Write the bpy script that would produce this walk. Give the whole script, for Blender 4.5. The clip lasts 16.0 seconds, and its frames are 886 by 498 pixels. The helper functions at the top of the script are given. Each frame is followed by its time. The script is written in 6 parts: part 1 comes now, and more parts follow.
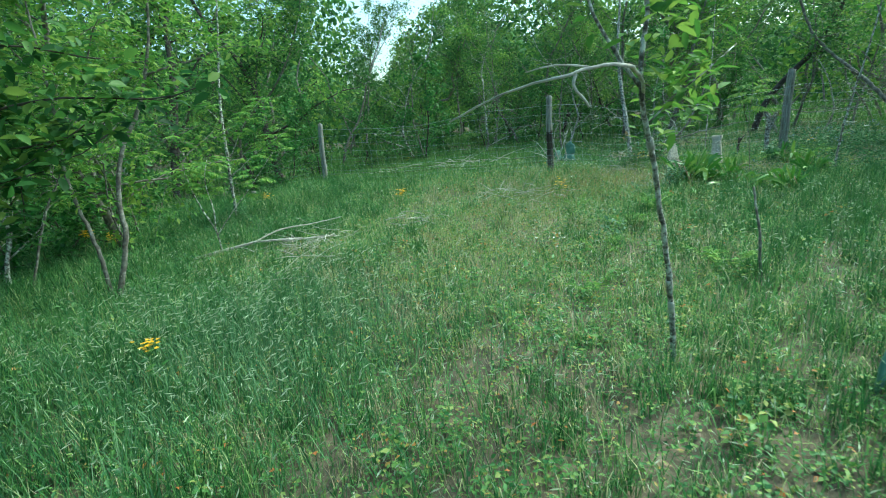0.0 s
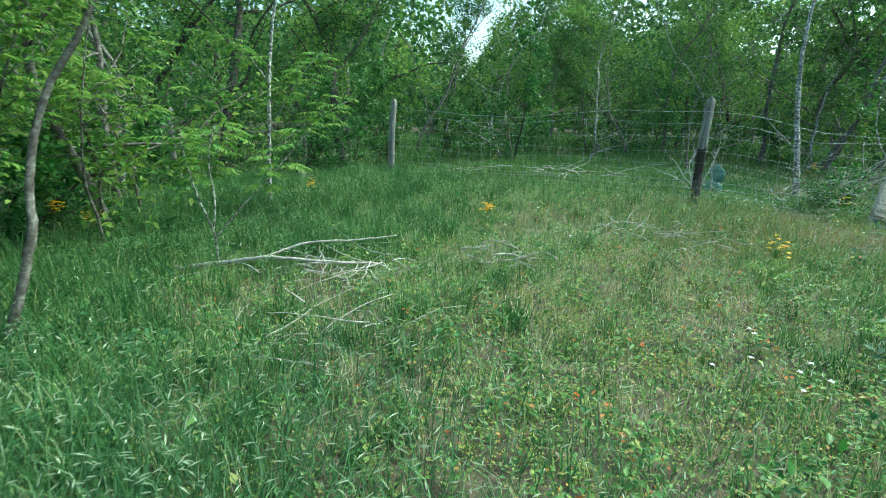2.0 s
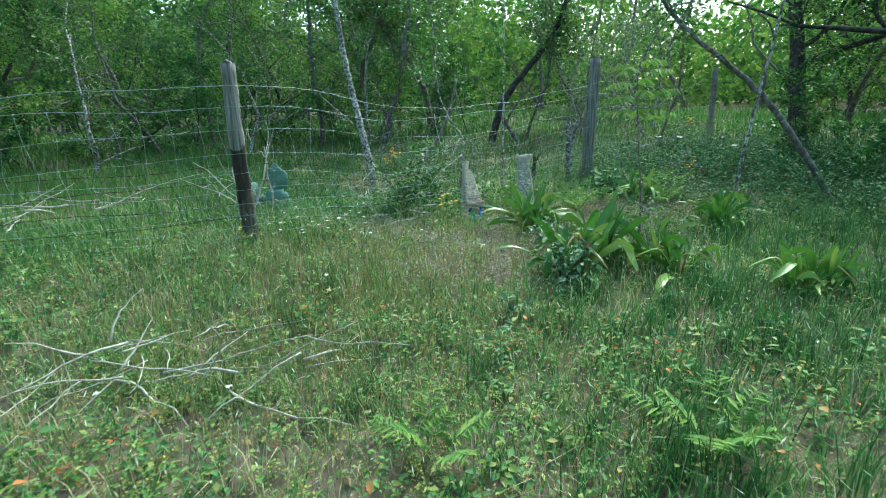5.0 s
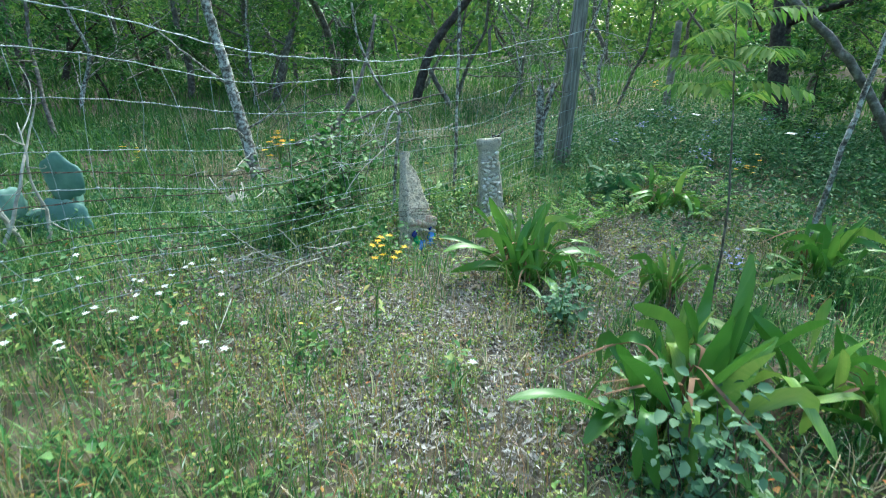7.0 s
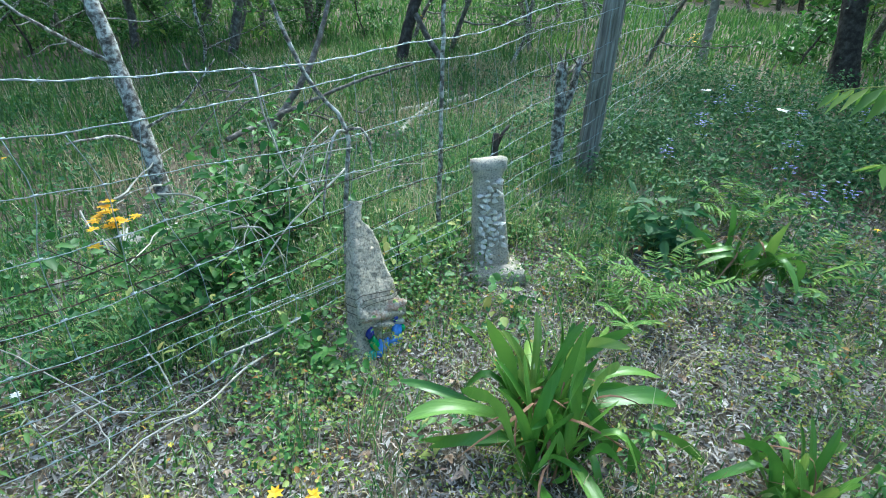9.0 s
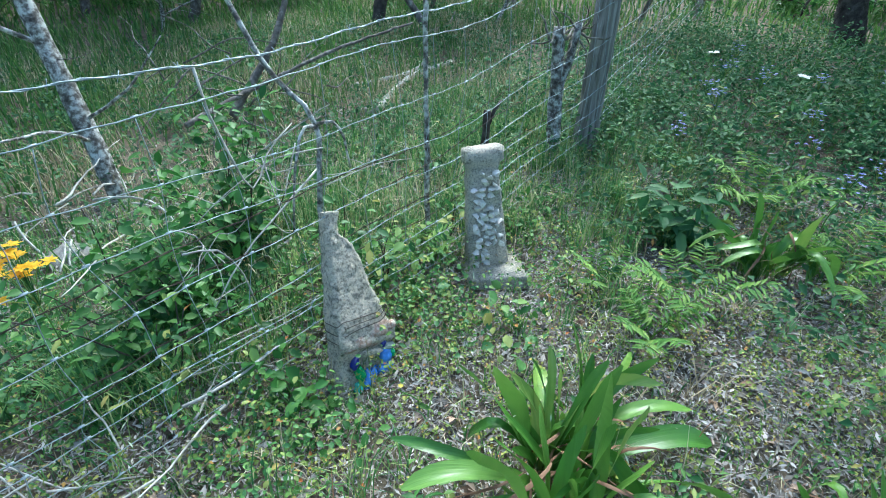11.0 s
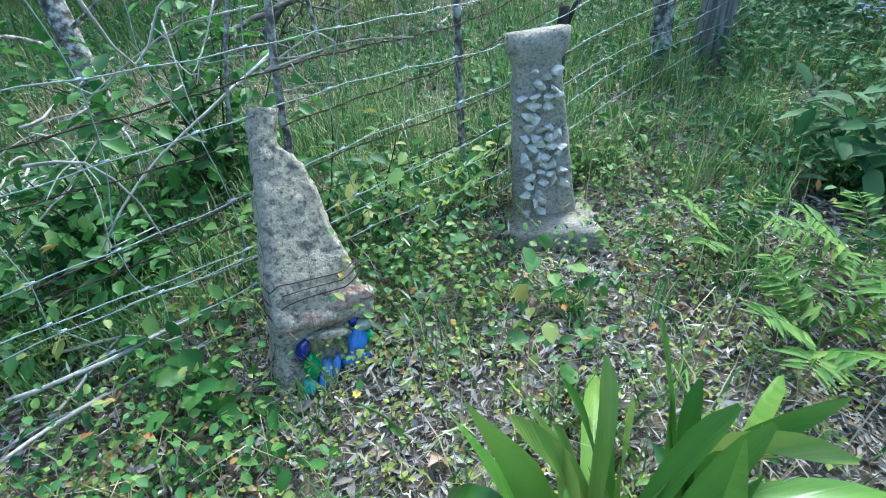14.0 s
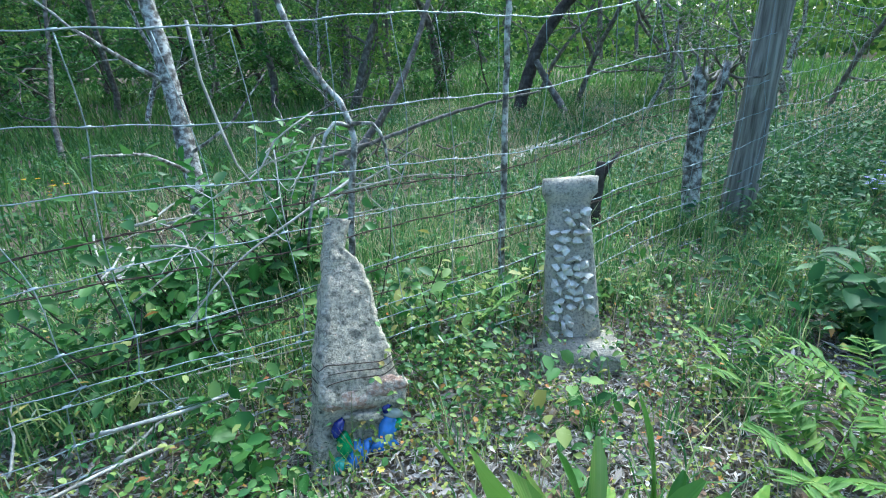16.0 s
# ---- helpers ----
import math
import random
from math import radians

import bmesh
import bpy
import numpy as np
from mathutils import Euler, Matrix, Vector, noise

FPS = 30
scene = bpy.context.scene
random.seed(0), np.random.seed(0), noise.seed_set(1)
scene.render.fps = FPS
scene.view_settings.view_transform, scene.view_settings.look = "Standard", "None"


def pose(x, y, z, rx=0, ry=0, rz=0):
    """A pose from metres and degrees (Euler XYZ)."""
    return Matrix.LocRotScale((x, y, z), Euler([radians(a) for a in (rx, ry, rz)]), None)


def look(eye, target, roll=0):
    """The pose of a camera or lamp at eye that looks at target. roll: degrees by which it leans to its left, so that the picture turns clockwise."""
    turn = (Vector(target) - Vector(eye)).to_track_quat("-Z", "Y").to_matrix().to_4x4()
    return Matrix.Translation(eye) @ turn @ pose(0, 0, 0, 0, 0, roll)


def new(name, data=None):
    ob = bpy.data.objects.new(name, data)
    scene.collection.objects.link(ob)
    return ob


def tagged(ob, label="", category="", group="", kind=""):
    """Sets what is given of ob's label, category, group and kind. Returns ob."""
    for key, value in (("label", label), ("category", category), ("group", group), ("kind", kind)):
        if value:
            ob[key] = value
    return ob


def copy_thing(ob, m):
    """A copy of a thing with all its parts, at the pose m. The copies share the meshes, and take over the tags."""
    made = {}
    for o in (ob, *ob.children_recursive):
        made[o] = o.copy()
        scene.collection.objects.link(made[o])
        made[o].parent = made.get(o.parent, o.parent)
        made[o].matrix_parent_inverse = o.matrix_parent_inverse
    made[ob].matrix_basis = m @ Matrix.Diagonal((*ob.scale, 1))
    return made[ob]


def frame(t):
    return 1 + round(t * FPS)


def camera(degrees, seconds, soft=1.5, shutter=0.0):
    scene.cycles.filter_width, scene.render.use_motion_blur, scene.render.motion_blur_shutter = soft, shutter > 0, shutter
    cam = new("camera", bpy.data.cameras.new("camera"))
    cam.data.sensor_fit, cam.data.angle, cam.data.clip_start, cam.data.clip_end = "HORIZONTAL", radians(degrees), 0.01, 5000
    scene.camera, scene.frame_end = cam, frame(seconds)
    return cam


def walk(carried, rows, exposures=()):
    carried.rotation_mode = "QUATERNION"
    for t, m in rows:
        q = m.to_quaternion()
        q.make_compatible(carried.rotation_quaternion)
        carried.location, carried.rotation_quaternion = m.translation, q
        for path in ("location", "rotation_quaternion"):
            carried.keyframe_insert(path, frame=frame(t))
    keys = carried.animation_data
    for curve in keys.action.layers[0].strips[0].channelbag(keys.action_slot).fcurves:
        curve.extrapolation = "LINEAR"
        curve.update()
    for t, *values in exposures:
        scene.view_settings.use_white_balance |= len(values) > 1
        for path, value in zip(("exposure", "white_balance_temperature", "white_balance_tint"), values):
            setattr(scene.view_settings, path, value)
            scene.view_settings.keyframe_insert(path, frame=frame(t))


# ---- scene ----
cam = camera(81.2, 16.0, soft=1.0, shutter=0.12)
EXPOSURES = [(0.0, 1.34, 5650, -26), (1.5, 1.37, 5750, -21), (4.5, 1.37, 5750, -18), (7.0, 1.57, 5600, -10), (10.5, 1.6, 5350, -2), (14.0, 1.6, 5250, 1), (16.0, 1.7, 5200, 1)]
PATH = [
    (0, (-0.073, 0.601, 1.391), (-0.149, 2.541, 0.911), -4.3),
    (0.5, (-0.082, 1.162, 1.361), (-0.408, 3.092, 0.948), -6.0),
    (1, (-0.196, 1.769, 1.39), (-0.826, 3.592, 0.86), -3.8),
    (1.5, (-0.457, 2.313, 1.379), (-1.029, 4.168, 0.898), 3.7),
    (2, (-0.544, 3.003, 1.328), (-0.849, 4.914, 0.823), 2.9),
    (2.5, (-0.569, 3.455, 1.333), (-0.745, 5.377, 0.809), -2.0),
    (2.8, (-0.591, 3.795, 1.338), (-0.502, 5.741, 0.884), -2.7),
    (3, (-0.507, 3.985, 1.329), (-0.253, 5.9, 0.813), -3.0),
    (3.5, (-0.276, 4.551, 1.252), (0.273, 6.402, 0.729), -3.1),
    (4, (-0.018, 5.149, 1.279), (0.717, 6.922, 0.718), -4.2),
    (4.3, (0.162, 5.474, 1.346), (0.911, 7.236, 0.768), -3.6),
    (4.5, (0.233, 5.588, 1.37), (1.153, 7.27, 0.8), -1.4),
    (4.7, (0.402, 5.8, 1.369), (1.427, 7.43, 0.829), -1.7),
    (6.8, (1.656, 7.836, 1.289), (2.936, 9.207, 0.595), 3.3),
    (7, (1.794, 8.007, 1.38), (3.116, 9.322, 0.655), 1.1),
    (7.5, (2.19, 8.313, 1.463), (3.557, 9.661, 0.9), 3.1),
    (8, (2.475, 8.558, 1.507), (3.901, 9.781, 0.821), 2.5),
    (8.2, (2.558, 8.673, 1.559), (3.931, 9.9, 0.777), 3.0),
    (10.3, (3.074, 9.123, 1.584), (4.31, 10.3, 0.541), 0.6),
    (10.5, (3.048, 9.175, 1.592), (4.318, 10.294, 0.527), 0.5),
    (11, (3.087, 9.186, 1.594), (4.327, 10.33, 0.521), 0.3),
    (11.5, (3.196, 9.12, 1.536), (4.274, 10.398, 0.439), -2.2),
    (12, (3.335, 9.055, 1.508), (4.351, 10.396, 0.426), -3.7),
    (12.5, (3.305, 9.026, 1.5), (4.304, 10.319, 0.348), -4.4),
    (13, (3.441, 9.163, 1.351), (4.413, 10.481, 0.203), -5.3),
    (13.5, (3.574, 9.323, 1.218), (4.524, 10.631, 0.041), -4.5),
    (14, (3.654, 9.42, 1.12), (4.565, 10.773, -0.037), -5.0),
    (14.5, (3.653, 9.488, 1.099), (4.508, 10.95, 0.036), -5.6),
    (15, (3.726, 9.443, 1.154), (4.632, 10.941, 0.188), -3.6),
    (15.5, (3.701, 9.35, 1.153), (4.624, 10.883, 0.26), -2.9),
    (16, (3.564, 9.233, 1.147), (4.478, 10.872, 0.457), -1.7),
]
walk(cam, [(t, look(eye, target, roll)) for t, eye, target, roll in PATH], EXPOSURES)

# ---------------------------------------------------------------- light
world = bpy.data.worlds.new("sky")
scene.world = world
world.use_nodes = True
wn = world.node_tree.nodes
sky = wn.new("ShaderNodeTexSky")
sky.sky_type = "NISHITA"
sky.sun_disc = False
sky.sun_elevation = radians(52)
sky.sun_rotation = radians(60)
sky.air_density, sky.dust_density, sky.ozone_density = 1.0, 4.0, 1.0
wn["Background"].inputs["Strength"].default_value = 0.15
world.node_tree.links.new(sky.outputs["Color"], wn["Background"].inputs["Color"])
sun_data = bpy.data.lights.new("sun", "SUN")
sun_data.energy, sun_data.angle, sun_data.color = 1.5, radians(14), (1.0, 0.95, 0.86)
sun = new("sun", sun_data)
sun.matrix_world = look((30, 17, 45), (0, 0, 0))

# ---------------------------------------------------------------- ground shape


def sm(v):
    v = np.clip(v, 0, 1)
    return v * v * (3 - 2 * v)


def height(x, y):
    """Height of the ground: a gentle slope with a low bank along the fence."""
    x, y = np.asarray(x, float), np.asarray(y, float)
    near = np.clip(x, -12, 14) * 0.035 + 0.02 * (np.clip(y, -8, 22) - 6)
    bank = 0.17 * sm((y - 8.6) / 2.2) * sm((3.3 - x) / 1.6) * sm((x + 5.0) / 2.0)
    dip = -0.05 * np.exp(-((x + 3.2) ** 2 + (y - 8.2) ** 2) / 4)
    bumps = 0.018 * np.sin(2.1 * x + 0.6) * np.sin(1.7 * y + 1.1) + 0.009 * np.sin(5.3 * x + 2.0 * y) * np.sin(4.1 * y - 1.3 * x)
    feet = -0.06 * np.exp(-((x - 4.65) ** 2 + (y - 10.3) ** 2) / 0.2) - 0.035 * np.exp(-((x - 3.85) ** 2 + (y - 10.2) ** 2) / 0.15)
    return near + bank + dip + bumps + feet


def hz(x, y):
    return float(height(x, y))


# ---------------------------------------------------------------- materials


def material(name, build):
    m = bpy.data.materials.new(name)
    m.use_nodes = True
    t = m.node_tree
    build(t.nodes, t.links, t.nodes["Principled BSDF"])
    return m


def ramp(n, stops):
    r = n.new("ShaderNodeValToRGB")
    while len(r.color_ramp.elements) < len(stops):
        r.color_ramp.elements.new(0.5)
    for e, (p, c) in zip(r.color_ramp.elements, stops):
        e.position, e.color = p, (*c, 1)
    return r


def noise_node(n, l, scale, detail=3.0, rough=0.6, coord="Object"):
    tc = n.new("ShaderNodeTexCoord")
    t = n.new("ShaderNodeTexNoise")
    t.inputs["Scale"].default_value, t.inputs["Detail"].default_value, t.inputs["Roughness"].default_value = scale, detail, rough
    l.new(tc.outputs[coord], t.inputs["Vector"])
    return t


def leafy(name, stops, rough=0.55, through_light=0.35, patch=0.0, patch_scale=0.6):
    """Foliage: colour by leaf, light passing through, and broad patches of tone."""
    def build(n, l, p):
        g = n.new("ShaderNodeNewGeometry")
        r = ramp(n, stops)
        if patch:
            t = noise_node(n, l, patch_scale, 2.0)
            a = n.new("ShaderNodeMath")
            a.operation = "MULTIPLY_ADD"
            l.new(t.outputs["Fac"], a.inputs[0])
            a.inputs[1].default_value = patch
            l.new(g.outputs["Random Per Island"], a.inputs[2])
            b = n.new("ShaderNodeMath")
            b.operation = "SUBTRACT"
            l.new(a.outputs[0], b.inputs[0])
            b.inputs[1].default_value = patch * 0.5
            l.new(b.outputs[0], r.inputs[0])
        else:
            l.new(g.outputs["Random Per Island"], r.inputs[0])
        l.new(r.outputs[0], p.inputs["Base Color"])
        p.inputs["Roughness"].default_value = rough
        p.inputs["Specular IOR Level"].default_value = 0.35
        tr = n.new("ShaderNodeBsdfTranslucent")
        l.new(r.outputs[0], tr.inputs["Color"])
        mix = n.new("ShaderNodeMixShader")
        mix.inputs[0].default_value = through_light
        l.new(p.outputs[0], mix.inputs[1])
        l.new(tr.outputs[0], mix.inputs[2])
        l.new(mix.outputs[0], n["Material Output"].inputs["Surface"])
    return material(name, build)


def rough_stuff(name, stops, scale, rough=0.85, bump=0.4, bump_scale=None, detail=6.0, spec=0.3, second=None):
    """Bark, stone, wood and soil: mottled colour at two scales with relief."""
    def build(n, l, p):
        t = noise_node(n, l, scale, detail, 0.65)
        r = ramp(n, stops)
        l.new(t.outputs["Fac"], r.inputs[0])
        col = r.outputs[0]
        if second:
            scale2, stops2 = second
            t2 = noise_node(n, l, scale2, 3.0, 0.6)
            r2 = ramp(n, stops2)
            l.new(t2.outputs["Fac"], r2.inputs[0])
            mx = n.new("ShaderNodeMix")
            mx.data_type, mx.blend_type = "RGBA", "MULTIPLY"
            mx.inputs[0].default_value = 1.0
            l.new(col, mx.inputs[6])
            l.new(r2.outputs[0], mx.inputs[7])
            col = mx.outputs[2]
        l.new(col, p.inputs["Base Color"])
        p.inputs["Roughness"].default_value = rough
        p.inputs["Specular IOR Level"].default_value = spec
        if bump:
            tb = noise_node(n, l, bump_scale or scale * 3, 5.0, 0.7)
            b = n.new("ShaderNodeBump")
            b.inputs["Strength"].default_value = bump
            b.inputs["Distance"].default_value = 0.01
            l.new(tb.outputs["Fac"], b.inputs["Height"])
            l.new(b.outputs[0], p.inputs["Normal"])
    return material(name, build)


M = {}
M["soil"] = rough_stuff("soil", [(0.28, (0.045, 0.038, 0.03)), (0.42, (0.09, 0.078, 0.062)), (0.52, (0.12, 0.10, 0.075)), (0.62, (0.19, 0.15, 0.115)), (0.8, (0.30, 0.27, 0.235))], 9.0, 0.95, 0.7, 60,
                        second=(0.6, [(0.3, (0.8, 0.85, 0.75)), (0.7, (1.15, 1.1, 1.0))]))
M["grass"] = leafy("grass", [(0.0, (0.045, 0.145, 0.042)), (0.35, (0.095, 0.24, 0.068)), (0.64, (0.18, 0.34, 0.095)), (0.86, (0.30, 0.40, 0.13)), (1.0, (0.56, 0.54, 0.32))], 0.5, 0.4, 0.5, 0.7)
M["red_grass"] = leafy("reddish_grass", [(0.0, (0.11, 0.19, 0.05)), (0.55, (0.24, 0.25, 0.09)), (0.85, (0.38, 0.27, 0.13)), (1.0, (0.42, 0.20, 0.10))], 0.6, 0.35)
# tall green grass, darkened to carry part of the shade at the meadow's sides
M["lush"] = leafy("lush_grass", [(0.0, (0.026, 0.09, 0.024)), (0.5, (0.055, 0.15, 0.04)), (1.0, (0.13, 0.26, 0.07))], 0.5, 0.4, 0.5, 0.8)
M["far_grass"] = leafy("far_grass", [(0.0, (0.045, 0.125, 0.03)), (0.5, (0.085, 0.20, 0.04)), (0.85, (0.14, 0.26, 0.06)), (1.0, (0.22, 0.29, 0.10))], 0.55, 0.4, 0.7, 0.5)
M["foxtail"] = leafy("foxtail", [(0.0, (0.04, 0.12, 0.042)), (0.6, (0.085, 0.19, 0.075)), (1.0, (0.20, 0.33, 0.15))], 0.45, 0.35, 0.4, 1.2)
M["seed_head"] = leafy("seed_head", [(0.0, (0.42, 0.52, 0.34)), (1.0, (0.68, 0.74, 0.56))], 0.7, 0.3)
M["straw"] = leafy("straw", [(0.0, (0.26, 0.21, 0.12)), (0.6, (0.48, 0.41, 0.25)), (1.0, (0.66, 0.60, 0.42))], 0.7, 0.2)
M["weed"] = leafy("weed", [(0.0, (0.04, 0.13, 0.04)), (0.4, (0.10, 0.24, 0.06)), (0.75, (0.19, 0.33, 0.08)), (0.95, (0.36, 0.40, 0.11)), (1.0, (0.50, 0.18, 0.055))], 0.5, 0.35, 0.3, 1.0)
M["sprig"] = leafy("yellow_green_sprig", [(0.0, (0.13, 0.22, 0.045)), (0.6, (0.27, 0.35, 0.07)), (0.93, (0.44, 0.43, 0.11)), (1.0, (0.54, 0.23, 0.06))], 0.55, 0.3)
M["litter"] = leafy("dead_leaf", [(0.0, (0.10, 0.088, 0.075)), (0.35, (0.22, 0.20, 0.18)), (0.7, (0.37, 0.35, 0.325)), (0.94, (0.58, 0.56, 0.53)), (1.0, (0.44, 0.26, 0.17))], 0.85, 0.05)
M["dead_leaf"] = leafy("fallen_leaf", [(0.0, (0.16, 0.10, 0.065)), (0.5, (0.33, 0.23, 0.155)), (1.0, (0.50, 0.39, 0.30))], 0.8, 0.1)
M["withered"] = leafy("withered_leaf", [(0.0, (0.10, 0.05, 0.03)), (0.5, (0.20, 0.11, 0.065)), (1.0, (0.34, 0.22, 0.13))], 0.8, 0.1)
M["canopy"] = leafy("canopy_leaf", [(0.0, (0.03, 0.085, 0.026)), (0.45, (0.065, 0.16, 0.036)), (0.8, (0.12, 0.23, 0.046)), (1.0, (0.22, 0.32, 0.065))], 0.55, 0.5, 0.9, 0.45)
M["distance"] = rough_stuff("distant_foliage", [(0.3, (0.02, 0.055, 0.018)), (0.5, (0.045, 0.105, 0.03)), (0.7, (0.09, 0.17, 0.05))], 1.6, 0.95, 1.0, 2.5)
# young leaves; also lends the far woods their painted sunlight
M["canopy_light"] = leafy("young_and_sunlit_leaf", [(0.0, (0.08, 0.19, 0.035)), (0.5, (0.15, 0.29, 0.05)), (1.0, (0.27, 0.37, 0.075))], 0.65, 0.45)
M["shrub"] = leafy("shrub_leaf", [(0.0, (0.03, 0.105, 0.022)), (0.6, (0.065, 0.19, 0.035)), (1.0, (0.12, 0.27, 0.055))], 0.45, 0.35)
M["pinnate"] = leafy("pinnate_leaf", [(0.0, (0.08, 0.20, 0.04)), (0.5, (0.15, 0.30, 0.05)), (1.0, (0.26, 0.38, 0.075))], 0.6, 0.4)
M["forb"] = leafy("forb_leaf", [(0.0, (0.03, 0.10, 0.036)), (0.6, (0.062, 0.165, 0.058)), (1.0, (0.13, 0.25, 0.085))], 0.6, 0.35)
M["feather"] = leafy("blue_green_leaf", [(0.0, (0.09, 0.19, 0.10)), (1.0, (0.17, 0.29, 0.16))], 0.55, 0.3)
M["yellow"] = leafy("yellow_petal", [(0.0, (0.80, 0.44, 0.01)), (1.0, (0.88, 0.60, 0.03))], 0.5, 0.3)
M["orange_petal"] = leafy("orange_petal", [(0.0, (0.62, 0.11, 0.02)), (1.0, (0.72, 0.20, 0.05))], 0.5, 0.3)
M["yellow_pale"] = leafy("pale_yellow_petal", [(0.0, (0.75, 0.62, 0.08)), (1.0, (0.8, 0.7, 0.12))], 0.5, 0.3)
M["white_petal"] = leafy("white_petal", [(0.0, (0.75, 0.75, 0.72)), (1.0, (0.85, 0.85, 0.83))], 0.6, 0.3)
M["blue_petal"] = leafy("blue_petal", [(0.0, (0.25, 0.27, 0.62)), (1.0, (0.42, 0.43, 0.78))], 0.6, 0.3)
M["bark_pale"] = rough_stuff("pale_bark", [(0.34, (0.06, 0.053, 0.045)), (0.45, (0.17, 0.158, 0.14)), (0.52, (0.38, 0.37, 0.34)), (0.60, (0.66, 0.67, 0.63))], 30, 0.9, 0.6, 60, second=(3.0, [(0.35, (0.7, 0.7, 0.68)), (0.65, (1.05, 1.05, 1.05))]))
M["bark_dark"] = rough_stuff("dark_bark", [(0.3, (0.02, 0.017, 0.014)), (0.5, (0.06, 0.052, 0.043)), (0.7, (0.13, 0.12, 0.105))], 14, 0.95, 0.9, 40)
M["bark_grey"] = rough_stuff("grey_bark", [(0.3, (0.055, 0.048, 0.04)), (0.5, (0.14, 0.128, 0.11)), (0.62, (0.26, 0.25, 0.22)), (0.72, (0.46, 0.46, 0.42))], 20, 0.9, 0.7, 45)
M["bleached"] = rough_stuff("bleached_wood", [(0.3, (0.24, 0.225, 0.195)), (0.5, (0.43, 0.415, 0.37)), (0.7, (0.62, 0.61, 0.56))], 22, 0.85, 0.4, 60)
M["post"] = rough_stuff("weathered_post", [(0.25, (0.12, 0.112, 0.10)), (0.5, (0.28, 0.27, 0.245)), (0.75, (0.46, 0.455, 0.42))], 9, 0.9, 0.5, 40, second=(2.0, [(0.3, (0.6, 0.6, 0.6)), (0.7, (1.1, 1.1, 1.1))]))


def grain_post(name, dark_lower):
    """Split grey post: grain drawn out along its height, darker below a ragged edge when asked."""
    def build(n, l, p):
        tc = n.new("ShaderNodeTexCoord")
        mp = n.new("ShaderNodeMapping")
        mp.inputs["Scale"].default_value = (60.0, 60.0, 3.0)
        l.new(tc.outputs["Object"], mp.inputs["Vector"])
        t = n.new("ShaderNodeTexNoise")
        t.inputs["Scale"].default_value, t.inputs["Detail"].default_value = 1.0, 5.0
        l.new(mp.outputs[0], t.inputs["Vector"])
        r = ramp(n, [(0.3, (0.09, 0.083, 0.072)), (0.46, (0.20, 0.19, 0.17)), (0.6, (0.31, 0.30, 0.275)), (0.75, (0.42, 0.41, 0.375))])
        l.new(t.outputs["Fac"], r.inputs[0])
        col = r.outputs[0]
        if dark_lower:
            sep = n.new("ShaderNodeSeparateXYZ")
            l.new(tc.outputs["Object"], sep.inputs[0])
            t2 = noise_node(n, l, 7.0, 4.0)
            a = n.new("ShaderNodeMath")
            a.operation = "MULTIPLY_ADD"
            l.new(t2.outputs["Fac"], a.inputs[0])
            a.inputs[1].default_value = 0.55
            l.new(sep.outputs["Z"], a.inputs[2])
            r2 = ramp(n, [(0.0, (0.55, 0.52, 0.5)), (0.62, (0.5, 0.46, 0.43)), (0.70, (0.16, 0.13, 0.11)), (0.98, (0.18, 0.15, 0.13)), (1.0, (1, 1, 1))])
            half = n.new("ShaderNodeMath")
            half.operation = "DIVIDE"
            l.new(a.outputs[0], half.inputs[0])
            half.inputs[1].default_value = 1.36
            l.new(half.outputs[0], r2.inputs[0])
            mx = n.new("ShaderNodeMix")
            mx.data_type, mx.blend_type = "RGBA", "MULTIPLY"
            mx.inputs[0].default_value = 1.0
            l.new(col, mx.inputs[6])
            l.new(r2.outputs[0], mx.inputs[7])
            col = mx.outputs[2]
        l.new(col, p.inputs["Base Color"])
        p.inputs["Roughness"].default_value = 0.9
        b = n.new("ShaderNodeBump")
        b.inputs["Strength"].default_value, b.inputs["Distance"].default_value = 0.7, 0.012
        l.new(t.outputs["Fac"], b.inputs["Height"])
        l.new(b.outputs[0], p.inputs["Normal"])
    return material(name, build)


M["grain_post"] = grain_post("split_grey_post", False)
M["dark_lower_post"] = grain_post("dark_lower_grey_post", True)
M["concrete"] = rough_stuff("weathered_concrete", [(0.32, (0.17, 0.158, 0.132)), (0.40, (0.38, 0.352, 0.29)), (0.50, (0.59, 0.55, 0.455)), (0.60, (0.70, 0.655, 0.545)), (0.70, (0.64, 0.47, 0.36))], 110, 0.95, 1.0, 190,
                            second=(44.0, [(0.35, (0.5, 0.5, 0.48)), (0.44, (0.86, 0.85, 0.82)), (0.52, (1.04, 1.01, 0.96)), (0.7, (1.12, 1.07, 0.98))]))
M["slab_concrete"] = rough_stuff("grey_pitted_concrete", [(0.32, (0.24, 0.225, 0.19)), (0.42, (0.46, 0.435, 0.375)), (0.52, (0.61, 0.575, 0.495)), (0.68, (0.70, 0.64, 0.54))], 120, 0.96, 1.0, 180,
                                 second=(30.0, [(0.34, (0.66, 0.66, 0.63)), (0.46, (0.95, 0.935, 0.91)), (0.66, (1.06, 1.03, 0.97))]))
M["pink_mortar"] = rough_stuff("pink_mortar", [(0.3, (0.22, 0.15, 0.115)), (0.45, (0.45, 0.31, 0.235)), (0.56, (0.58, 0.50, 0.42)), (0.7, (0.62, 0.57, 0.49))], 60, 0.95, 1.0, 150)
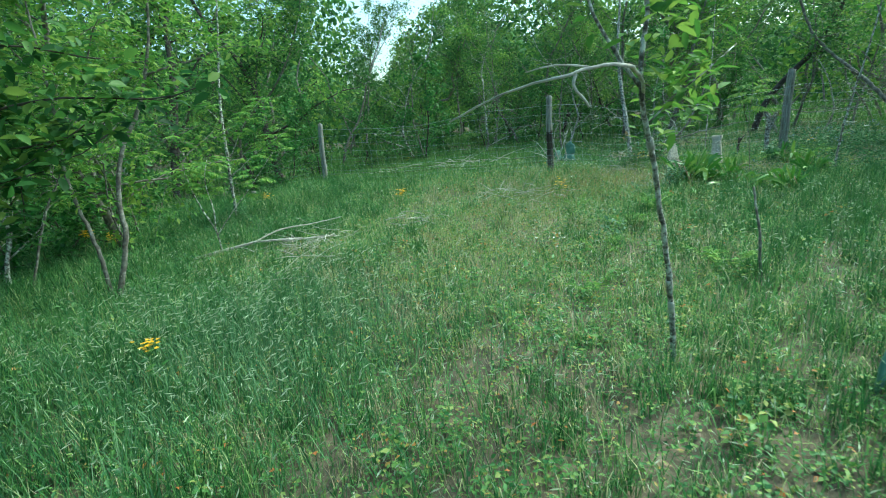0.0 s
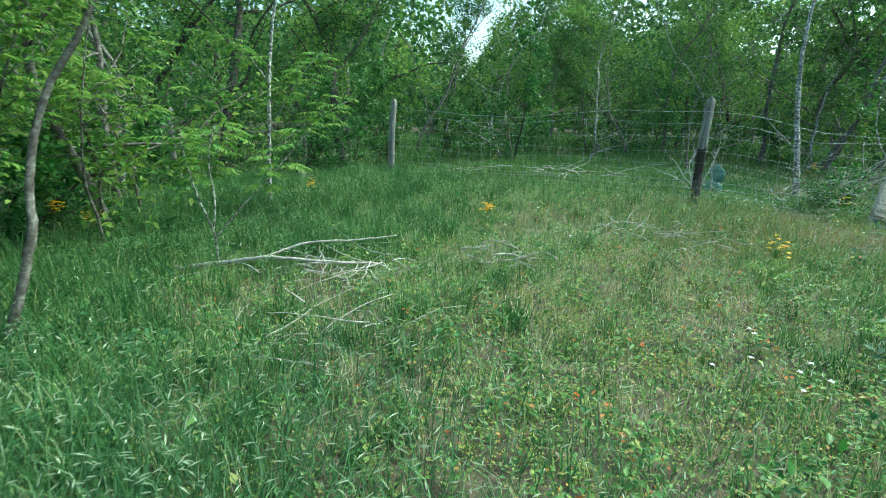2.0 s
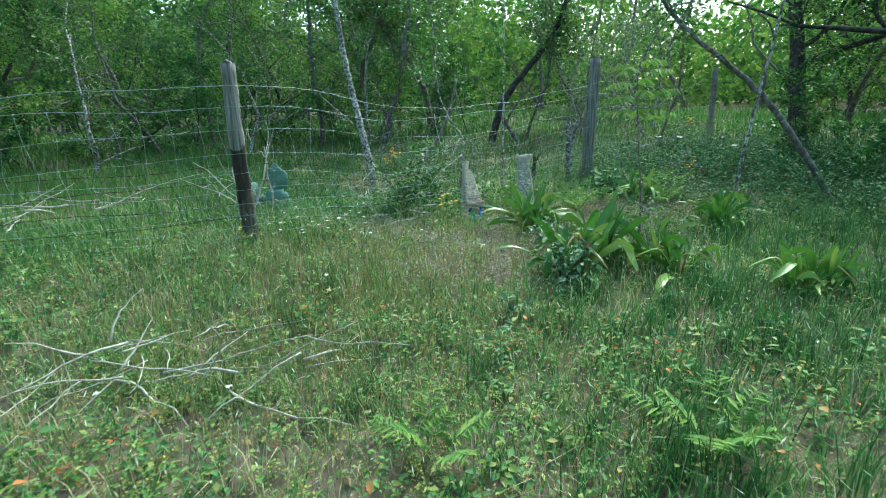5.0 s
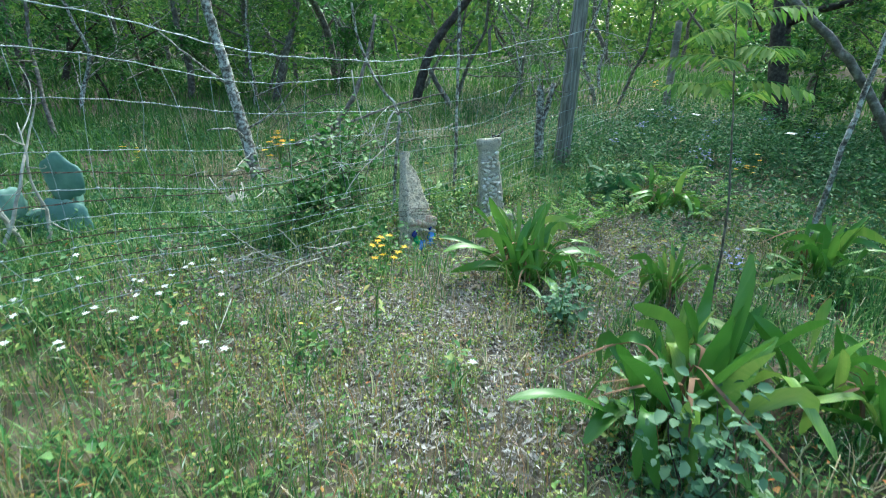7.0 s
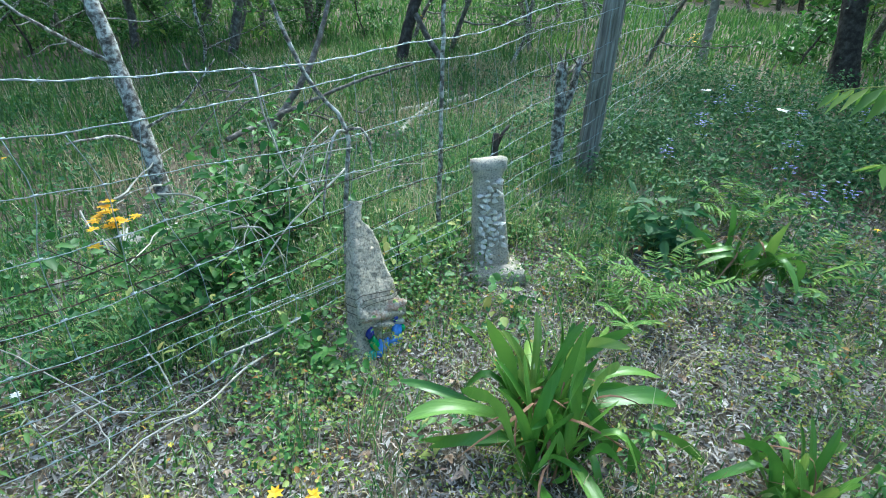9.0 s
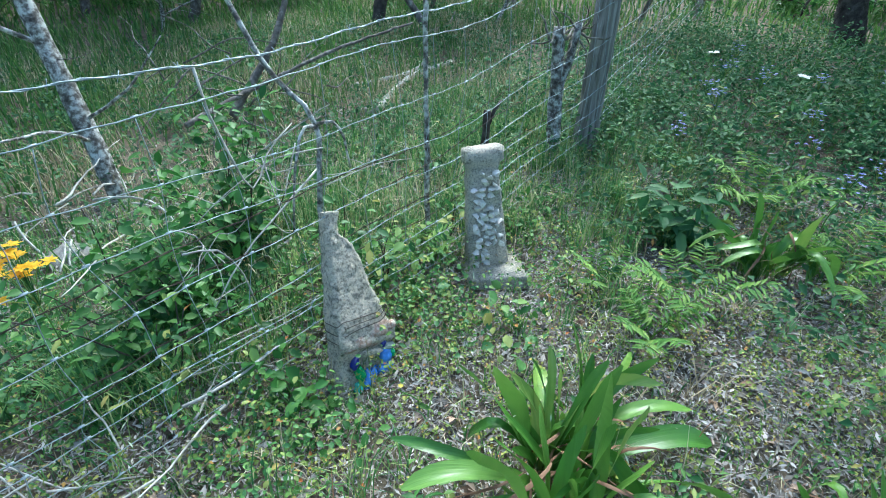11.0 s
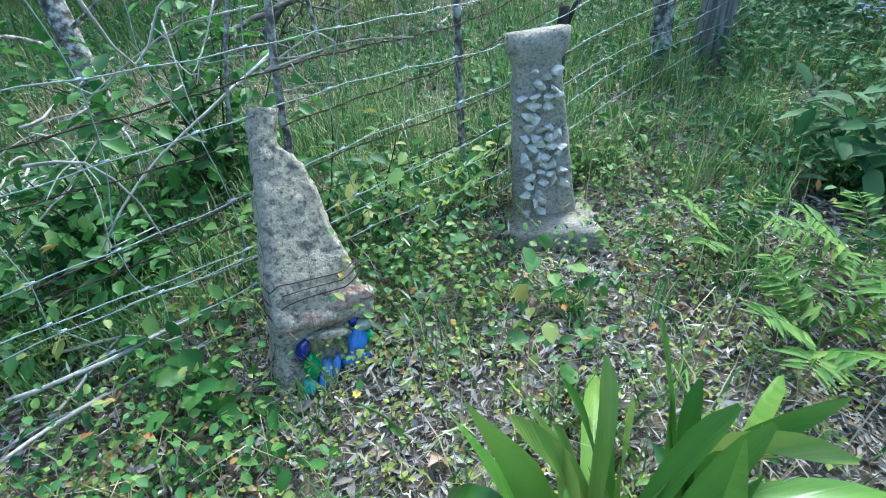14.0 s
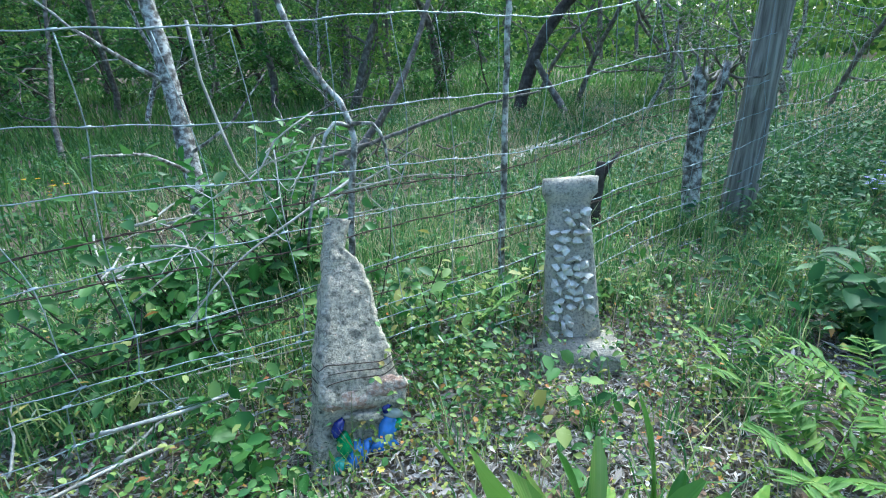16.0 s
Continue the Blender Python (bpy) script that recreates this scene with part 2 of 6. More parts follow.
M["pebble"] = rough_stuff("pale_pebble", [(0.3, (0.54, 0.515, 0.46)), (0.45, (0.70, 0.67, 0.60)), (0.58, (0.80, 0.77, 0.70)), (0.74, (0.60, 0.43, 0.32))], 18, 0.95, 0.5, 110)
M["rock"] = rough_stuff("grey_rock", [(0.3, (0.13, 0.12, 0.105)), (0.5, (0.28, 0.27, 0.25)), (0.7, (0.45, 0.44, 0.41))], 14, 0.9, 0.6, 60)


def plain(name, col, rough, metal=0.0, coat=0.0):
    def build(n, l, p):
        t = noise_node(n, l, 40, 3.0)
        r = ramp(n, [(0.3, tuple(c * 0.75 for c in col)), (0.7, tuple(min(1, c * 1.15) for c in col))])
        l.new(t.outputs["Fac"], r.inputs[0])
        l.new(r.outputs[0], p.inputs["Base Color"])
        p.inputs["Roughness"].default_value, p.inputs["Metallic"].default_value, p.inputs["Coat Weight"].default_value = rough, metal, coat
    return material(name, build)


M["wire"] = plain("galvanised_wire", (0.34, 0.40, 0.42), 0.55, 0.4)
M["rust"] = plain("rusty_wire", (0.075, 0.05, 0.038), 0.85, 0.2)
M["blue_glass"] = plain("blue_glass_piece", (0.09, 0.27, 0.78), 0.12, 0.0, 0.5)
M["navy_glass"] = plain("navy_glass_piece", (0.012, 0.02, 0.22), 0.08, 0.0, 0.6)
M["green_glass"] = plain("green_glass_piece", (0.03, 0.32, 0.10), 0.1, 0.0, 0.5)
M["teal_glass"] = plain("teal_glass_piece", (0.08, 0.44, 0.34), 0.12, 0.0, 0.5)
M["pale_glass"] = plain("pale_glass_piece", (0.42, 0.46, 0.42), 0.3, 0.0, 0.3)
M["cactus"] = rough_stuff("cactus_skin", [(0.3, (0.10, 0.20, 0.16)), (0.6, (0.17, 0.30, 0.25)), (0.8, (0.24, 0.36, 0.30))], 9, 0.6, 0.15, 60)


def lily_material():
    def build(n, l, p):
        info = n.new("ShaderNodeObjectInfo")
        r = ramp(n, [(0.0, (0.04, 0.125, 0.018)), (0.42, (0.085, 0.215, 0.03)), (0.75, (0.16, 0.31, 0.05)), (0.92, (0.30, 0.40, 0.09)), (1.0, (0.44, 0.40, 0.13))])
        t = noise_node(n, l, 5, 3.0)
        tc = n.new("ShaderNodeTexCoord")
        mp = n.new("ShaderNodeMapping")
        mp.inputs["Scale"].default_value = (2.0, 90.0, 2.0)
        l.new(tc.outputs["Object"], mp.inputs["Vector"])
        veins = n.new("ShaderNodeTexNoise")
        veins.inputs["Scale"].default_value, veins.inputs["Detail"].default_value = 1.0, 2.0
        l.new(mp.outputs[0], veins.inputs["Vector"])
        s = n.new("ShaderNodeMath")
        s.operation = "ADD"
        l.new(t.outputs["Fac"], s.inputs[0])
        l.new(veins.outputs["Fac"], s.inputs[1])
        a = n.new("ShaderNodeMath")
        a.operation = "MULTIPLY_ADD"
        l.new(s.outputs[0], a.inputs[0])
        a.inputs[1].default_value = 0.42
        l.new(info.outputs["Random"], a.inputs[2])
        b = n.new("ShaderNodeMath")
        b.operation = "MULTIPLY"
        l.new(a.outputs[0], b.inputs[0])
        b.inputs[1].default_value = 0.62
        l.new(b.outputs[0], r.inputs[0])
        l.new(r.outputs[0], p.inputs["Base Color"])
        p.inputs["Roughness"].default_value = 0.36
        p.inputs["Specular IOR Level"].default_value = 0.55
        bp = n.new("ShaderNodeBump")
        bp.inputs["Strength"].default_value, bp.inputs["Distance"].default_value = 0.35, 0.004
        l.new(veins.outputs["Fac"], bp.inputs["Height"])
        l.new(bp.outputs[0], p.inputs["Normal"])
        tr = n.new("ShaderNodeBsdfTranslucent")
        l.new(r.outputs[0], tr.inputs["Color"])
        mix = n.new("ShaderNodeMixShader")
        mix.inputs[0].default_value = 0.25
        l.new(p.outputs[0], mix.inputs[1])
        l.new(tr.outputs[0], mix.inputs[2])
        l.new(mix.outputs[0], n["Material Output"].inputs["Surface"])
    return material("lily_leaf", build)


M["lily"] = lily_material()

# ---------------------------------------------------------------- mesh helpers


def mesh_of(name, co, flat, sizes, mat, smooth=False):
    """A mesh from arrays: corners, vertex numbers of all faces in a row, and the corners of each face."""
    co, flat, sizes = np.asarray(co, np.float32).reshape(-1, 3), np.asarray(flat, np.int32).ravel(), np.asarray(sizes, np.int32).ravel()
    me = bpy.data.meshes.new(name)
    me.vertices.add(len(co))
    me.vertices.foreach_set("co", co.ravel())
    me.loops.add(len(flat))
    me.loops.foreach_set("vertex_index", flat)
    me.polygons.add(len(sizes))
    me.polygons.foreach_set("loop_start", np.concatenate(([0], np.cumsum(sizes)[:-1])).astype(np.int32))
    if smooth:
        me.polygons.foreach_set("use_smooth", np.ones(len(sizes), bool))
    me.materials.append(mat)
    me.update(calc_edges=True)
    return me


def holder(name, x, y, z, label, category, group="", kind=""):
    ob = new(name)
    ob.empty_display_size = 0.05
    ob.location = (x, y, z)
    return tagged(ob, label, category, group, kind)


def piece(name, me, parent=None, label="", at=(0, 0, 0)):
    ob = new(name, me)
    ob.parent = parent
    ob.location = at
    if label:
        tagged(ob, label)
    return ob


def part(name, bm, mat, parent=None, label="", at=(0, 0, 0), smooth=False):
    me = bpy.data.meshes.new(name)
    bm.to_mesh(me)
    bm.free()
    me.materials.append(mat)
    if smooth:
        me.polygons.foreach_set("use_smooth", np.ones(len(me.polygons), bool))
    return piece(name, me, parent, label, at)


def stuff(name, me, label, category):
    return tagged(new(name, me), label, category, "", "stuff")


def spline(pts, step):
    """Points along a smooth curve through pts."""
    p = np.asarray(pts, float)
    if len(p) < 3:
        p = np.array([p[0], (p[0] + p[-1]) / 2, p[-1]])
    q = np.vstack((2 * p[0] - p[1], p, 2 * p[-1] - p[-2]))
    out = []
    for i in range(1, len(q) - 2):
        k = max(2, int(np.linalg.norm(q[i + 1] - q[i]) / step))
        t = np.linspace(0, 1, k, endpoint=False)[:, None]
        a, b, c, d = q[i - 1], q[i], q[i + 1], q[i + 2]
        out.append(0.5 * (2 * b + (c - a) * t + (2 * a - 5 * b + 4 * c - d) * t ** 2 + (3 * b - a - 3 * c + d) * t ** 3))
    out.append(p[-1:])
    return np.vstack(out)


class Tubes:
    """Collects tapering round limbs into one mesh."""

    def __init__(self):
        self.co, self.flat, self.sizes, self.n = [], [], [], 0

    def add(self, pts, r0, r1, sides=6, wobble=0.0, rng=None, profile=None):
        p = np.asarray(pts, float)
        k = len(p)
        t = np.gradient(p, axis=0)
        t /= np.linalg.norm(t, axis=1)[:, None] + 1e-9
        ref = np.where(np.abs(t[:, 2:3]) > 0.9, np.array([[1.0, 0, 0]]), np.array([[0, 0, 1.0]]))
        u = np.cross(t, ref)
        u /= np.linalg.norm(u, axis=1)[:, None] + 1e-9
        for i in range(1, k):
            w = u[i - 1] - t[i] * np.dot(u[i - 1], t[i])
            u[i] = w / (np.linalg.norm(w) + 1e-9)
        v = np.cross(t, u)
        r = np.linspace(r0, r1, k) if profile is None else np.asarray(profile, float)
        a = np.linspace(0, 2 * np.pi, sides, endpoint=False)
        rr = r[:, None] * np.ones(sides)
        if wobble and rng is not None:
            rr = rr * (1 + wobble * rng.normal(size=rr.shape))
        ring = p[:, None, :] + rr[:, :, None] * (np.cos(a)[None, :, None] * u[:, None, :] + np.sin(a)[None, :, None] * v[:, None, :])
        i, j = np.meshgrid(np.arange(k - 1), np.arange(sides), indexing="ij")
        j2 = (j + 1) % sides
        q = np.stack((i * sides + j, i * sides + j2, (i + 1) * sides + j2, (i + 1) * sides + j), -1).reshape(-1, 4) + self.n
        self.co.append(ring.reshape(-1, 3))
        self.flat.append(q.ravel())
        self.sizes.append(np.full(len(q), 4))
        for base, order in ((0, 1), ((k - 1) * sides, -1)):
            self.flat.append((np.arange(sides)[::-order] + base + self.n))
            self.sizes.append(np.array([sides]))
        self.n += k * sides
        return self

    def mesh(self, name, mat, smooth=True):
        return mesh_of(name, np.vstack(self.co), np.concatenate(self.flat), np.concatenate(self.sizes), mat, smooth)


def unit(v):
    return v / (np.linalg.norm(v, axis=-1, keepdims=True) + 1e-9)


def leaf_arrays(p, d, up, length, width, fold=0.25, droop=0.0):
    """Folded pointed leaves: base p, direction d, upper side up. Two triangles each."""
    d = unit(d)
    s = unit(np.cross(d, up))
    nrm = np.cross(s, d)
    length, width = np.broadcast_to(length, len(p))[:, None], np.broadcast_to(width, len(p))[:, None]
    mid = p + d * length * 0.45
    a = mid + s * width * 0.5 + nrm * width * fold
    b = mid - s * width * 0.5 + nrm * width * fold
    tip = p + d * length - np.array([0, 0, 1.0]) * length * droop
    co = np.stack((p, a, tip, b), 1)
    k = np.arange(len(p))[:, None] * 4
    return co.reshape(-1, 3), (k + np.array([[0, 1, 2, 0, 2, 3]])).ravel(), np.full(2 * len(p), 3)


def oval_arrays(p, d, up, length, width, fold=0.18, droop=0.1):
    """Oval leaves with a midrib fold: two quads and two triangles each side of the rib."""
    d = unit(d)
    s_ = unit(np.cross(d, up))
    nrm = np.cross(s_, d)
    length, width = np.broadcast_to(length, len(p))[:, None], np.broadcast_to(width, len(p))[:, None]
    rows_ = [p]
    for t_, w_ in ((0.28, 0.43), (0.66, 0.44)):
        c_ = p + d * length * t_ - np.array([0, 0, 1.0]) * length * droop * t_ ** 2
        rows_ += [c_ + s_ * width * w_ + nrm * width * fold, c_, c_ - s_ * width * w_ + nrm * width * fold]
    rows_.append(p + d * length - np.array([0, 0, 1.0]) * length * droop)
    co = np.stack(rows_, 1)
    k = np.arange(len(p))[:, None] * 8
    return co.reshape(-1, 3), (k + np.array([[0, 1, 2, 0, 2, 3, 1, 4, 5, 2, 2, 5, 6, 3, 4, 7, 5, 5, 7, 6]])).ravel(), np.tile([3, 3, 4, 4, 3, 3], len(p))


def join_arrays(sets):
    co, flat, sizes, n = [], [], [], 0
    for c, f, s in sets:
        co.append(c)
        flat.append(f + n)
        sizes.append(s)
        n += len(c)
    return np.vstack(co), np.concatenate(flat), np.concatenate(sizes)


def blade_arrays(x, y, z, length, width, lean, rng, curl=1.0):
    """Bent grass blades of three triangles each."""
    n = len(x)
    a = rng.uniform(0, 2 * np.pi, n)
    f = a + np.pi / 2 + rng.normal(0, 0.5, n)
    side = np.stack((np.cos(a), np.sin(a), np.zeros(n)), 1) * (width / 2)[:, None]
    go = np.stack((np.cos(f), np.sin(f), np.zeros(n)), 1)
    p = np.stack((x, y, z), 1)
    mid = p + go * (lean * length * 0.32)[:, None] + np.array([0, 0, 1.0]) * (length * 0.55)[:, None]
    up = np.sqrt(np.clip(1 - (lean * curl) ** 2, 0.05, 1))
    tip = p + go * (lean * length)[:, None] + np.array([0, 0, 1.0]) * (length * up)[:, None]
    co = np.stack((p - side, p + side, mid + side * 0.8, mid - side * 0.8, tip), 1)
    k = np.arange(n)[:, None] * 5
    return co.reshape(-1, 3), (k + np.array([[0, 1, 2, 3, 3, 2, 4]])).ravel(), np.tile([4, 3], n)


def pinnate_arrays(base, way, length, pairs, leaflet, width, rng, droop=0.35, hang=0.3):
    """A feather-shaped compound leaf: its stalk's points and its leaflets."""
    way = np.asarray(way, float) / np.linalg.norm(way)
    t = np.linspace(0, 1, 8)[:, None]
    stalk = np.asarray(base, float) + way * length * t - np.array([0, 0, 1.0]) * droop * length * t ** 2
    side = np.cross(way, [0, 0, 1.0])
    side /= np.linalg.norm(side) + 1e-9
    ts = np.repeat(np.linspace(0.22, 0.97, pairs), 2)
    sign = np.tile([1.0, -1.0], pairs)
    p = np.asarray(base, float) + way * length * ts[:, None] - np.array([0, 0, 1.0]) * (droop * length * ts ** 2)[:, None]
    tang = unit(way - np.array([0, 0, 1.0]) * (2 * droop * ts)[:, None])
    d = side * sign[:, None] + tang * 0.55 - np.array([0, 0, 1.0]) * hang + rng.normal(0, 0.12, (len(ts), 3))
    ln = leaflet * (0.65 + 0.5 * np.sin(np.pi * np.clip(ts, 0, 1))) * rng.uniform(0.85, 1.15, len(ts))
    return stalk, leaf_arrays(p, d, np.array([0, 0, 1.0]) + rng.normal(0, 0.15, (len(ts), 3)), ln, ln * width, 0.15, 0.12)


# ---------------------------------------------------------------- ground
gx = np.concatenate((np.linspace(-400, -14, 14), np.linspace(-12, 15, 136), np.linspace(17, 400, 14)))
gy = np.concatenate((np.linspace(-400, -10, 14), np.linspace(-8, 24, 160), np.linspace(27, 400, 14)))
GX, GY = np.meshgrid(gx, gy, indexing="ij")
gi, gj = np.meshgrid(np.arange(len(gx) - 1), np.arange(len(gy) - 1), indexing="ij")
w_ = len(gy)
quads = np.stack((gi * w_ + gj, (gi + 1) * w_ + gj, (gi + 1) * w_ + gj + 1, gi * w_ + gj + 1), -1).reshape(-1, 4)
ground = tagged(new("ground", mesh_of("ground", np.stack((GX, GY, height(GX, GY)), -1), quads, np.full(len(quads), 4), M["soil"], True)),
                "brown soil with moss and leaf mould under the meadow", "ground", "", "structure")

# ---------------------------------------------------------------- fence
POSTS = [(-8.2, 13.2, 1.30, 0.06, 0.02), (-2.98, 11.9, 1.32, 0.055, 0.03), (1.67, 10.43, 1.38, 0.058, 0.0), (6.07, 10.70, 1.52, 0.072, 0.05), (11.2, 11.9, 1.35, 0.06, -0.03)]
LEVELS = [0.07, 0.15, 0.235, 0.335, 0.445, 0.575, 0.725, 0.90, 1.08]
fence = holder("fence", 1.67, 10.43, hz(1.67, 10.43), "sagging galvanised woven wire fence on weathered grey wooden posts", "fence")
F0 = np.array(fence.location)
rng = np.random.default_rng(5)


def fence_post(x, y, tall, r, tilt, mat, label):
    g = hz(x, y)
    k = 26
    t = np.linspace(0, 1, k)
    p = np.stack((x + tilt * t * tall + 0.008 * np.sin(7 * t), y + 0.006 * np.sin(5 * t + 1), g - 0.25 + t * (tall + 0.25)), 1)
    prof = r * (1.1 - 0.2 * t + 0.03 * np.sin(11 * t))
    tubes = Tubes().add(p, r, r, 14, 0.05, rng, prof)
    cap = p[-1] + np.array([0, 0, 0.001])
    tubes.add(np.array([cap, cap + [0.012, 0, 0.018]]), prof[-1] * 0.92, prof[-1] * 0.4, 10, 0.12, rng)
    return piece("post", tubes.mesh("post", mat), fence, label, -F0)


fence_post(*POSTS[0], M["post"], "")
fence_post(*POSTS[1], M["grain_post"], "")
fence_post(*POSTS[2], M["dark_lower_post"], "grey post, dark towards the foot")
fence_post(*POSTS[3], M["grain_post"], "tall split grey post")
fence_post(*POSTS[4], M["post"], "")


def along(u, span):
    a, b = POSTS[span], POSTS[span + 1]
    return a[0] + (b[0] - a[0]) * u, a[1] + (b[1] - a[1]) * u


def wire_y(x):
    """The line of the wires, which sags a little between posts."""
    xs = [p[0] for p in POSTS]
    ys = [p[1] - 0.07 for p in POSTS]
    return np.interp(x, xs, ys)


def wire_z(x, lv, phase):
    g = height(x, wire_y(x))
    span = np.array([p[0] for p in POSTS])
    i = np.clip(np.searchsorted(span, x) - 1, 0, len(span) - 2)
    u = (x - span[i]) / (span[i + 1] - span[i])
    sag = 4 * u * (1 - u)
    return g + lv * (1.0 + 0.02 * np.sin(x * 1.3 + phase)) - 0.05 * sag * (lv > 0.3) + 0.012 * np.sin(3.1 * x + phase) + 0.0022 * np.sin(36 * x + phase)


STAY = 0.172
for k, lv in enumerate(LEVELS):
    xs = np.arange(-8.2, 11.2, 0.045)
    ys = wire_y(xs) + 0.012 * np.sin(2.2 * xs + k)
    zs = wire_z(xs, lv, k * 1.7)
    r = 0.0014 if 0 < k < 8 else 0.0018
    piece("line_wire", Tubes().add(np.stack((xs, ys, zs), 1), r, r, 5).mesh("line_wire", M["wire"]), fence, "", -F0)
stay_xs = np.arange(-2.9, 8.0, STAY)
for i, x in enumerate(stay_xs):
    levels = np.array(LEVELS)
    xx = x + 0.02 * np.sin(levels * 6 + i * 1.9) + rng.normal(0, 0.012, len(levels)) - 0.03 * (levels - 0.5)
    zs = np.array([float(wire_z(np.array([a]), lv, k * 1.7)[0]) for k, (a, lv) in enumerate(zip(xx, levels))])
    ys = np.array([float(wire_y(a)) for a in xx]) + 0.004 + np.array([0.012 * math.sin(2.2 * a + k) for k, a in enumerate(xx)])
    pts = np.stack((xx, ys, zs), 1)
    tb = Tubes().add(spline(pts, 0.04), 0.0012, 0.0012, 4)
    for q in pts:
        tb.add(np.array([q - [0.008, 0.002, 0], q, q + [0.008, -0.002, 0.001]]), 0.0034, 0.0034, 5)
    piece("stay_wire", tb.mesh("stay_wire", M["wire"]), fence, "", -F0)
for k, (lv, dy) in enumerate([(1.20, -0.02), (0.62, 0.16), (0.50, 0.17), (0.34, 0.15), (0.20, 0.17)]):
    xs = np.arange(-3.0, 8.0, 0.035)
    tb = Tubes()
    for s in (0, math.pi):
        tb.add(np.stack((xs, wire_y(xs) + dy + 0.0018 * np.cos(60 * xs + s), wire_z(xs, lv, k * 2.3) + 0.0018 * np.sin(60 * xs + s) + 0.02 * np.sin(1.1 * xs + k)), 1), 0.0016, 0.0016, 4)
    for x in np.arange(-2.8, 7.8, 0.13):
        c = np.array([x, float(wire_y(x)) + dy, float(wire_z(np.array([x]), lv, k * 2.3)[0]) + 0.02 * math.sin(1.1 * x + k)])
        for sgn in (1, -1):
            a = rng.normal(0, 1, 3)
            a = a / np.linalg.norm(a) * 0.014
            tb.add(np.array([c - a, c, c + a]), 0.001, 0.001, 3)
    piece("barbed_wire", tb.mesh("barbed_wire", M["rust"] if k else M["wire"]), fence, "rusty twisted barbed strand" if k else "", -F0)

# ---------------------------------------------------------------- markers


def loft(rings):
    """A closed solid from rings of equal length, as arrays."""
    k, s = len(rings), len(rings[0])
    i, j = np.meshgrid(np.arange(k - 1), np.arange(s), indexing="ij")
    j2 = (j + 1) % s
    q = np.stack((i * s + j, i * s + j2, (i + 1) * s + j2, (i + 1) * s + j), -1).reshape(-1, 4)
    flat = np.concatenate((q.ravel(), np.arange(s)[::-1], np.arange(s) + (k - 1) * s))
    return np.vstack(rings), flat, np.concatenate((np.full(len(q), 4), [s, s]))


def rounded(w0, w1, d0, d1, n=11, soft=0.012):
    """Outline of a slab's section from w0 to w1 across and d0 to d1 deep, corners softened."""
    cs = [(w0, d0, 1.0, 1.0), (w1, d0, -1.0, 1.0), (w1, d1, -1.0, -1.0), (w0, d1, 1.0, -1.0)]
    pts = []
    for c in range(4):
        a, b = cs[c], cs[(c + 1) % 4]
        va, vb = np.array(a[:2]), np.array(b[:2])
        ln = np.linalg.norm(vb - va) + 1e-9
        e = min(soft / ln, 0.3)
        for t in np.linspace(e, 1 - e, n):
            pts.append(va + (vb - va) * t)
    return np.array(pts)


def rocky(co, amount, scale, seed):
    out = []
    for c in co:
        v = Vector((c[0] * scale + seed, c[1] * scale, c[2] * scale))
        n1 = noise.noise_vector(v)
        n2 = noise.noise_vector(v * 3.1)
        out.append(c + np.array(n1) * amount + np.array(n2) * amount * 0.5)
    return np.array(out)


def marker_frame(x, y, z, yaw, back):
    """Across, into and up axes of a leaning stone."""
    return Matrix.Translation((x, y, z)) @ Matrix.Rotation(radians(yaw), 4, "Z") @ Matrix.Rotation(radians(-back), 4, "X")


def chunk(size, seed, squash=(1, 1, 1), sub=2):
    bm = bmesh.new()
    bmesh.ops.create_icosphere(bm, subdivisions=sub, radius=1)
    for v in bm.verts:
        n1 = noise.noise(v.co * 1.6 + Vector((seed, 0, 0)))
        v.co = Vector((v.co.x * squash[0], v.co.y * squash[1], v.co.z * squash[2])) * size * (1 + 0.35 * n1)
    return bm


m1 = holder("concrete_marker", 3.83, 10.33, hz(3.83, 10.33), "tapering weathered concrete marker with coloured glass pieces by the fence", "grave marker")
m1.matrix_world = marker_frame(3.764, 10.27, 0.192, -1, 19) @ Matrix.Rotation(radians(14.8), 4, "Y") @ Matrix.Diagonal((1.11, 1.1, 1.065, 1))
ws = np.linspace(-0.08, 0.605, 86)
right = np.interp(ws, [-0.08, 0.0, 0.14, 0.19, 0.215, 0.23, 0.30, 0.40, 0.49, 0.505, 0.53, 0.55, 0.605], [0.205, 0.205, 0.208, 0.210, 0.198, 0.185, 0.160, 0.126, 0.096, 0.082, 0.056, 0.052, 0.058])
left = np.interp(ws, [-0.08, 0.0, 0.3, 0.5, 0.605], [0.0, 0.0, -0.004, 0.0, 0.0])
front = np.interp(ws, [-0.08, 0.10, 0.145, 0.165, 0.2, 0.5, 0.605], [0.012, 0.012, 0.0, -0.02, -0.012, 0.03, 0.035])
deep = np.interp(ws, [-0.08, 0.2, 0.605], [0.105, 0.09, 0.085])
rings = []
for w0, l0, r0, f0, d0 in zip(ws, left, right, front, deep):
    o = rounded(l0, r0, f0, d0, 20)
    rings.append(np.column_stack((o, np.full(len(o), w0))))
co, flat, sizes = loft(rings)
co = rocky(rocky(co, 0.006, 15, 3.0), 0.0028, 52, 5.0)
piece("body", mesh_of("body", co, flat, sizes, M["concrete"], True), m1)
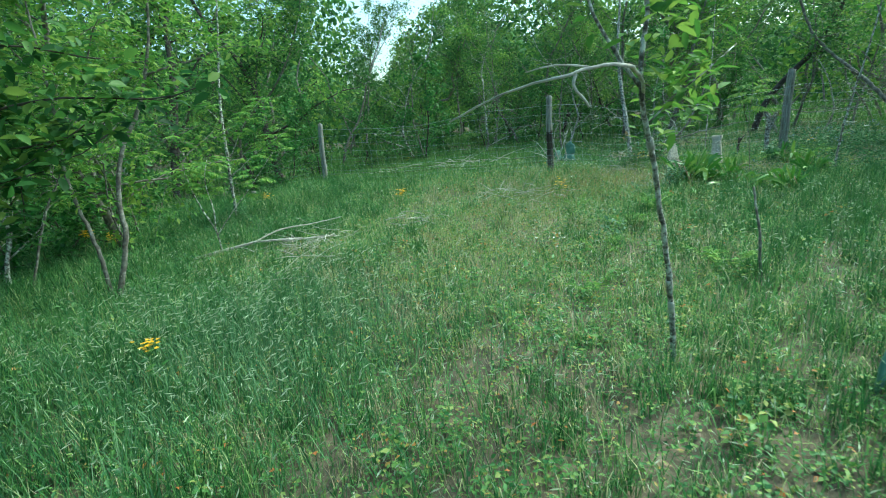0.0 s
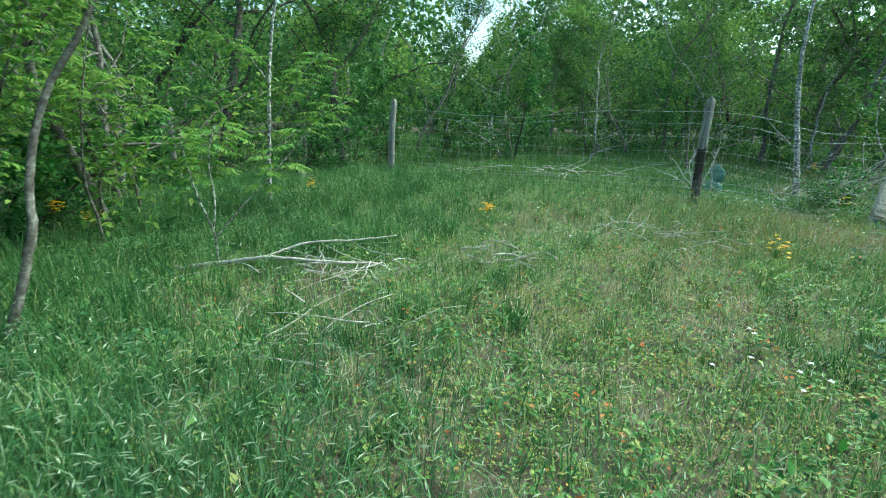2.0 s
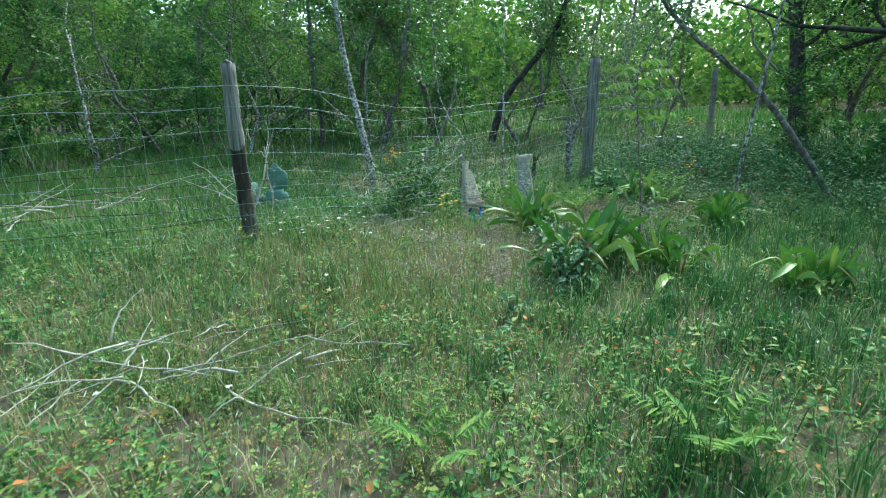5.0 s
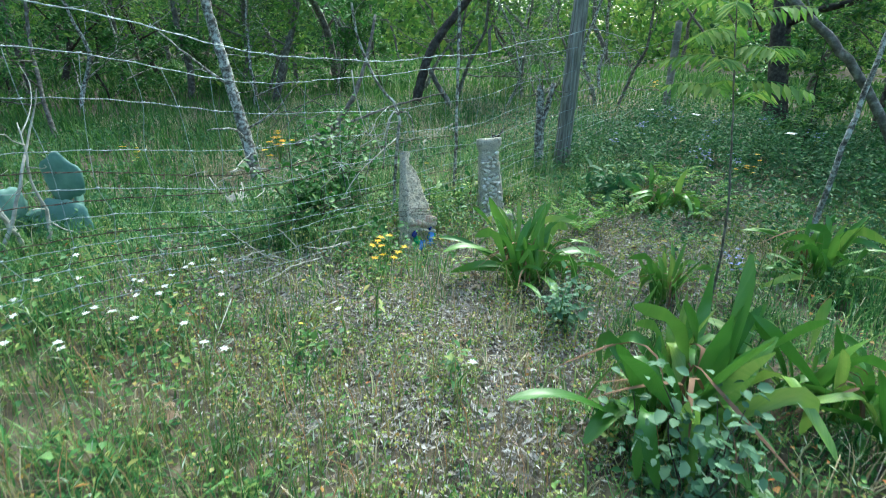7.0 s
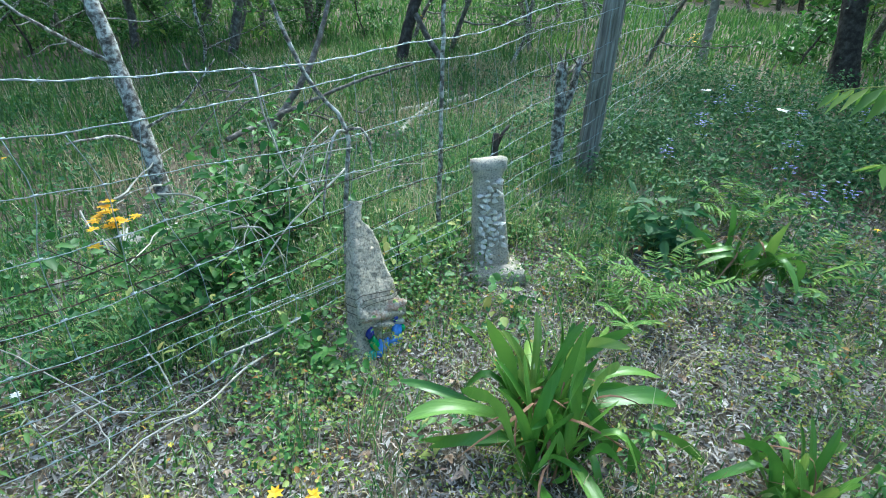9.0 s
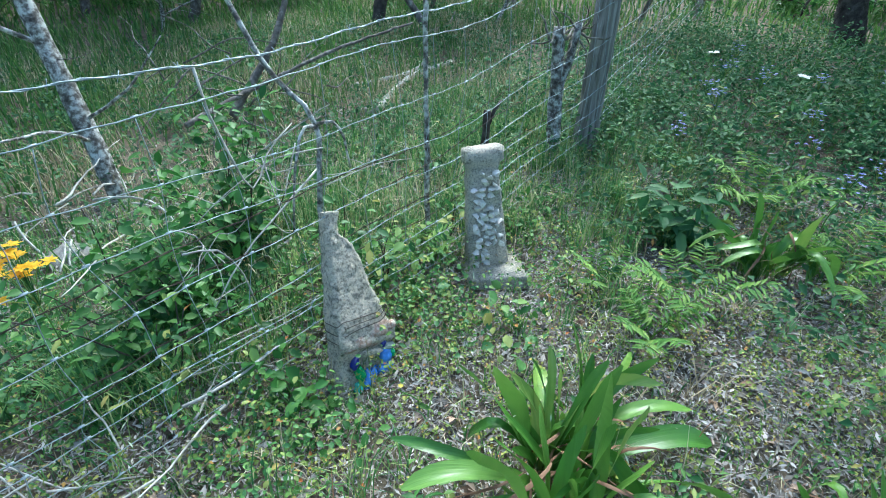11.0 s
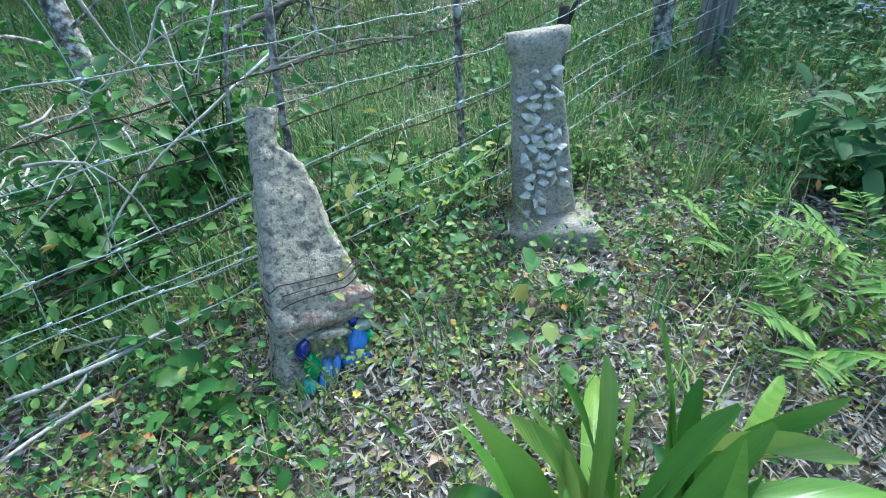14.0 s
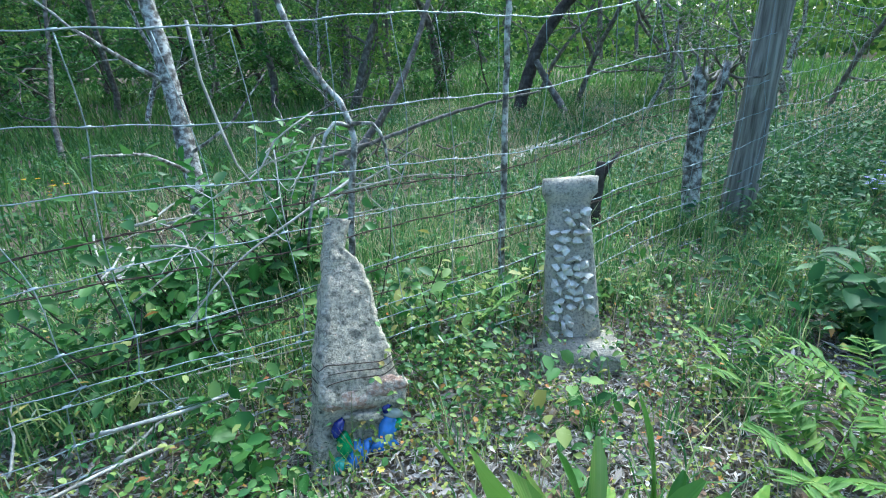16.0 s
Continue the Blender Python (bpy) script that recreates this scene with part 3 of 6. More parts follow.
for k, (u, w0, sx, sz, seed) in enumerate([(0.085, 0.172, 0.058, 0.024, 1), (0.145, 0.196, 0.048, 0.030, 2), (0.185, 0.205, 0.026, 0.018, 3), (0.03, 0.165, 0.030, 0.016, 4), (0.10, 0.130, 0.045, 0.014, 5)]):
    part("mortar_lump", chunk(1.0, seed * 3.3, (sx, 0.018, sz), 3), M["pink_mortar"] if k != 4 else M["concrete"], m1, "broken pink mortar lump" if k != 4 else "", (u, -0.004, w0), True)
GLASS = [("navy_glass", 0.046, 0.108, 0.010, 0.019, 20), ("green_glass", 0.062, 0.066, 0.015, 0.026, -10), ("teal_glass", 0.053, 0.018, 0.013, 0.017, 10), ("blue_glass", 0.087, 0.034, 0.011, 0.030, 12), ("blue_glass", 0.105, 0.036, 0.010, 0.032, 22),
         ("blue_glass", 0.166, 0.095, 0.016, 0.026, 8), ("blue_glass", 0.158, 0.056, 0.022, 0.015, -8), ("navy_glass", 0.157, 0.150, 0.008, 0.014, 10), ("green_glass", 0.172, 0.178, 0.010, 0.022, 5), ("pale_glass", 0.176, 0.132, 0.020, 0.012, 5), ("green_glass", 0.190, 0.104, 0.009, 0.014, 0)]
for i, (mat, u, w0, a, b, turn) in enumerate(GLASS):
    grow = 1.15 if mat == "blue_glass" else 1.0
    bm = chunk(1.0, i * 2.7, (a * 1.25 * grow, 0.017, b * 1.2 * grow), 3)
    bmesh.ops.rotate(bm, verts=bm.verts, matrix=Matrix.Rotation(radians(turn), 3, "Y"))
    part("glass_piece", bm, M[mat], m1, mat.split("_")[0] + " glass shard", (u, 0.001, w0), True)
wrap = Tubes()
for k, w0 in enumerate((0.262, 0.245, 0.228)):
    a = np.linspace(0, 2 * np.pi, 40)
    r_ = float(np.interp(w0, ws, right))
    f_ = float(np.interp(w0, ws, front))
    d_ = float(np.interp(w0, ws, deep))
    cx, cy = r_ / 2, (f_ + d_) / 2
    sq = lambda v: np.sign(v) * np.abs(v) ** 0.35
    wrap.add(np.stack((cx + (r_ / 2 + 0.006) * sq(np.cos(a)), cy + ((d_ - f_) / 2 + 0.008) * sq(np.sin(a)), w0 + (0.02 + 0.012 * k) * np.cos(a) + 0.004 * np.sin(5 * a)), 1), 0.0014, 0.0014, 4)
piece("binding_wire", wrap.mesh("binding_wire", M["rust"]), m1, "thin dark wire wound around")

m2 = holder("pebble_marker", 4.6, 10.36, hz(4.6, 10.36), "leaning grey concrete marker set with pale pebbles", "grave marker")
m2.matrix_world = marker_frame(4.632, 10.441, 0.196, -37, 9.2) @ Matrix.Rotation(radians(-4), 4, "Y") @ Matrix.Diagonal((1.06, 1, 1.08, 1))
ws = np.linspace(-0.06, 0.52, 36)
rings = []
for w0 in ws:
    l0, r0 = np.interp(w0, [0, 0.45, 0.485, 0.52], [0.0, 0.030, 0.018, 0.020]), np.interp(w0, [0, 0.45, 0.485, 0.52], [0.185, 0.160, 0.180, 0.186])
    f0, d0 = np.interp(w0, [0, 0.45, 0.49, 0.52], [0.0, 0.008, -0.008, 0.0]), np.interp(w0, [0, 0.52], [0.115, 0.095])
    o = rounded(l0, r0, f0, d0, 11)
    rings.append(np.column_stack((o, np.full(len(o), w0 + 0.012 * (w0 > 0.5)))))
co, flat, sizes = loft(rings)
co = rocky(rocky(co, 0.005, 18, 9.0), 0.0028, 60, 2.0)
piece("slab", mesh_of("slab", co, flat, sizes, M["slab_concrete"], True), m2)
rings = []
for w0 in np.linspace(-0.16, 0.025, 12):
    o = rounded(-0.025, 0.225, -0.165, 0.12, 13)
    o[:, 1] *= np.where(o[:, 1] < 0, np.interp(o[:, 0], [-0.03, 0.25], [0.62, 1.05]), 1)
    rings.append(np.column_stack((o, w0 + 0.025 * o[:, 1])))
co, flat, sizes = loft(rings)
piece("foot", mesh_of("foot", rocky(co, 0.006, 14, 21.0), flat, sizes, M["slab_concrete"], True), m2, "rough concrete foot slab")
rr = random.Random(8)
placed = []
for row, w0 in enumerate(np.linspace(0.045, 0.425, 15)):
    for c in range(4):
        u = 0.040 + 0.014 * row / 14 + c * 0.031 + rr.uniform(-0.008, 0.008) + (0.012 if row % 2 else 0)
        if u > 0.150 or (row > 12 and c < 1) or (row < 3 and c > 1) or rr.random() < 0.04:
            continue
        placed.append((u, w0 + rr.uniform(-0.008, 0.008)))
for i, (u, w0) in enumerate(placed):
    # broken angular stones, set on edge and standing out of the face
    bm = bmesh.new()
    for k in range(11):
        v = Vector((rr.gauss(0, 1), rr.gauss(0, 1), rr.gauss(0, 1))).normalized()
        bm.verts.new((v.x * rr.uniform(0.016, 0.022), v.y * 0.026, v.z * rr.uniform(0.011, 0.016)))
    hull = bmesh.ops.convex_hull(bm, input=bm.verts)
    bmesh.ops.delete(bm, geom=[e for e in hull["geom_interior"] if isinstance(e, bmesh.types.BMVert)], context="VERTS")
    bmesh.ops.rotate(bm, verts=bm.verts, matrix=Euler((rr.uniform(-0.3, 0.3), rr.uniform(-0.7, 0.7), rr.uniform(-0.3, 0.3))).to_matrix())
    part("pebble", bm, M["pebble"], m2, "", (u, -0.006, w0))

# ---------------------------------------------------------------- lilies


def strap_leaf(length, width, rise, out, crease, seed):
    """An arching strap leaf in its own axes: it leaves along x, rises along z and may fold over at a crease."""
    r2 = random.Random(seed)
    n = 14
    t = np.linspace(0, 1, n)
    at = r2.uniform(0.5, 0.72)
    ang = np.radians(rise - out * t ** 1.7 - crease * sm((t - at) / 0.14))
    dx, dz = np.cos(ang), np.sin(ang)
    x = np.concatenate(([0], np.cumsum((dx[:-1] + dx[1:]) / 2))) * length / (n - 1)
    z = np.concatenate(([0], np.cumsum((dz[:-1] + dz[1:]) / 2))) * length / (n - 1)
    y = r2.uniform(-0.28, 0.28) * length * t ** 2 + r2.uniform(0.01, 0.04) * length * np.sin(5 * t + r2.uniform(0, 6)) * t
    w = width * np.interp(t, [0, 0.15, 0.4, 0.7, 0.86, 0.94, 0.98, 1.0], [0.55, 0.62, 0.85, 1.0, 0.92, 0.70, 0.45, 0.2])
    twist = r2.uniform(-2.5, 2.5) * t ** 1.3 + r2.uniform(-0.3, 0.3)
    co = []
    for i in range(n):
        nx, nz = -math.sin(ang[i]), math.cos(ang[i])
        for s, cup in ((-1, 0.26), (-0.5, 0.05), (0.0, -0.06), (0.5, 0.05), (1, 0.26)):
            flare = 0.07 * w[i] * math.sin(13 * t[i] + seed) * abs(s)
            sy = s * math.cos(twist[i]) * w[i] / 2
            sn = cup * w[i] * (1 - 0.75 * t[i]) + s * math.sin(twist[i]) * w[i] / 2 + flare
            co.append((x[i] + nx * sn, y[i] + sy, z[i] + nz * sn))
    i, j = np.meshgrid(np.arange(n - 1), np.arange(4), indexing="ij")
    q = np.stack((i * 5 + j, (i + 1) * 5 + j, (i + 1) * 5 + j + 1, i * 5 + j + 1), -1).reshape(-1, 4)
    return mesh_of("leaf", co, q, np.full(len(q), 4), M["lily"], True)


# upright, arching, creased and sprawling leaves
LILY_LEAVES = []
for k in range(18):
    q = random.Random(40 + k)
    rise = (84, 76, 68, 80, 70, 62, 78, 66, 58, 72, 60, 50, 82, 74, 66, 55, 44, 36)[k]
    LILY_LEAVES.append(strap_leaf(1.0, q.uniform(0.078, 0.108), rise, q.uniform(4, 26) if k % 3 == 0 else q.uniform(35, 105), q.uniform(60, 120) if k in (1, 4, 6, 7, 9, 10, 13, 14) else 0.0, k))


def withered(s, seed):
    """A shrivelled, kinked brown leaf."""
    r2 = random.Random(seed)
    n = 9
    t = np.linspace(0, 1, n)
    h0 = r2.uniform(0.7, 1.0)
    x = s * (0.12 * t + 0.75 * t ** 2.5)
    z = s * h0 * np.sin(np.pi * 0.86 * t ** 0.8) * 0.8
    y = s * 0.06 * np.sin(7 * t + seed)
    w = s * 0.030 * np.interp(t, [0, 0.3, 0.8, 1], [0.8, 0.5, 0.7, 0.15])
    tw = 4 * t + seed
    co = []
    for i in range(n):
        co += [(x[i] - w[i] * math.sin(tw[i]) * 0.5, y[i] - w[i] * math.cos(tw[i]), z[i]), (x[i], y[i], z[i] + 0.35 * w[i]), (x[i] + w[i] * math.sin(tw[i]) * 0.5, y[i] + w[i] * math.cos(tw[i]), z[i])]
    i, j = np.meshgrid(np.arange(n - 1), np.arange(2), indexing="ij")
    q = np.stack((i * 3 + j, (i + 1) * 3 + j, (i + 1) * 3 + j + 1, i * 3 + j + 1), -1).reshape(-1, 4)
    return mesh_of("withered_leaf", co, q, np.full(len(q), 4), M["withered"], True)


def lily(x, y, size, count, seed, label, extra=(), west=1.0):
    base = holder("strap_leaf_lily", x, y, hz(x, y) - 0.01, label, "lily plant", "lily clumps")
    q = random.Random(seed)
    # several growing points, each with its own fan of leaves
    fans = [(q.gauss(0, 0.07) * size / 0.5, q.gauss(0, 0.07) * size / 0.5, q.uniform(0, 360)) for _ in range(max(3, count // 9))]
    for i in range(count):
        fx, fy, turn = fans[i % len(fans)]
        if i < len(extra):
            a, k, s = extra[i][0], extra[i][1], size * extra[i][2]
        else:
            outward = math.degrees(math.atan2(fy, fx))
            a = q.choice((turn, turn + 180)) + q.gauss(0, 38) if q.random() < 0.6 else outward + q.gauss(0, 70)
            k, s = q.randrange(18) if q.random() < 0.35 else q.choice((0, 1, 3, 3, 4, 6, 7, 9, 12, 13, 2, 5)), size * q.uniform(0.55, 1.08)
            if 140 < a % 360 < 260:
                s *= west
        ob = piece("leaf", LILY_LEAVES[k], base)
        ob.location = (fx + q.gauss(0, 0.012), fy + q.gauss(0, 0.012), 0)
        ob.rotation_euler = (radians(q.gauss(0, 9)), radians(q.gauss(0, 6)), radians(a))
        ob.scale = (s, s * q.uniform(0.8, 1.2) * (1 if q.random() < 0.5 else -1), s)
    for i in range(max(3, count // 5)):
        ob = piece("withered_leaf", withered(size * q.uniform(0.45, 0.85), seed * 31 + i), base, "shrivelled brown leaf")
        ob.location = (q.gauss(0, 0.05), q.gauss(0, 0.05), 0.01)
        ob.rotation_euler = (0, 0, q.uniform(0, 6.28))
    return base


lily(3.96, 9.52, 0.46, 84, 1, "glossy green strap-leaved lily clump with withered brown leaves", [(100, 0, 0.9), (80, 3, 0.92), (20, 12, 0.85), (0, 3, 0.8), (142, 16, 1.15), (-45, 17, 1.1), (150, 17, 1.0), (40, 0, 0.85), (-36, 16, 1.2), (-28, 11, 1.1), (128, 11, 1.1), (60, 2, 1.0), (-95, 14, 0.9), (-120, 16, 0.9), (-80, 10, 0.9), (160, 17, 1.0)], 0.8)
lily(3.34, 8.44, 0.58, 62, 2, "large glossy green strap-leaved lily clump with torn tips", [(-15, 0, 1.05), (-30, 7, 0.95), (-45, 16, 1.05), (125, 15, 1.0), (150, 11, 0.95), (100, 6, 1.0), (-60, 17, 1.0), (170, 16, 0.9), (-150, 14, 0.9)])
lily(3.78, 7.98, 0.46, 40, 3, "dark green strap-leaved lily clump in dry grass")
lily(5.36, 9.42, 0.40, 36, 4, "dark green lily clump among pinnate seedlings")
lily(5.10, 8.46, 0.46, 42, 5, "spreading dark green lily clump in tall grass")
lily(4.12, 7.35, 0.44, 38, 6, "dark green strap-leaved lily clump in dry grass")
lily(4.20, 8.84, 0.36, 30, 7, "small strap-leaved lily clump beside a mistflower")

# ---------------------------------------------------------------- trees and saplings


def limb(rng, start, way, length, bend=0.25, up=0.15, n=7):
    p, d, out = np.array(start, float), np.array(way, float) / np.linalg.norm(way), [np.array(start, float)]
    for i in range(n):
        d = d + rng.normal(0, bend / 2, 3) + np.array([0, 0, up / 2])
        d /= np.linalg.norm(d)
        p = p + d * length / n
        out.append(p.copy())
    return np.array(out)


def grow_tree(seed, tall, r0, lean, low, limbs, spread, leaves, leaf_size, bark, leaf_mat, twigs=7, bare=0.0, sides=8, twist=0.16):
    """A tapering trunk with limbs and twigs, and a crown of leaves on the twigs."""
    g = np.random.default_rng(seed)
    tb = Tubes()
    trunk = limb(g, (0, 0, -0.25), (lean[0], lean[1], 1), tall, twist, 0.1, 12)
    trunk = spline(trunk, 0.3)
    k = len(trunk)
    tb.add(trunk, r0, r0 * 0.15, sides, 0.06, g, r0 * (1.0 - 0.85 * np.linspace(0, 1, k) ** 0.9) * (1 + 0.5 * np.exp(-np.linspace(0, 1, k) * 25)))
    ends = []
    for i in range(limbs):
        u = low + (0.97 - low) * (i + g.uniform(0, 1)) / limbs
        s = trunk[min(k - 1, int(u * k))]
        a = g.uniform(0, 2 * np.pi)
        ln = spread * (1.1 - 0.6 * u) * g.uniform(0.6, 1.2)
        way = (math.cos(a), math.sin(a), g.uniform(0.0, 0.8))
        b = limb(g, s, way, ln, 0.35, 0.12)
        rb = r0 * (1 - 0.8 * u) * g.uniform(0.3, 0.5)
        tb.add(b, rb, rb * 0.2, 4)
        for j in range(twigs):
            v = g.uniform(0.25, 1.0)
            c = limb(g, b[min(7, int(v * 7))], unit(np.array([g.normal(), g.normal(), g.normal() * 0.5 + 0.1])), ln * g.uniform(0.25, 0.5), 0.5, 0.0, 3)
            tb.add(c, max(rb * 0.25, 0.004), 0.002, 3)
            if g.uniform() >= bare:
                ends.append(c)
    wood = tb.mesh("trunk", M[bark])
    crown = None
    if ends and leaves:
        e = np.array(ends)
        pick = g.integers(0, len(e), leaves)
        seg = g.uniform(0, 2.999, leaves)
        i0 = seg.astype(int)
        f = (seg - i0)[:, None]
        p = e[pick, i0] * (1 - f) + e[pick, np.minimum(i0 + 1, 3)] * f + g.normal(0, 0.09 * spread / 2, (leaves, 3))
        d = g.normal(0, 1, (leaves, 3))
        d[:, 2] = d[:, 2] * 0.45 - 0.25
        up = g.normal(0, 0.6, (leaves, 3)) + np.array([0, 0, 1.0])
        ln = leaf_size * g.uniform(0.6, 1.4, leaves)
        crown = mesh_of("crown", *leaf_arrays(p, d, up, ln, ln * g.uniform(0.4, 0.65, leaves), 0.2, 0.1), M[leaf_mat])
    return wood, crown


def plant(kind, wood, crown, x, y, label, category, group="", turn=0.0, size=1.0, z=None):
    t = holder(kind, x, y, hz(x, y) if z is None else z, label, category, group)
    t.rotation_euler = (0, 0, turn)
    t.scale = (size, size, size)
    piece("trunk", wood, t)
    if crown:
        piece("crown", crown, t)
    return t


KINDS = []
for k in range(5):
    KINDS.append((grow_tree(100 + k, 6.5 + 0.5 * k, 0.05 + 0.009 * k, (0.12 * math.sin(k * 2), 0.12 * math.cos(k * 3)), 0.12, 17, 2.4, 6000, 0.084, ("bark_grey", "bark_dark", "bark_dark")[k % 3], ("canopy", "canopy_light", "canopy")[k % 3], 6, 0.0, 8, 0.36), "slender woodland tree with fresh green leaves"))
for k in range(2):
    KINDS.append((grow_tree(120 + k, 7.5, 0.05, (0.1, -0.05), 0.22, 15, 1.9, 4600, 0.07, "bark_grey", "canopy", 6, 0.2, 8, 0.34), "thin grey-barked tree with sparse leaves"))
KINDS.append((grow_tree(130, 5.5, 0.06, (0.15, 0.1), 0.10, 16, 2.1, 5000, 0.08, "bark_grey", "canopy_light", 6, 0.0, 8, 0.36), "low tree with yellow-green young leaves"))
BARE = [grow_tree(140 + k, 4.6, 0.034, (0.16, 0.1), 0.12, 15, 1.2, 900, 0.06, ("bark_pale", "bark_grey")[k], "canopy", 7, 0.35, 7, 0.42) for k in range(2)]
SHRUBS = [grow_tree(150 + k, 1.7 + 0.4 * k, 0.022, (0.1, 0.1), 0.05, 12, 1.0, 2000, 0.07, "bark_dark", ("shrub", "canopy")[k % 2], 4, 0.0, 6, 0.3) for k in range(3)]

rt = random.Random(77)
spots = []


def free(x, y, gap):
    return all((x - a) ** 2 + (y - b) ** 2 > max(gap, g) ** 2 * 0.8 for a, b, g in spots)


def azimuth(x, y, ox, oy):
    return math.degrees(math.atan2(x - ox, y - oy))


def in_gap(x, y):
    a, b = azimuth(x, y, 0.0, 2.0), azimuth(x, y, 2.3, 8.4)
    return (-14.6 < a < -8.8 and y > 13) or (38 < b < 76 and x > 6.5)


def open_ground(x, y):
    meadow = -4.3 < x < 7.2 and -2.5 < y < 12.6
    beyond = -3.2 < x < 9.5 and 12 < y < 16.3
    return meadow or beyond


first = {}
# (-3.4, -0.4), (-4.0, 1.0), (-2.9, -1.8): added unseen, their crowns shade the left meadow
LEFT_SIDE = [(-3.3, 19.5), (-4.6, 23.0), (-4.9, 1.5), (-5.65, 5.1), (-5.1, 3.7), (-4.9, 7.9), (-6.6, 2.9), (-3.4, -0.4), (-4.0, 1.0), (-2.9, -1.8), (16.5, 15.2), (17.5, 20.0), (-5.7, 2.6), (-5.3, 0.6), (-6.3, 4.4), (-6.7, 7.0), (-6.2, 9.3), (-7.0, 10.8), (5.5, 18.5), (7.2, 20.0), (8.8, 18.4), (3.2, 19.5), (10.2, 20.5), (1.2, 18.2), (6.3, 22.0), (7.6, 18.2), (5.0, 20.4), (4.2, 22.5), (9.2, 21.8), (0.9, 20.8), (-4.8, 14.6), (-3.6, 16.8), (-6.3, 15.6), (2.2, 21.0), (-8.5, 8.4)]
for n in range(4000):
    if len(spots) >= 84:
        break
    # every ninth try falls behind the camera: unseen trees added to close off light
    r_, a_ = 3.5 + 24 * rt.random() ** 0.8, rt.uniform(-80, 112) if n % 9 else rt.uniform(112, 280)
    x, y = 1.5 + r_ * math.sin(radians(a_)), 6.5 + r_ * math.cos(radians(a_))
    if n < len(LEFT_SIDE):
        x, y = LEFT_SIDE[n]
        if 38 < azimuth(x, y, 2.3, 8.4) < 76 and x > 6.5:
            continue
    elif open_ground(x, y) or in_gap(x, y) or not free(x, y, 1.7):
        continue
    if (n >= len(LEFT_SIDE) and y < 0 and rt.random() < 0.7) or (n >= len(LEFT_SIDE) and x > -6.0 and x < 0 and 0 < y < 10.5):
        continue
    k = rt.randrange(len(KINDS)) if not in_gap(x, y) else rt.choice((5, 6))
    size = rt.uniform(0.8, 1.25)
    spots.append((x, y, 1.7))
    (wood, crown), label = KINDS[k]
    if k not in first:
        first[k] = plant("tree", wood, crown, x, y, label, "tree", "woodland trees", rt.uniform(0, 6.28), size)
    else:
        c = copy_thing(first[k], Matrix.Translation((x, y, hz(x, y))) @ Matrix.Rotation(rt.uniform(0, 6.28), 4, "Z"))
        c.scale = (size, size, size)
first = {}
for x, y, k, size in [(4.5, 19.6, 0, 1.0), (6.9, 18.2, 1, 1.1), (3.7, 17.5, 0, 1.1), (2.8, 15.1, 1, 0.9), (5.6, 16.4, 0, 0.8), (9.0, 16.0, 1, 1.1), (-1.3, 16.3, 0, 1.15), (-1.0, 15.9, 1, 1.0), (7.9, 17.2, 0, 0.9), (10.8, 14.5, 1, 1.0), (2.0, 17.0, 1, 1.0), (0.6, 15.4, 0, 0.9), (-6.2, 9.8, 0, 1.1), (-6.1, 7.4, 1, 0.9), (-5.1, 6.2, 0, 0.9), (12.6, 15.6, 0, 1.0), (9.6, 13.9, 1, 1.0), (10.4, 12.9, 0, 1.15), (11.6, 15.2, 1, 1.2), (13.4, 16.2, 0, 1.1), (9.9, 12.2, 1, 0.9), (14.2, 15.6, 1, 1.2), (12.0, 13.4, 0, 1.2), (8.8, 14.8, 1, 1.1), (15.6, 18.4, 0, 1.3), (8.6, 13.4, 0, 0.75)]:
    spots.append((x, y, 0.6))
    if k not in first:
        first[k] = plant("bare_sapling", *BARE[k], x, y, "thin lichen-spotted sapling, almost leafless", "sapling", "thin bare saplings", rt.uniform(0, 6), size)
    else:
        c = copy_thing(first[k], Matrix.Translation((x, y, hz(x, y))) @ Matrix.Rotation(rt.uniform(0, 6.28), 4, "Z"))
        c.scale = (size, size, size)
first = {}
EDGE = [(-4.9, 2.6), (-5.2, 4.6), (-4.7, 0.9), (-5.5, 7.3), (-5.9, 3.4), (-6.4, 4.9), (-6.0, 6.6), (-6.9, 8.2), (-7.3, 9.6), (-5.9, 10.6), (-7.6, 6.0), (-8.2, 7.6), (-5.6, 1.9), (-7.4, 3.2), (-6.2, 12.2), (-8.6, 11.0), (-7.0, 1.2), (-4.9, 12.6), (7.4, 8.3), (7.9, 7.2), (8.2, 9.2), (7.2, 6.4), (-2.6, 14.6), (-0.9, 15.6), (-3.5, 13.6), (0.9, 17.0), (-1.7, 17.2), (2.6, 17.8), (4.2, 18.6), (6.2, 18.9), (8.2, 17.4), (-4.2, 15.4), (10.0, 16.6), (1.6, 19.0), (-5.4, 13.4), (11.2, 17.8), (-0.2, 18.4), (5.2, 21.0), (7.6, 20.6), (3.2, 21.6)]
count = 0
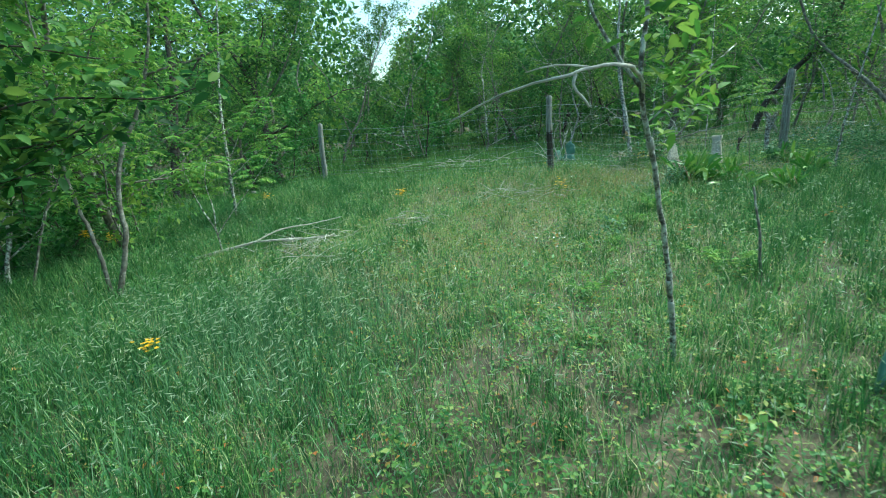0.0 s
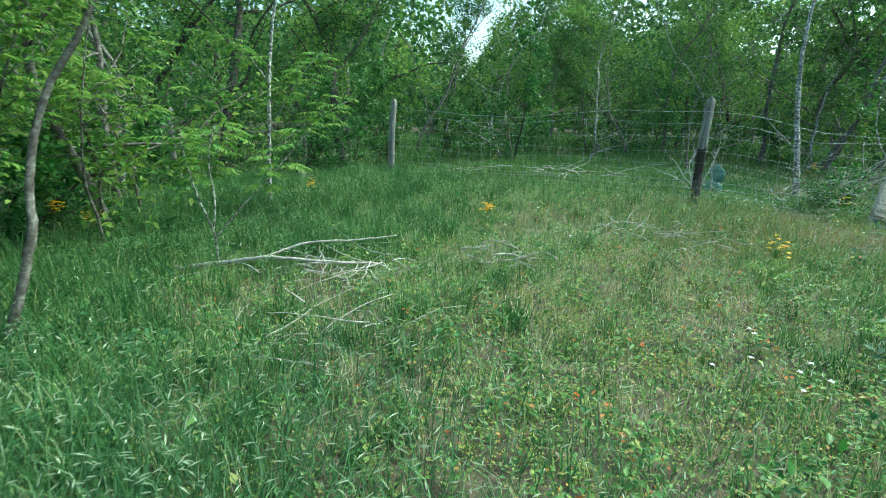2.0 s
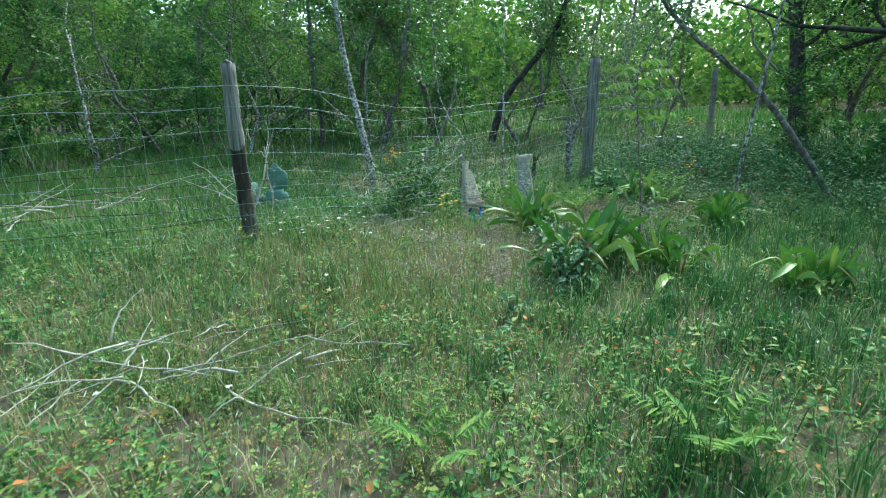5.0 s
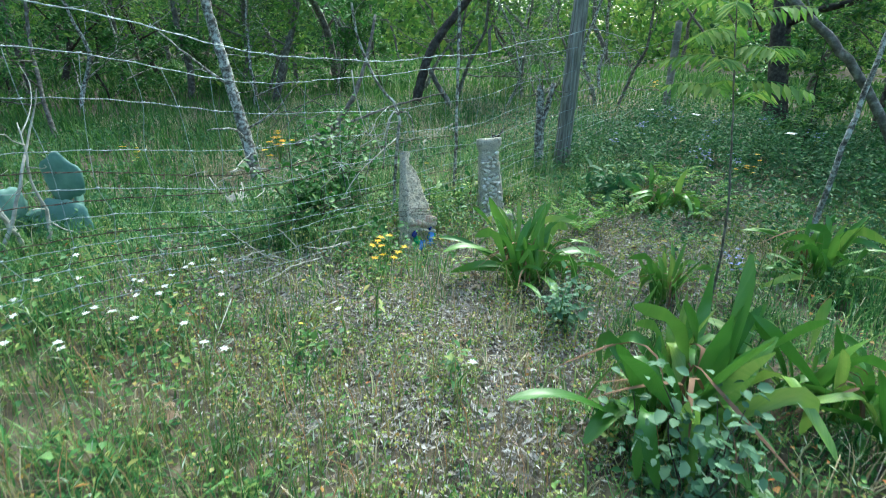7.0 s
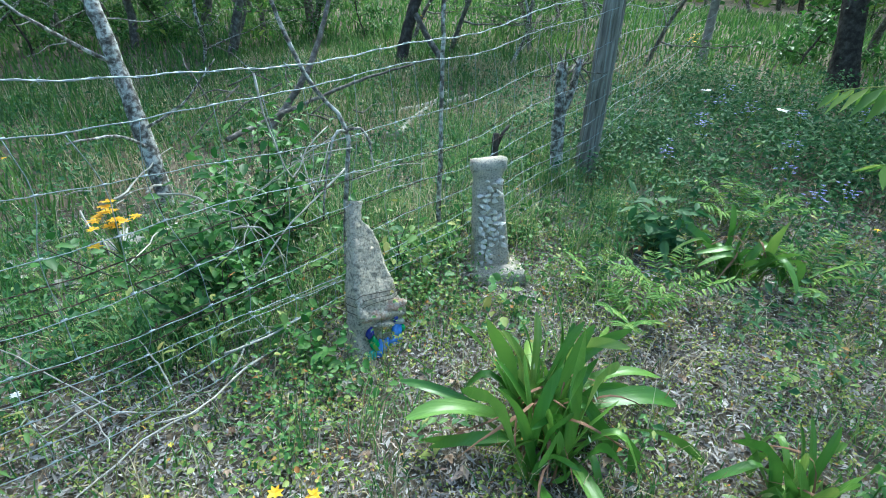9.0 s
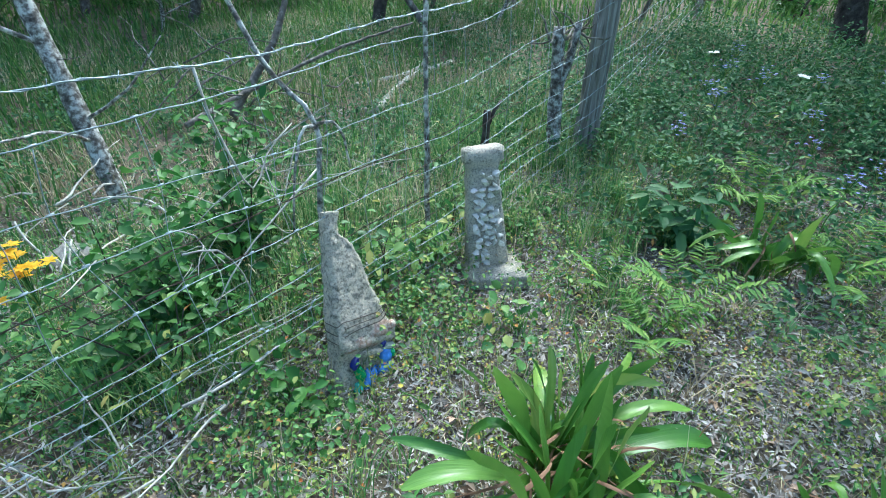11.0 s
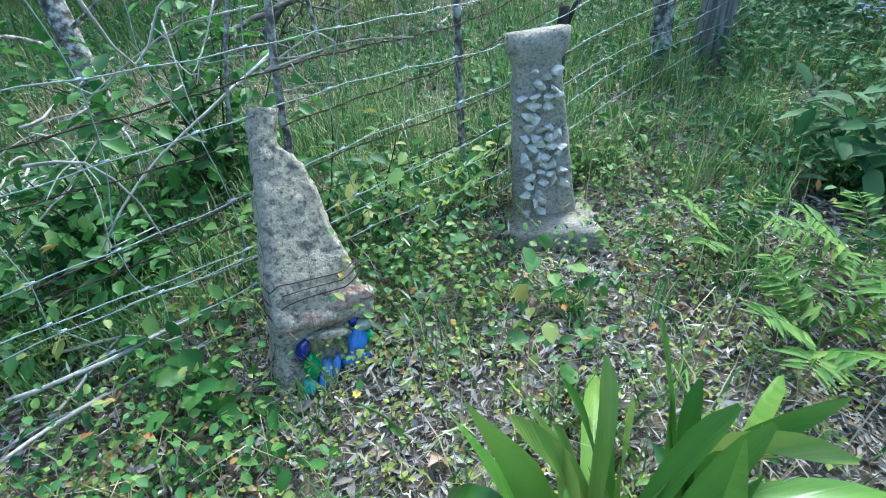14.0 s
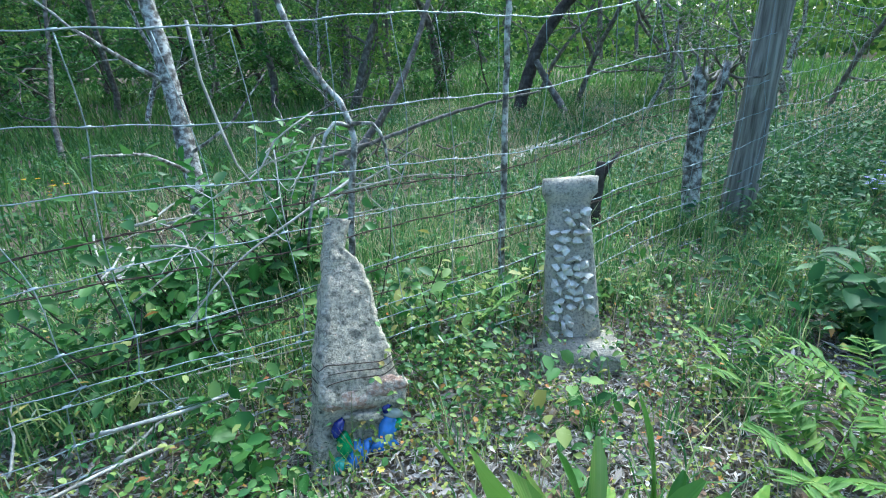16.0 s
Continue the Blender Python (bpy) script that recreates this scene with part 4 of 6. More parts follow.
for n in range(3000):
    if count >= 84:
        break
    r_, a_ = 4 + 17 * rt.random(), rt.uniform(-75, 130)
    x, y = 1.5 + r_ * math.sin(radians(a_)), 6.5 + r_ * math.cos(radians(a_))
    if n < len(EDGE):
        x, y = EDGE[n]
        if in_gap(x, y) and x > 6.5:
            continue
    elif open_ground(x, y) or in_gap(x, y) or not free(x, y, 0.8):
        continue
    spots.append((x, y, 0.8))
    count += 1
    k = rt.randrange(3)
    size = rt.uniform(0.7, 1.3)
    if k not in first:
        first[k] = plant("shrub", *SHRUBS[k], x, y, "leafy green undergrowth shrub at the wood's edge", "shrub", "undergrowth shrubs", rt.uniform(0, 6), size)
    else:
        c = copy_thing(first[k], Matrix.Translation((x, y, hz(x, y))) @ Matrix.Rotation(rt.uniform(0, 6.28), 4, "Z"))
        c.scale = (size, size, size)

BIG = grow_tree(160, 7.5, 0.15, (0.22, 0.1), 0.2, 16, 3.0, 4200, 0.085, "bark_dark", "canopy", 5, 0.0, 10)
big = plant("tree", *BIG, 10.6, 10.0, "thick dark-barked leaning tree shading the undergrowth", "tree", "woodland trees", 0.4, 1.0)
for x, y, turn in ((10.9, 8.8, 2.2), (9.3, 7.6, 4.0), (-7.2, 13.6, 1.0)):
    copy_thing(big, Matrix.Translation((x, y, hz(x, y))) @ Matrix.Rotation(turn, 4, "Z"))

# far woods, past counting
g = np.random.default_rng(9)
n = 110000
# the share spread all round is mostly unseen, added to close off light
az = np.where(g.uniform(0, 1, n) < 0.82, g.uniform(-75, 115, n), g.uniform(-180, 180, n))
dist = g.uniform(27, 46, n)
top = 10.8 + 1.8 * np.sin(np.radians(az) * 9) + 1.5 * np.sin(np.radians(az) * 23 + 1)
gap1, gap2 = np.exp(-((az + 11.8) / 2.8) ** 2), np.exp(-((az - 58) / 17.0) ** 2)
top = top * (1 - 0.62 * gap1) * (1 - 0.50 * gap2)
hgt = top * g.uniform(0, 1, n) ** 0.8
p = np.stack((1.5 + dist * np.sin(np.radians(az)), 6 + dist * np.cos(np.radians(az)), hgt), 1)
d = g.normal(0, 1, (n, 3))
ln = g.uniform(0.22, 0.48, n)
# most leaves around the open side take a lighter green, painting sunlight on them
pale = (np.abs(az - 58) < 24) & (g.uniform(0, 1, n) < 0.8)
for pick, mat_, nm, lab in ((~pale, "canopy", "far_woods", "dense green foliage of the woods far behind the fence"), (pale, "canopy_light", "far_bright_woods", "far foliage in a lighter yellow-green, painted as if sunlit")):
    stuff(nm, mesh_of(nm, *leaf_arrays(p[pick], d[pick], g.normal(0, 1, (int(pick.sum()), 3)), ln[pick], ln[pick] * 0.65, 0.2, 0.05), M[mat_]), lab, "woods")
az_ = np.radians(np.linspace(-180, 180, 361))
deg = np.degrees(az_)
crest = 9.6 + 1.2 * np.sin(az_ * 11) + 0.9 * np.sin(az_ * 29 + 1) + g.normal(0, 0.5, 361)
crest = crest * (1 - 0.60 * np.exp(-((deg + 11.8) / 3.0) ** 2)) * (1 - 0.64 * np.exp(-((deg - 58) / 17.0) ** 2))
crest[-1] = crest[0]
rows = []
for lift, dist_ in ((-1.0, 52), (0.35, 53), (0.7, 54), (1.0, 56), (0.2, 62)):
    rr_ = dist_ + g.normal(0, 0.6, 361)
    rr_[-1] = rr_[0]
    rows.append(np.stack((1.5 + rr_ * np.sin(az_), 6 + rr_ * np.cos(az_), crest * lift if lift > 0 else np.full(361, lift)), 1))
ri, rj = np.meshgrid(np.arange(4), np.arange(360), indexing="ij")
rq = np.stack((ri * 361 + rj, ri * 361 + rj + 1, (ri + 1) * 361 + rj + 1, (ri + 1) * 361 + rj), -1).reshape(-1, 4)
tagged(new("backdrop", mesh_of("backdrop", np.vstack(rows), rq, np.full(len(rq), 4), M["distance"], True)), "dark green treeline in the far distance", "treeline", "", "structure")
tb = Tubes()
for k in range(90):
    a_, r_ = g.uniform(-70, 100), g.uniform(22, 40)
    x, y = 1.5 + r_ * math.sin(radians(a_)), 6 + r_ * math.cos(radians(a_))
    tb.add(limb(g, (x, y, hz(x, y) - 0.2), (g.normal() * 0.12, g.normal() * 0.12, 1), g.uniform(4, 8), 0.6, 0.15, 8), g.uniform(0.05, 0.12), 0.03, 5)
stuff("far_trunks", tb.mesh("far_trunks", M["bark_grey"]), "many slender grey trunks in the woods far behind", "tree trunks")

# ---------------------------------------------------------------- single saplings, stems and dead wood


def stems(curves, bark, origin, sides=7, wobble=0.05, seed=0, step=0.06):
    """One mesh of bent stems; each curve is (points, thick end, thin end), in world metres."""
    q = np.random.default_rng(seed)
    tb = Tubes()
    for pts, r0, r1 in curves:
        p = spline(np.asarray(pts, float) - np.asarray(origin), step)
        p[1:-1] += q.normal(0, 0.25 * min(r0, 0.012), (len(p) - 2, 3))
        tb.add(p, r0, r1, sides, wobble, q)
    return tb.mesh("stem", M[bark])


def twigs_from(pts, count, length, seed, r=0.004, up=0.1):
    q = np.random.default_rng(seed)
    p = spline(pts, 0.08)
    out = []
    for i in range(count):
        s = p[int(len(p) * q.uniform(0.25, 0.99))]
        way = q.normal(0, 1, 3)
        way[2] = way[2] * 0.5 + up
        out.append((limb(q, s, way, length * q.uniform(0.5, 1.2), 0.45, 0.05, 4), r, 0.0012))
    return out


def spray(curves, n, size, seed, spread=0.04, wide=0.45):
    """Simple leaves set along curves."""
    q = np.random.default_rng(seed)
    p = np.vstack([spline(c[0], 0.03)[1:] for c in curves])
    p = p[q.integers(0, len(p), n)] + q.normal(0, spread, (n, 3))
    d = q.normal(0, 1, (n, 3))
    d[:, 2] = d[:, 2] * 0.4 - 0.15
    ln = size * q.uniform(0.6, 1.3, n)
    return oval_arrays(p, d, q.normal(0, 0.4, (n, 3)) + np.array([0, 0, 1.0]), ln, ln * wide, 0.18, 0.14)


def feathers(curves, n, length, pairs, leaflet, seed, wide=0.3, droop=0.35, origin=(0, 0, 0), low=0.3):
    """Compound leaves set along curves: stalks as tubes, and leaflets."""
    q = np.random.default_rng(seed)
    tb, sets = Tubes(), []
    for i in range(n):
        c = curves[i % len(curves)][0]
        p = spline(c, 0.05)
        b = p[min(len(p) - 1, int(len(p) * q.uniform(low, 1.0)))]
        a = q.uniform(0, 6.28)
        st, lv = pinnate_arrays(b, (math.cos(a), math.sin(a), q.uniform(0.0, 0.6)), length * q.uniform(0.7, 1.2), pairs, leaflet, wide, q, droop)
        tb.add(st - np.asarray(origin), 0.0022, 0.001, 4)
        sets.append((lv[0] - np.asarray(origin), lv[1], lv[2]))
    return tb, join_arrays(sets)


def stem_thing(name, base, curves, bark, label, category, leaf_sets=None, leaf_mat="canopy", seed=0, group="", stalks=None, sides=7):
    t = holder(name, *base, label, category, group)
    piece("stem", stems(curves[:1], bark, base, sides, 0.06, seed), t)
    for i, cv in enumerate(curves[1:]):
        if cv[1] >= 0.006:
            piece("branch", stems([cv], bark, base, sides, 0.06, seed + i), t)
    thin = [cv for cv in curves[1:] if cv[1] < 0.006]
    if thin:
        tagged(piece("fine_growth", stems(thin, bark, base, 5, 0.06, seed), t), kind="stuff")
    if leaf_sets is not None:
        co, fl, sz = leaf_sets
        tagged(piece("foliage", mesh_of("foliage", co - np.asarray(base), fl, sz, M[leaf_mat]), t), kind="stuff")
    if stalks is not None:
        tagged(piece("leaf_stalk", stalks.mesh("leaf_stalk", M["weed"]), t), kind="stuff")
    return t


# twin sapling with crossing stems
b = (-3.5, 5.32, hz(-3.5, 5.32))
ta = [(-3.51, 5.32, -0.1), (-3.59, 5.38, 0.43), (-3.72, 5.44, 0.8), (-3.82, 5.5, 1.17), (-3.89, 5.64, 1.76), (-3.95, 5.71, 2.3), (-4.1, 5.9, 3.2)]
tb_ = [(-3.47, 5.33, -0.1), (-3.36, 5.47, 0.48), (-3.4, 5.57, 0.9), (-3.35, 5.69, 1.33), (-3.22, 5.81, 1.64), (-3.13, 5.93, 1.98), (-3.05, 6.1, 2.6), (-3.1, 6.3, 3.4)]
tc = [(-3.11, 5.95, 2.05), (-2.84, 6.05, 2.13), (-2.6, 6.15, 2.2), (-2.3, 6.25, 2.35)]
top = twigs_from(ta, 10, 0.7, 1) + twigs_from(tb_[3:], 10, 0.7, 2) + twigs_from(tc, 3, 0.4, 3)
stem_thing("twin_sapling", b, [(ta, 0.022, 0.006), (tb_, 0.030, 0.008), (tc, 0.012, 0.004)] + top, "bark_grey", "two crossing grey sapling stems from one root", "sapling", spray(top, 2600, 0.07, 4, 0.06), "canopy_light", 1)

# near sapling with a bleached broken branch
b = (1.09, 3.31, hz(1.09, 3.31))
sa = [(1.09, 3.31, -0.15), (1.0, 3.2, 0.4), (0.92, 3.1, 0.75), (0.85, 3.02, 1.0), (0.79, 2.95, 1.2), (0.70, 2.83, 1.46), (0.72, 2.85, 1.75), (0.80, 2.95, 2.3), (0.85, 3.0, 3.0)]
sd = [(0.70, 2.83, 1.46), (0.60, 2.86, 1.62), (0.50, 2.92, 1.85), (0.40, 3.0, 2.4)]
sb = [(0.71, 2.84, 1.44), (0.66, 2.74, 1.51), (0.55, 2.58, 1.54), (0.40, 2.45, 1.53), (0.32, 2.41, 1.505), (0.20, 2.44, 1.49), (0.06, 2.55, 1.45), (-0.09, 2.69, 1.385)]
sc = [(0.34, 2.42, 1.51), (0.33, 2.41, 1.47), (0.36, 2.42, 1.44), (0.385, 2.42, 1.40)]
se = [(0.40, 2.45, 1.53), (0.28, 2.44, 1.545), (0.18, 2.46, 1.53)]
sf = [(0.76, 2.9, 1.32), (0.86, 2.9, 1.42), (0.98, 2.92, 1.5), (1.15, 2.98, 1.62)]
near = stem_thing("near_sapling", b, [(sa, 0.0165, 0.006), (sd, 0.009, 0.004), (sf, 0.005, 0.003)], "bark_pale", "slim grey sapling with lichen bands and a broken branch", "sapling",
                  spray([(sd[2:], 0, 0), (sa[6:], 0, 0)] + twigs_from(sa[6:], 8, 0.6, 6) + twigs_from(sf, 5, 0.4, 8), 900, 0.075, 5, 0.07), "canopy_light", 2)
piece("broken_branch", stems([(sb, 0.0085, 0.003), (sc, 0.0065, 0.004), (se, 0.004, 0.002)], "bleached", b, 7, 0.1, 3), near, "bleached bare broken branch")
for w0, h0 in ((0.34, 0.05), (0.47, 0.02), (1.22, 0.02)):
    p = spline(sa, 0.02)
    i = int(np.argmin(np.abs(p[:, 2] - w0)))
    piece("lichen_band", Tubes().add(p[i - 1:i + 2 + int(h0 / 0.02)] - np.asarray(b), 0.0172, 0.0166, 9, 0.05, np.random.default_rng(3)).mesh("lichen_band", M["bleached"]), near, "white lichen band")
q2 = [(2.15, 4.35, -0.1), (2.14, 4.4, 0.35), (2.12, 4.5, 0.75)]
stem_thing("dead_stick", (2.15, 4.35, hz(2.15, 4.35)), [(q2, 0.013, 0.008)], "bark_grey", "thin dead upright stick with pale lichen", "stick")

# feathery saplings in front of the woods
b = (-3.1, 6.92, hz(-3.1, 6.92))
s1 = [(-3.1, 6.9, -0.15), (-3.17, 6.94, 0.25), (-3.33, 6.97, 0.58), (-3.45, 7.01, 0.9), (-3.5, 7.05, 1.1)]
s2 = [(-3.17, 6.94, 0.25), (-3.18, 7.0, 0.5), (-3.26, 7.07, 0.87), (-3.2, 7.1, 1.15)]
s3 = [(-3.15, 6.93, 0.2), (-2.98, 7.05, 0.45), (-2.7, 7.2, 0.8), (-2.45, 7.35, 1.15)]
tbs, lv = feathers([(s1[2:], 0, 0), (s2[1:], 0, 0), (s3[1:], 0, 0)], 46, 0.30, 9, 0.075, 11)
stem_thing("feathery_sapling", b, [(s1, 0.012, 0.004), (s2, 0.009, 0.004), (s3, 0.008, 0.003)], "bark_pale", "low pale-stemmed sapling with feathery yellow-green leaves", "sapling", lv, "pinnate", 4)
b = (-3.98, 9.46, hz(-3.98, 9.46))
s1 = [(-3.98, 9.46, -0.2), (-4.06, 9.65, 0.92), (-4.1, 9.85, 2.1), (-4.0, 10.0, 3.2), (-3.9, 10.1, 4.3)]
sb1, sb2 = [(-4.05, 9.6, 0.7), (-3.5, 9.6, 1.1), (-2.9, 9.6, 1.45)], [(-4.08, 9.75, 1.6), (-4.4, 9.7, 2.0), (-4.8, 9.6, 2.2)]
sb3 = [(-4.06, 9.65, 0.95), (-3.6, 9.5, 1.6), (-3.2, 9.4, 2.0)]
tbs, lv = feathers([(sb1, 0, 0), (sb2, 0, 0), (sb3, 0, 0), (s1[2:], 0, 0)], 110, 0.34, 9, 0.085, 12)
stem_thing("feathery_sapling", b, [(s1, 0.030, 0.01), (sb1, 0.012, 0.004), (sb2, 0.011, 0.004), (sb3, 0.011, 0.004)], "bark_pale", "slender pale sapling with tiers of feathery leaves", "sapling", lv, "pinnate", 5)
for k, (x, y, hh) in enumerate([(-4.6, 7.3, 2.6), (-4.4, 4.2, 2.3), (-5.2, 8.6, 3.2), (-4.9, 5.9, 2.4)]):
    b = (x, y, hz(x, y))
    q = np.random.default_rng(60 + k)
    s1 = limb(q, (x, y, b[2] - 0.15), (0.1, 0.0, 1), hh, 0.2, 0.1, 6)
    br = twigs_from(s1[2:], 9, 0.8, 70 + k, 0.007, 0.3)
    tbs, lv = feathers(br, 70, 0.30, 8, 0.08, 80 + k)
    stem_thing("feathery_sapling", b, [(s1, 0.016, 0.005)] + br, "bark_grey", "slim sapling with feathery leaves at the wood's edge", "sapling", lv, "pinnate" if k % 2 else "canopy_light", 5)

# leafy bough reaching in from the side of the path
b = (-3.05, 2.2, hz(-3.05, 2.2))
s1 = [(-3.05, 2.2, -0.2), (-3.0, 2.25, 0.9), (-2.85, 2.3, 1.6), (-2.7, 2.35, 2.4), (-2.7, 2.4, 3.3)]
boughs = [([(-2.9, 2.28, 1.3), (-2.5, 2.6, 1.7), (-2.1, 2.95, 1.85), (-1.75, 3.2, 1.80)], 0.012, 0.003), ([(-2.85, 2.3, 1.6), (-2.5, 2.4, 2.0), (-2.0, 2.6, 2.15)], 0.012, 0.003),
          ([(-2.95, 2.25, 1.0), (-2.7, 2.7, 1.25), (-2.5, 3.2, 1.35)], 0.010, 0.003), ([(-2.75, 2.35, 2.1), (-2.4, 2.9, 2.3), (-1.9, 3.5, 2.35)], 0.010, 0.003),
          ([(-2.9, 2.28, 1.25), (-2.4, 2.8, 1.5), (-1.95, 3.05, 1.62), (-1.5, 3.18, 1.60), (-1.25, 3.28, 1.66)], 0.010, 0.003), ([(-2.95, 2.25, 1.0), (-2.4, 2.75, 1.32), (-1.98, 2.97, 1.42), (-1.68, 3.07, 1.46)], 0.009, 0.003), ([(-3.0, 2.25, 0.8), (-2.5, 2.7, 1.15), (-1.95, 2.93, 1.30)], 0.009, 0.003)]
tw = []
for k, (c, r0, r1) in enumerate(boughs):
    tw += twigs_from(c, 9, 0.38, 90 + k, 0.004, 0.0)
stem_thing("leafy_sapling", b, [(s1, 0.026, 0.01)] + boughs + tw, "bark_dark", "broad-leaved sapling with low leafy boughs", "sapling", spray(tw + boughs, 3400, 0.078, 14, 0.06, 0.5), "canopy", 6)

# behind the fence: lichen-covered leaning tree
b = (3.76, 12.15, hz(3.76, 12.15))
s1 = [(3.76, 12.15, 0.0), (3.75, 12.36, 0.67), (3.73, 12.55, 1.22), (3.68, 12.65, 1.7), (3.6, 12.7, 2.6), (3.7, 12.9, 3.8)]
s2 = [(3.74, 12.5, 1.05), (3.6, 12.5, 1.15), (3.4, 12.45, 1.3), (3.2, 12.5, 1.5)]
s3 = [(3.75, 12.36, 0.7), (3.95, 12.2, 0.85), (4.15, 12.1, 1.1)]
s4 = [(3.75, 12.33, 0.6), (3.55, 12.1, 0.75), (3.3, 12.0, 0.78)]
tw = twigs_from(s1, 8, 0.5, 33) + twigs_from(s2, 4, 0.3, 34)
stem_thing("lichen_tree", b, [(s1, 0.055, 0.02), (s2, 0.014, 0.005), (s3, 0.010, 0.003), (s4, 0.012, 0.004)] + tw, "bark_pale", "leaning lichen-covered tree with bare twigs behind the wire", "tree", None, seed=7, sides=9)

# forked grey stem behind the glass-set marker
b = (4.06, 10.78, hz(4.06, 10.78))
s1 = [(4.06, 10.78, 0.1), (4.08, 10.76, 0.64), (4.11, 10.76, 0.98), (4.06, 10.82, 1.08), (3.98, 10.92, 1.28), (3.95, 11.0, 1.55), (3.98, 11.1, 2.1), (4.0, 11.2, 2.8)]
s2 = [(4.11, 10.76, 0.96), (4.05, 10.74, 0.98), (4.0, 10.73, 0.90), (3.96, 10.72, 0.78), (3.92, 10.70, 0.62)]
s3 = [(4.11, 10.76, 0.97), (4.17, 10.74, 0.97), (4.20, 10.72, 0.90), (4.20, 10.70, 0.79)]
s4 = [(4.09, 10.76, 0.8), (3.9, 10.72, 0.72), (3.7, 10.68, 0.62), (3.55, 10.66, 0.48)]
s5 = [(3.7, 10.7, 1.25), (3.72, 10.68, 1.05), (3.78, 10.66, 0.86), (3.86, 10.68, 0.95), (3.98, 10.7, 1.02)]
s6 = [(3.52, 10.68, 0.72), (3.62, 10.66, 0.70), (3.68, 10.65, 0.58), (3.70, 10.64, 0.42)]
tw = twigs_from(s1[3:], 7, 0.35, 41, 0.003)
forked = stem_thing("forked_stem", b, [(s1, 0.0125, 0.005), (s2, 0.007, 0.004), (s3, 0.007, 0.004)] + tw, "bark_pale", "grey forked sapling stem with drooping dead twigs", "sapling", spray(twigs_from(s1[4:], 10, 0.4, 44), 420, 0.06, 43, 0.06), "shrub", 8)
VINES = [[(3.55, 10.82, 0.74), (3.6, 10.76, 0.72), (3.61, 10.71, 0.66), (3.61, 10.66, 0.61), (3.58, 10.60, 0.49)], [(3.98, 10.7, 0.95), (3.94, 10.68, 0.89), (3.9, 10.66, 0.84), (3.88, 10.65, 0.8)],
         [(3.87, 10.74, 0.92), (3.86, 10.69, 0.84), (3.85, 10.63, 0.76), (3.85, 10.60, 0.69)], [(4.05, 10.64, 0.93), (3.91, 10.72, 0.91), (3.8, 10.75, 0.86), (3.69, 10.77, 0.8), (3.61, 10.78, 0.74)],
         [(4.02, 10.62, 0.80), (4.14, 10.60, 0.82), (4.25, 10.58, 0.83), (4.39, 10.56, 0.81)], [(3.45, 10.73, 0.56), (3.57, 10.72, 0.64), (3.66, 10.72, 0.72)]]
piece("dead_vine", stems([(s4, 0.005, 0.002), (s5, 0.0045, 0.002), (s6, 0.004, 0.002)] + [(v, 0.0024, 0.0012) for v in VINES] + [t_ for i, v in enumerate(VINES) for t_ in twigs_from(v, 3, 0.12, 400 + i, 0.0018, 0.0)], "bleached", b, 5, 0.1, 9), forked, "bleached dead vine")
b = (4.66, 10.74, hz(4.66, 10.74))
stem_thing("straight_stem", b, [([(4.66, 10.74, 0.1), (4.67, 10.75, 0.5), (4.69, 10.77, 0.9), (4.72, 10.8, 1.5), (4.76, 10.84, 2.2), (4.8, 10.9, 3.2)], 0.014, 0.006)], "bark_pale", "straight thin grey sapling stem behind the pebble marker", "sapling", None, seed=10)
# broken shrub trunk beside the tall post
b = (5.84, 10.78, hz(5.84, 10.78))
q = np.random.default_rng(52)
s1 = [(5.84, 10.78, 0.1), (5.85, 10.8, 0.5), (5.87, 10.84, 0.85), (5.88, 10.86, 1.08)]
s2 = [(5.86, 10.82, 0.7), (5.94, 10.8, 0.92), (5.99, 10.8, 1.1)]
jag = [(limb(q, (5.88 + q.normal(0, 0.03), 10.85 + q.normal(0, 0.03), 1.02), q.normal(0, 0.6, 3) + [0, 0, 0.4], 0.22, 0.6, 0.0, 4), 0.009, 0.002) for _ in range(9)]
jag += [(limb(q, (5.98 + q.normal(0, 0.03), 10.8, 1.05), q.normal(0, 0.7, 3) + [0.2, 0, 0.2], 0.26, 0.6, 0.0, 4), 0.008, 0.002) for _ in range(9)]
stump_ = stem_thing("broken_stump", b, [(s1, 0.048, 0.036), (s2, 0.028, 0.022)], "bark_pale", "lichen-spotted broken shrub trunk leaning on the post", "stump", None, seed=11, sides=9)
for i, (cv, r0, r1) in enumerate(jag):
    piece("broken_twig", stems([(cv, r0, r1)], "bark_grey", b, 5, 0.1, i), stump_)
b = (5.42, 11.0, hz(5.42, 11.0))
stem_thing("cut_stump", b, [([(5.42, 11.0, 0.1), (5.43, 11.01, 0.45), (5.45, 11.02, 0.66)], 0.030, 0.022), ([(5.44, 11.01, 0.55), (5.5, 11.0, 0.66), (5.55, 11.0, 0.7)], 0.014, 0.008)], "bark_dark", "short dark broken stump behind the wire", "stump", None, seed=12)
# leaning dark trunk and fallen limbs beyond
b = (7.55, 14.5, hz(7.55, 14.5))
s1 = [(7.55, 14.5, 0.2), (7.75, 14.5, 0.9), (8.0, 14.45, 1.45), (8.42, 14.3, 1.98), (8.9, 14.1, 2.6), (9.3, 14.0, 3.6), (9.5, 13.9, 4.8)]
tw = twigs_from(s1[2:], 12, 1.2, 55, 0.016, 0.3)
stem_thing("leaning_tree", b, [(s1, 0.085, 0.03)] + tw, "bark_dark", "dark leaning tree trunk beyond the fence", "tree", spray(tw, 2600, 0.085, 56, 0.14), "canopy", 13, "", None, 9)
b = (7.9, 14.0, hz(7.9, 14.0))
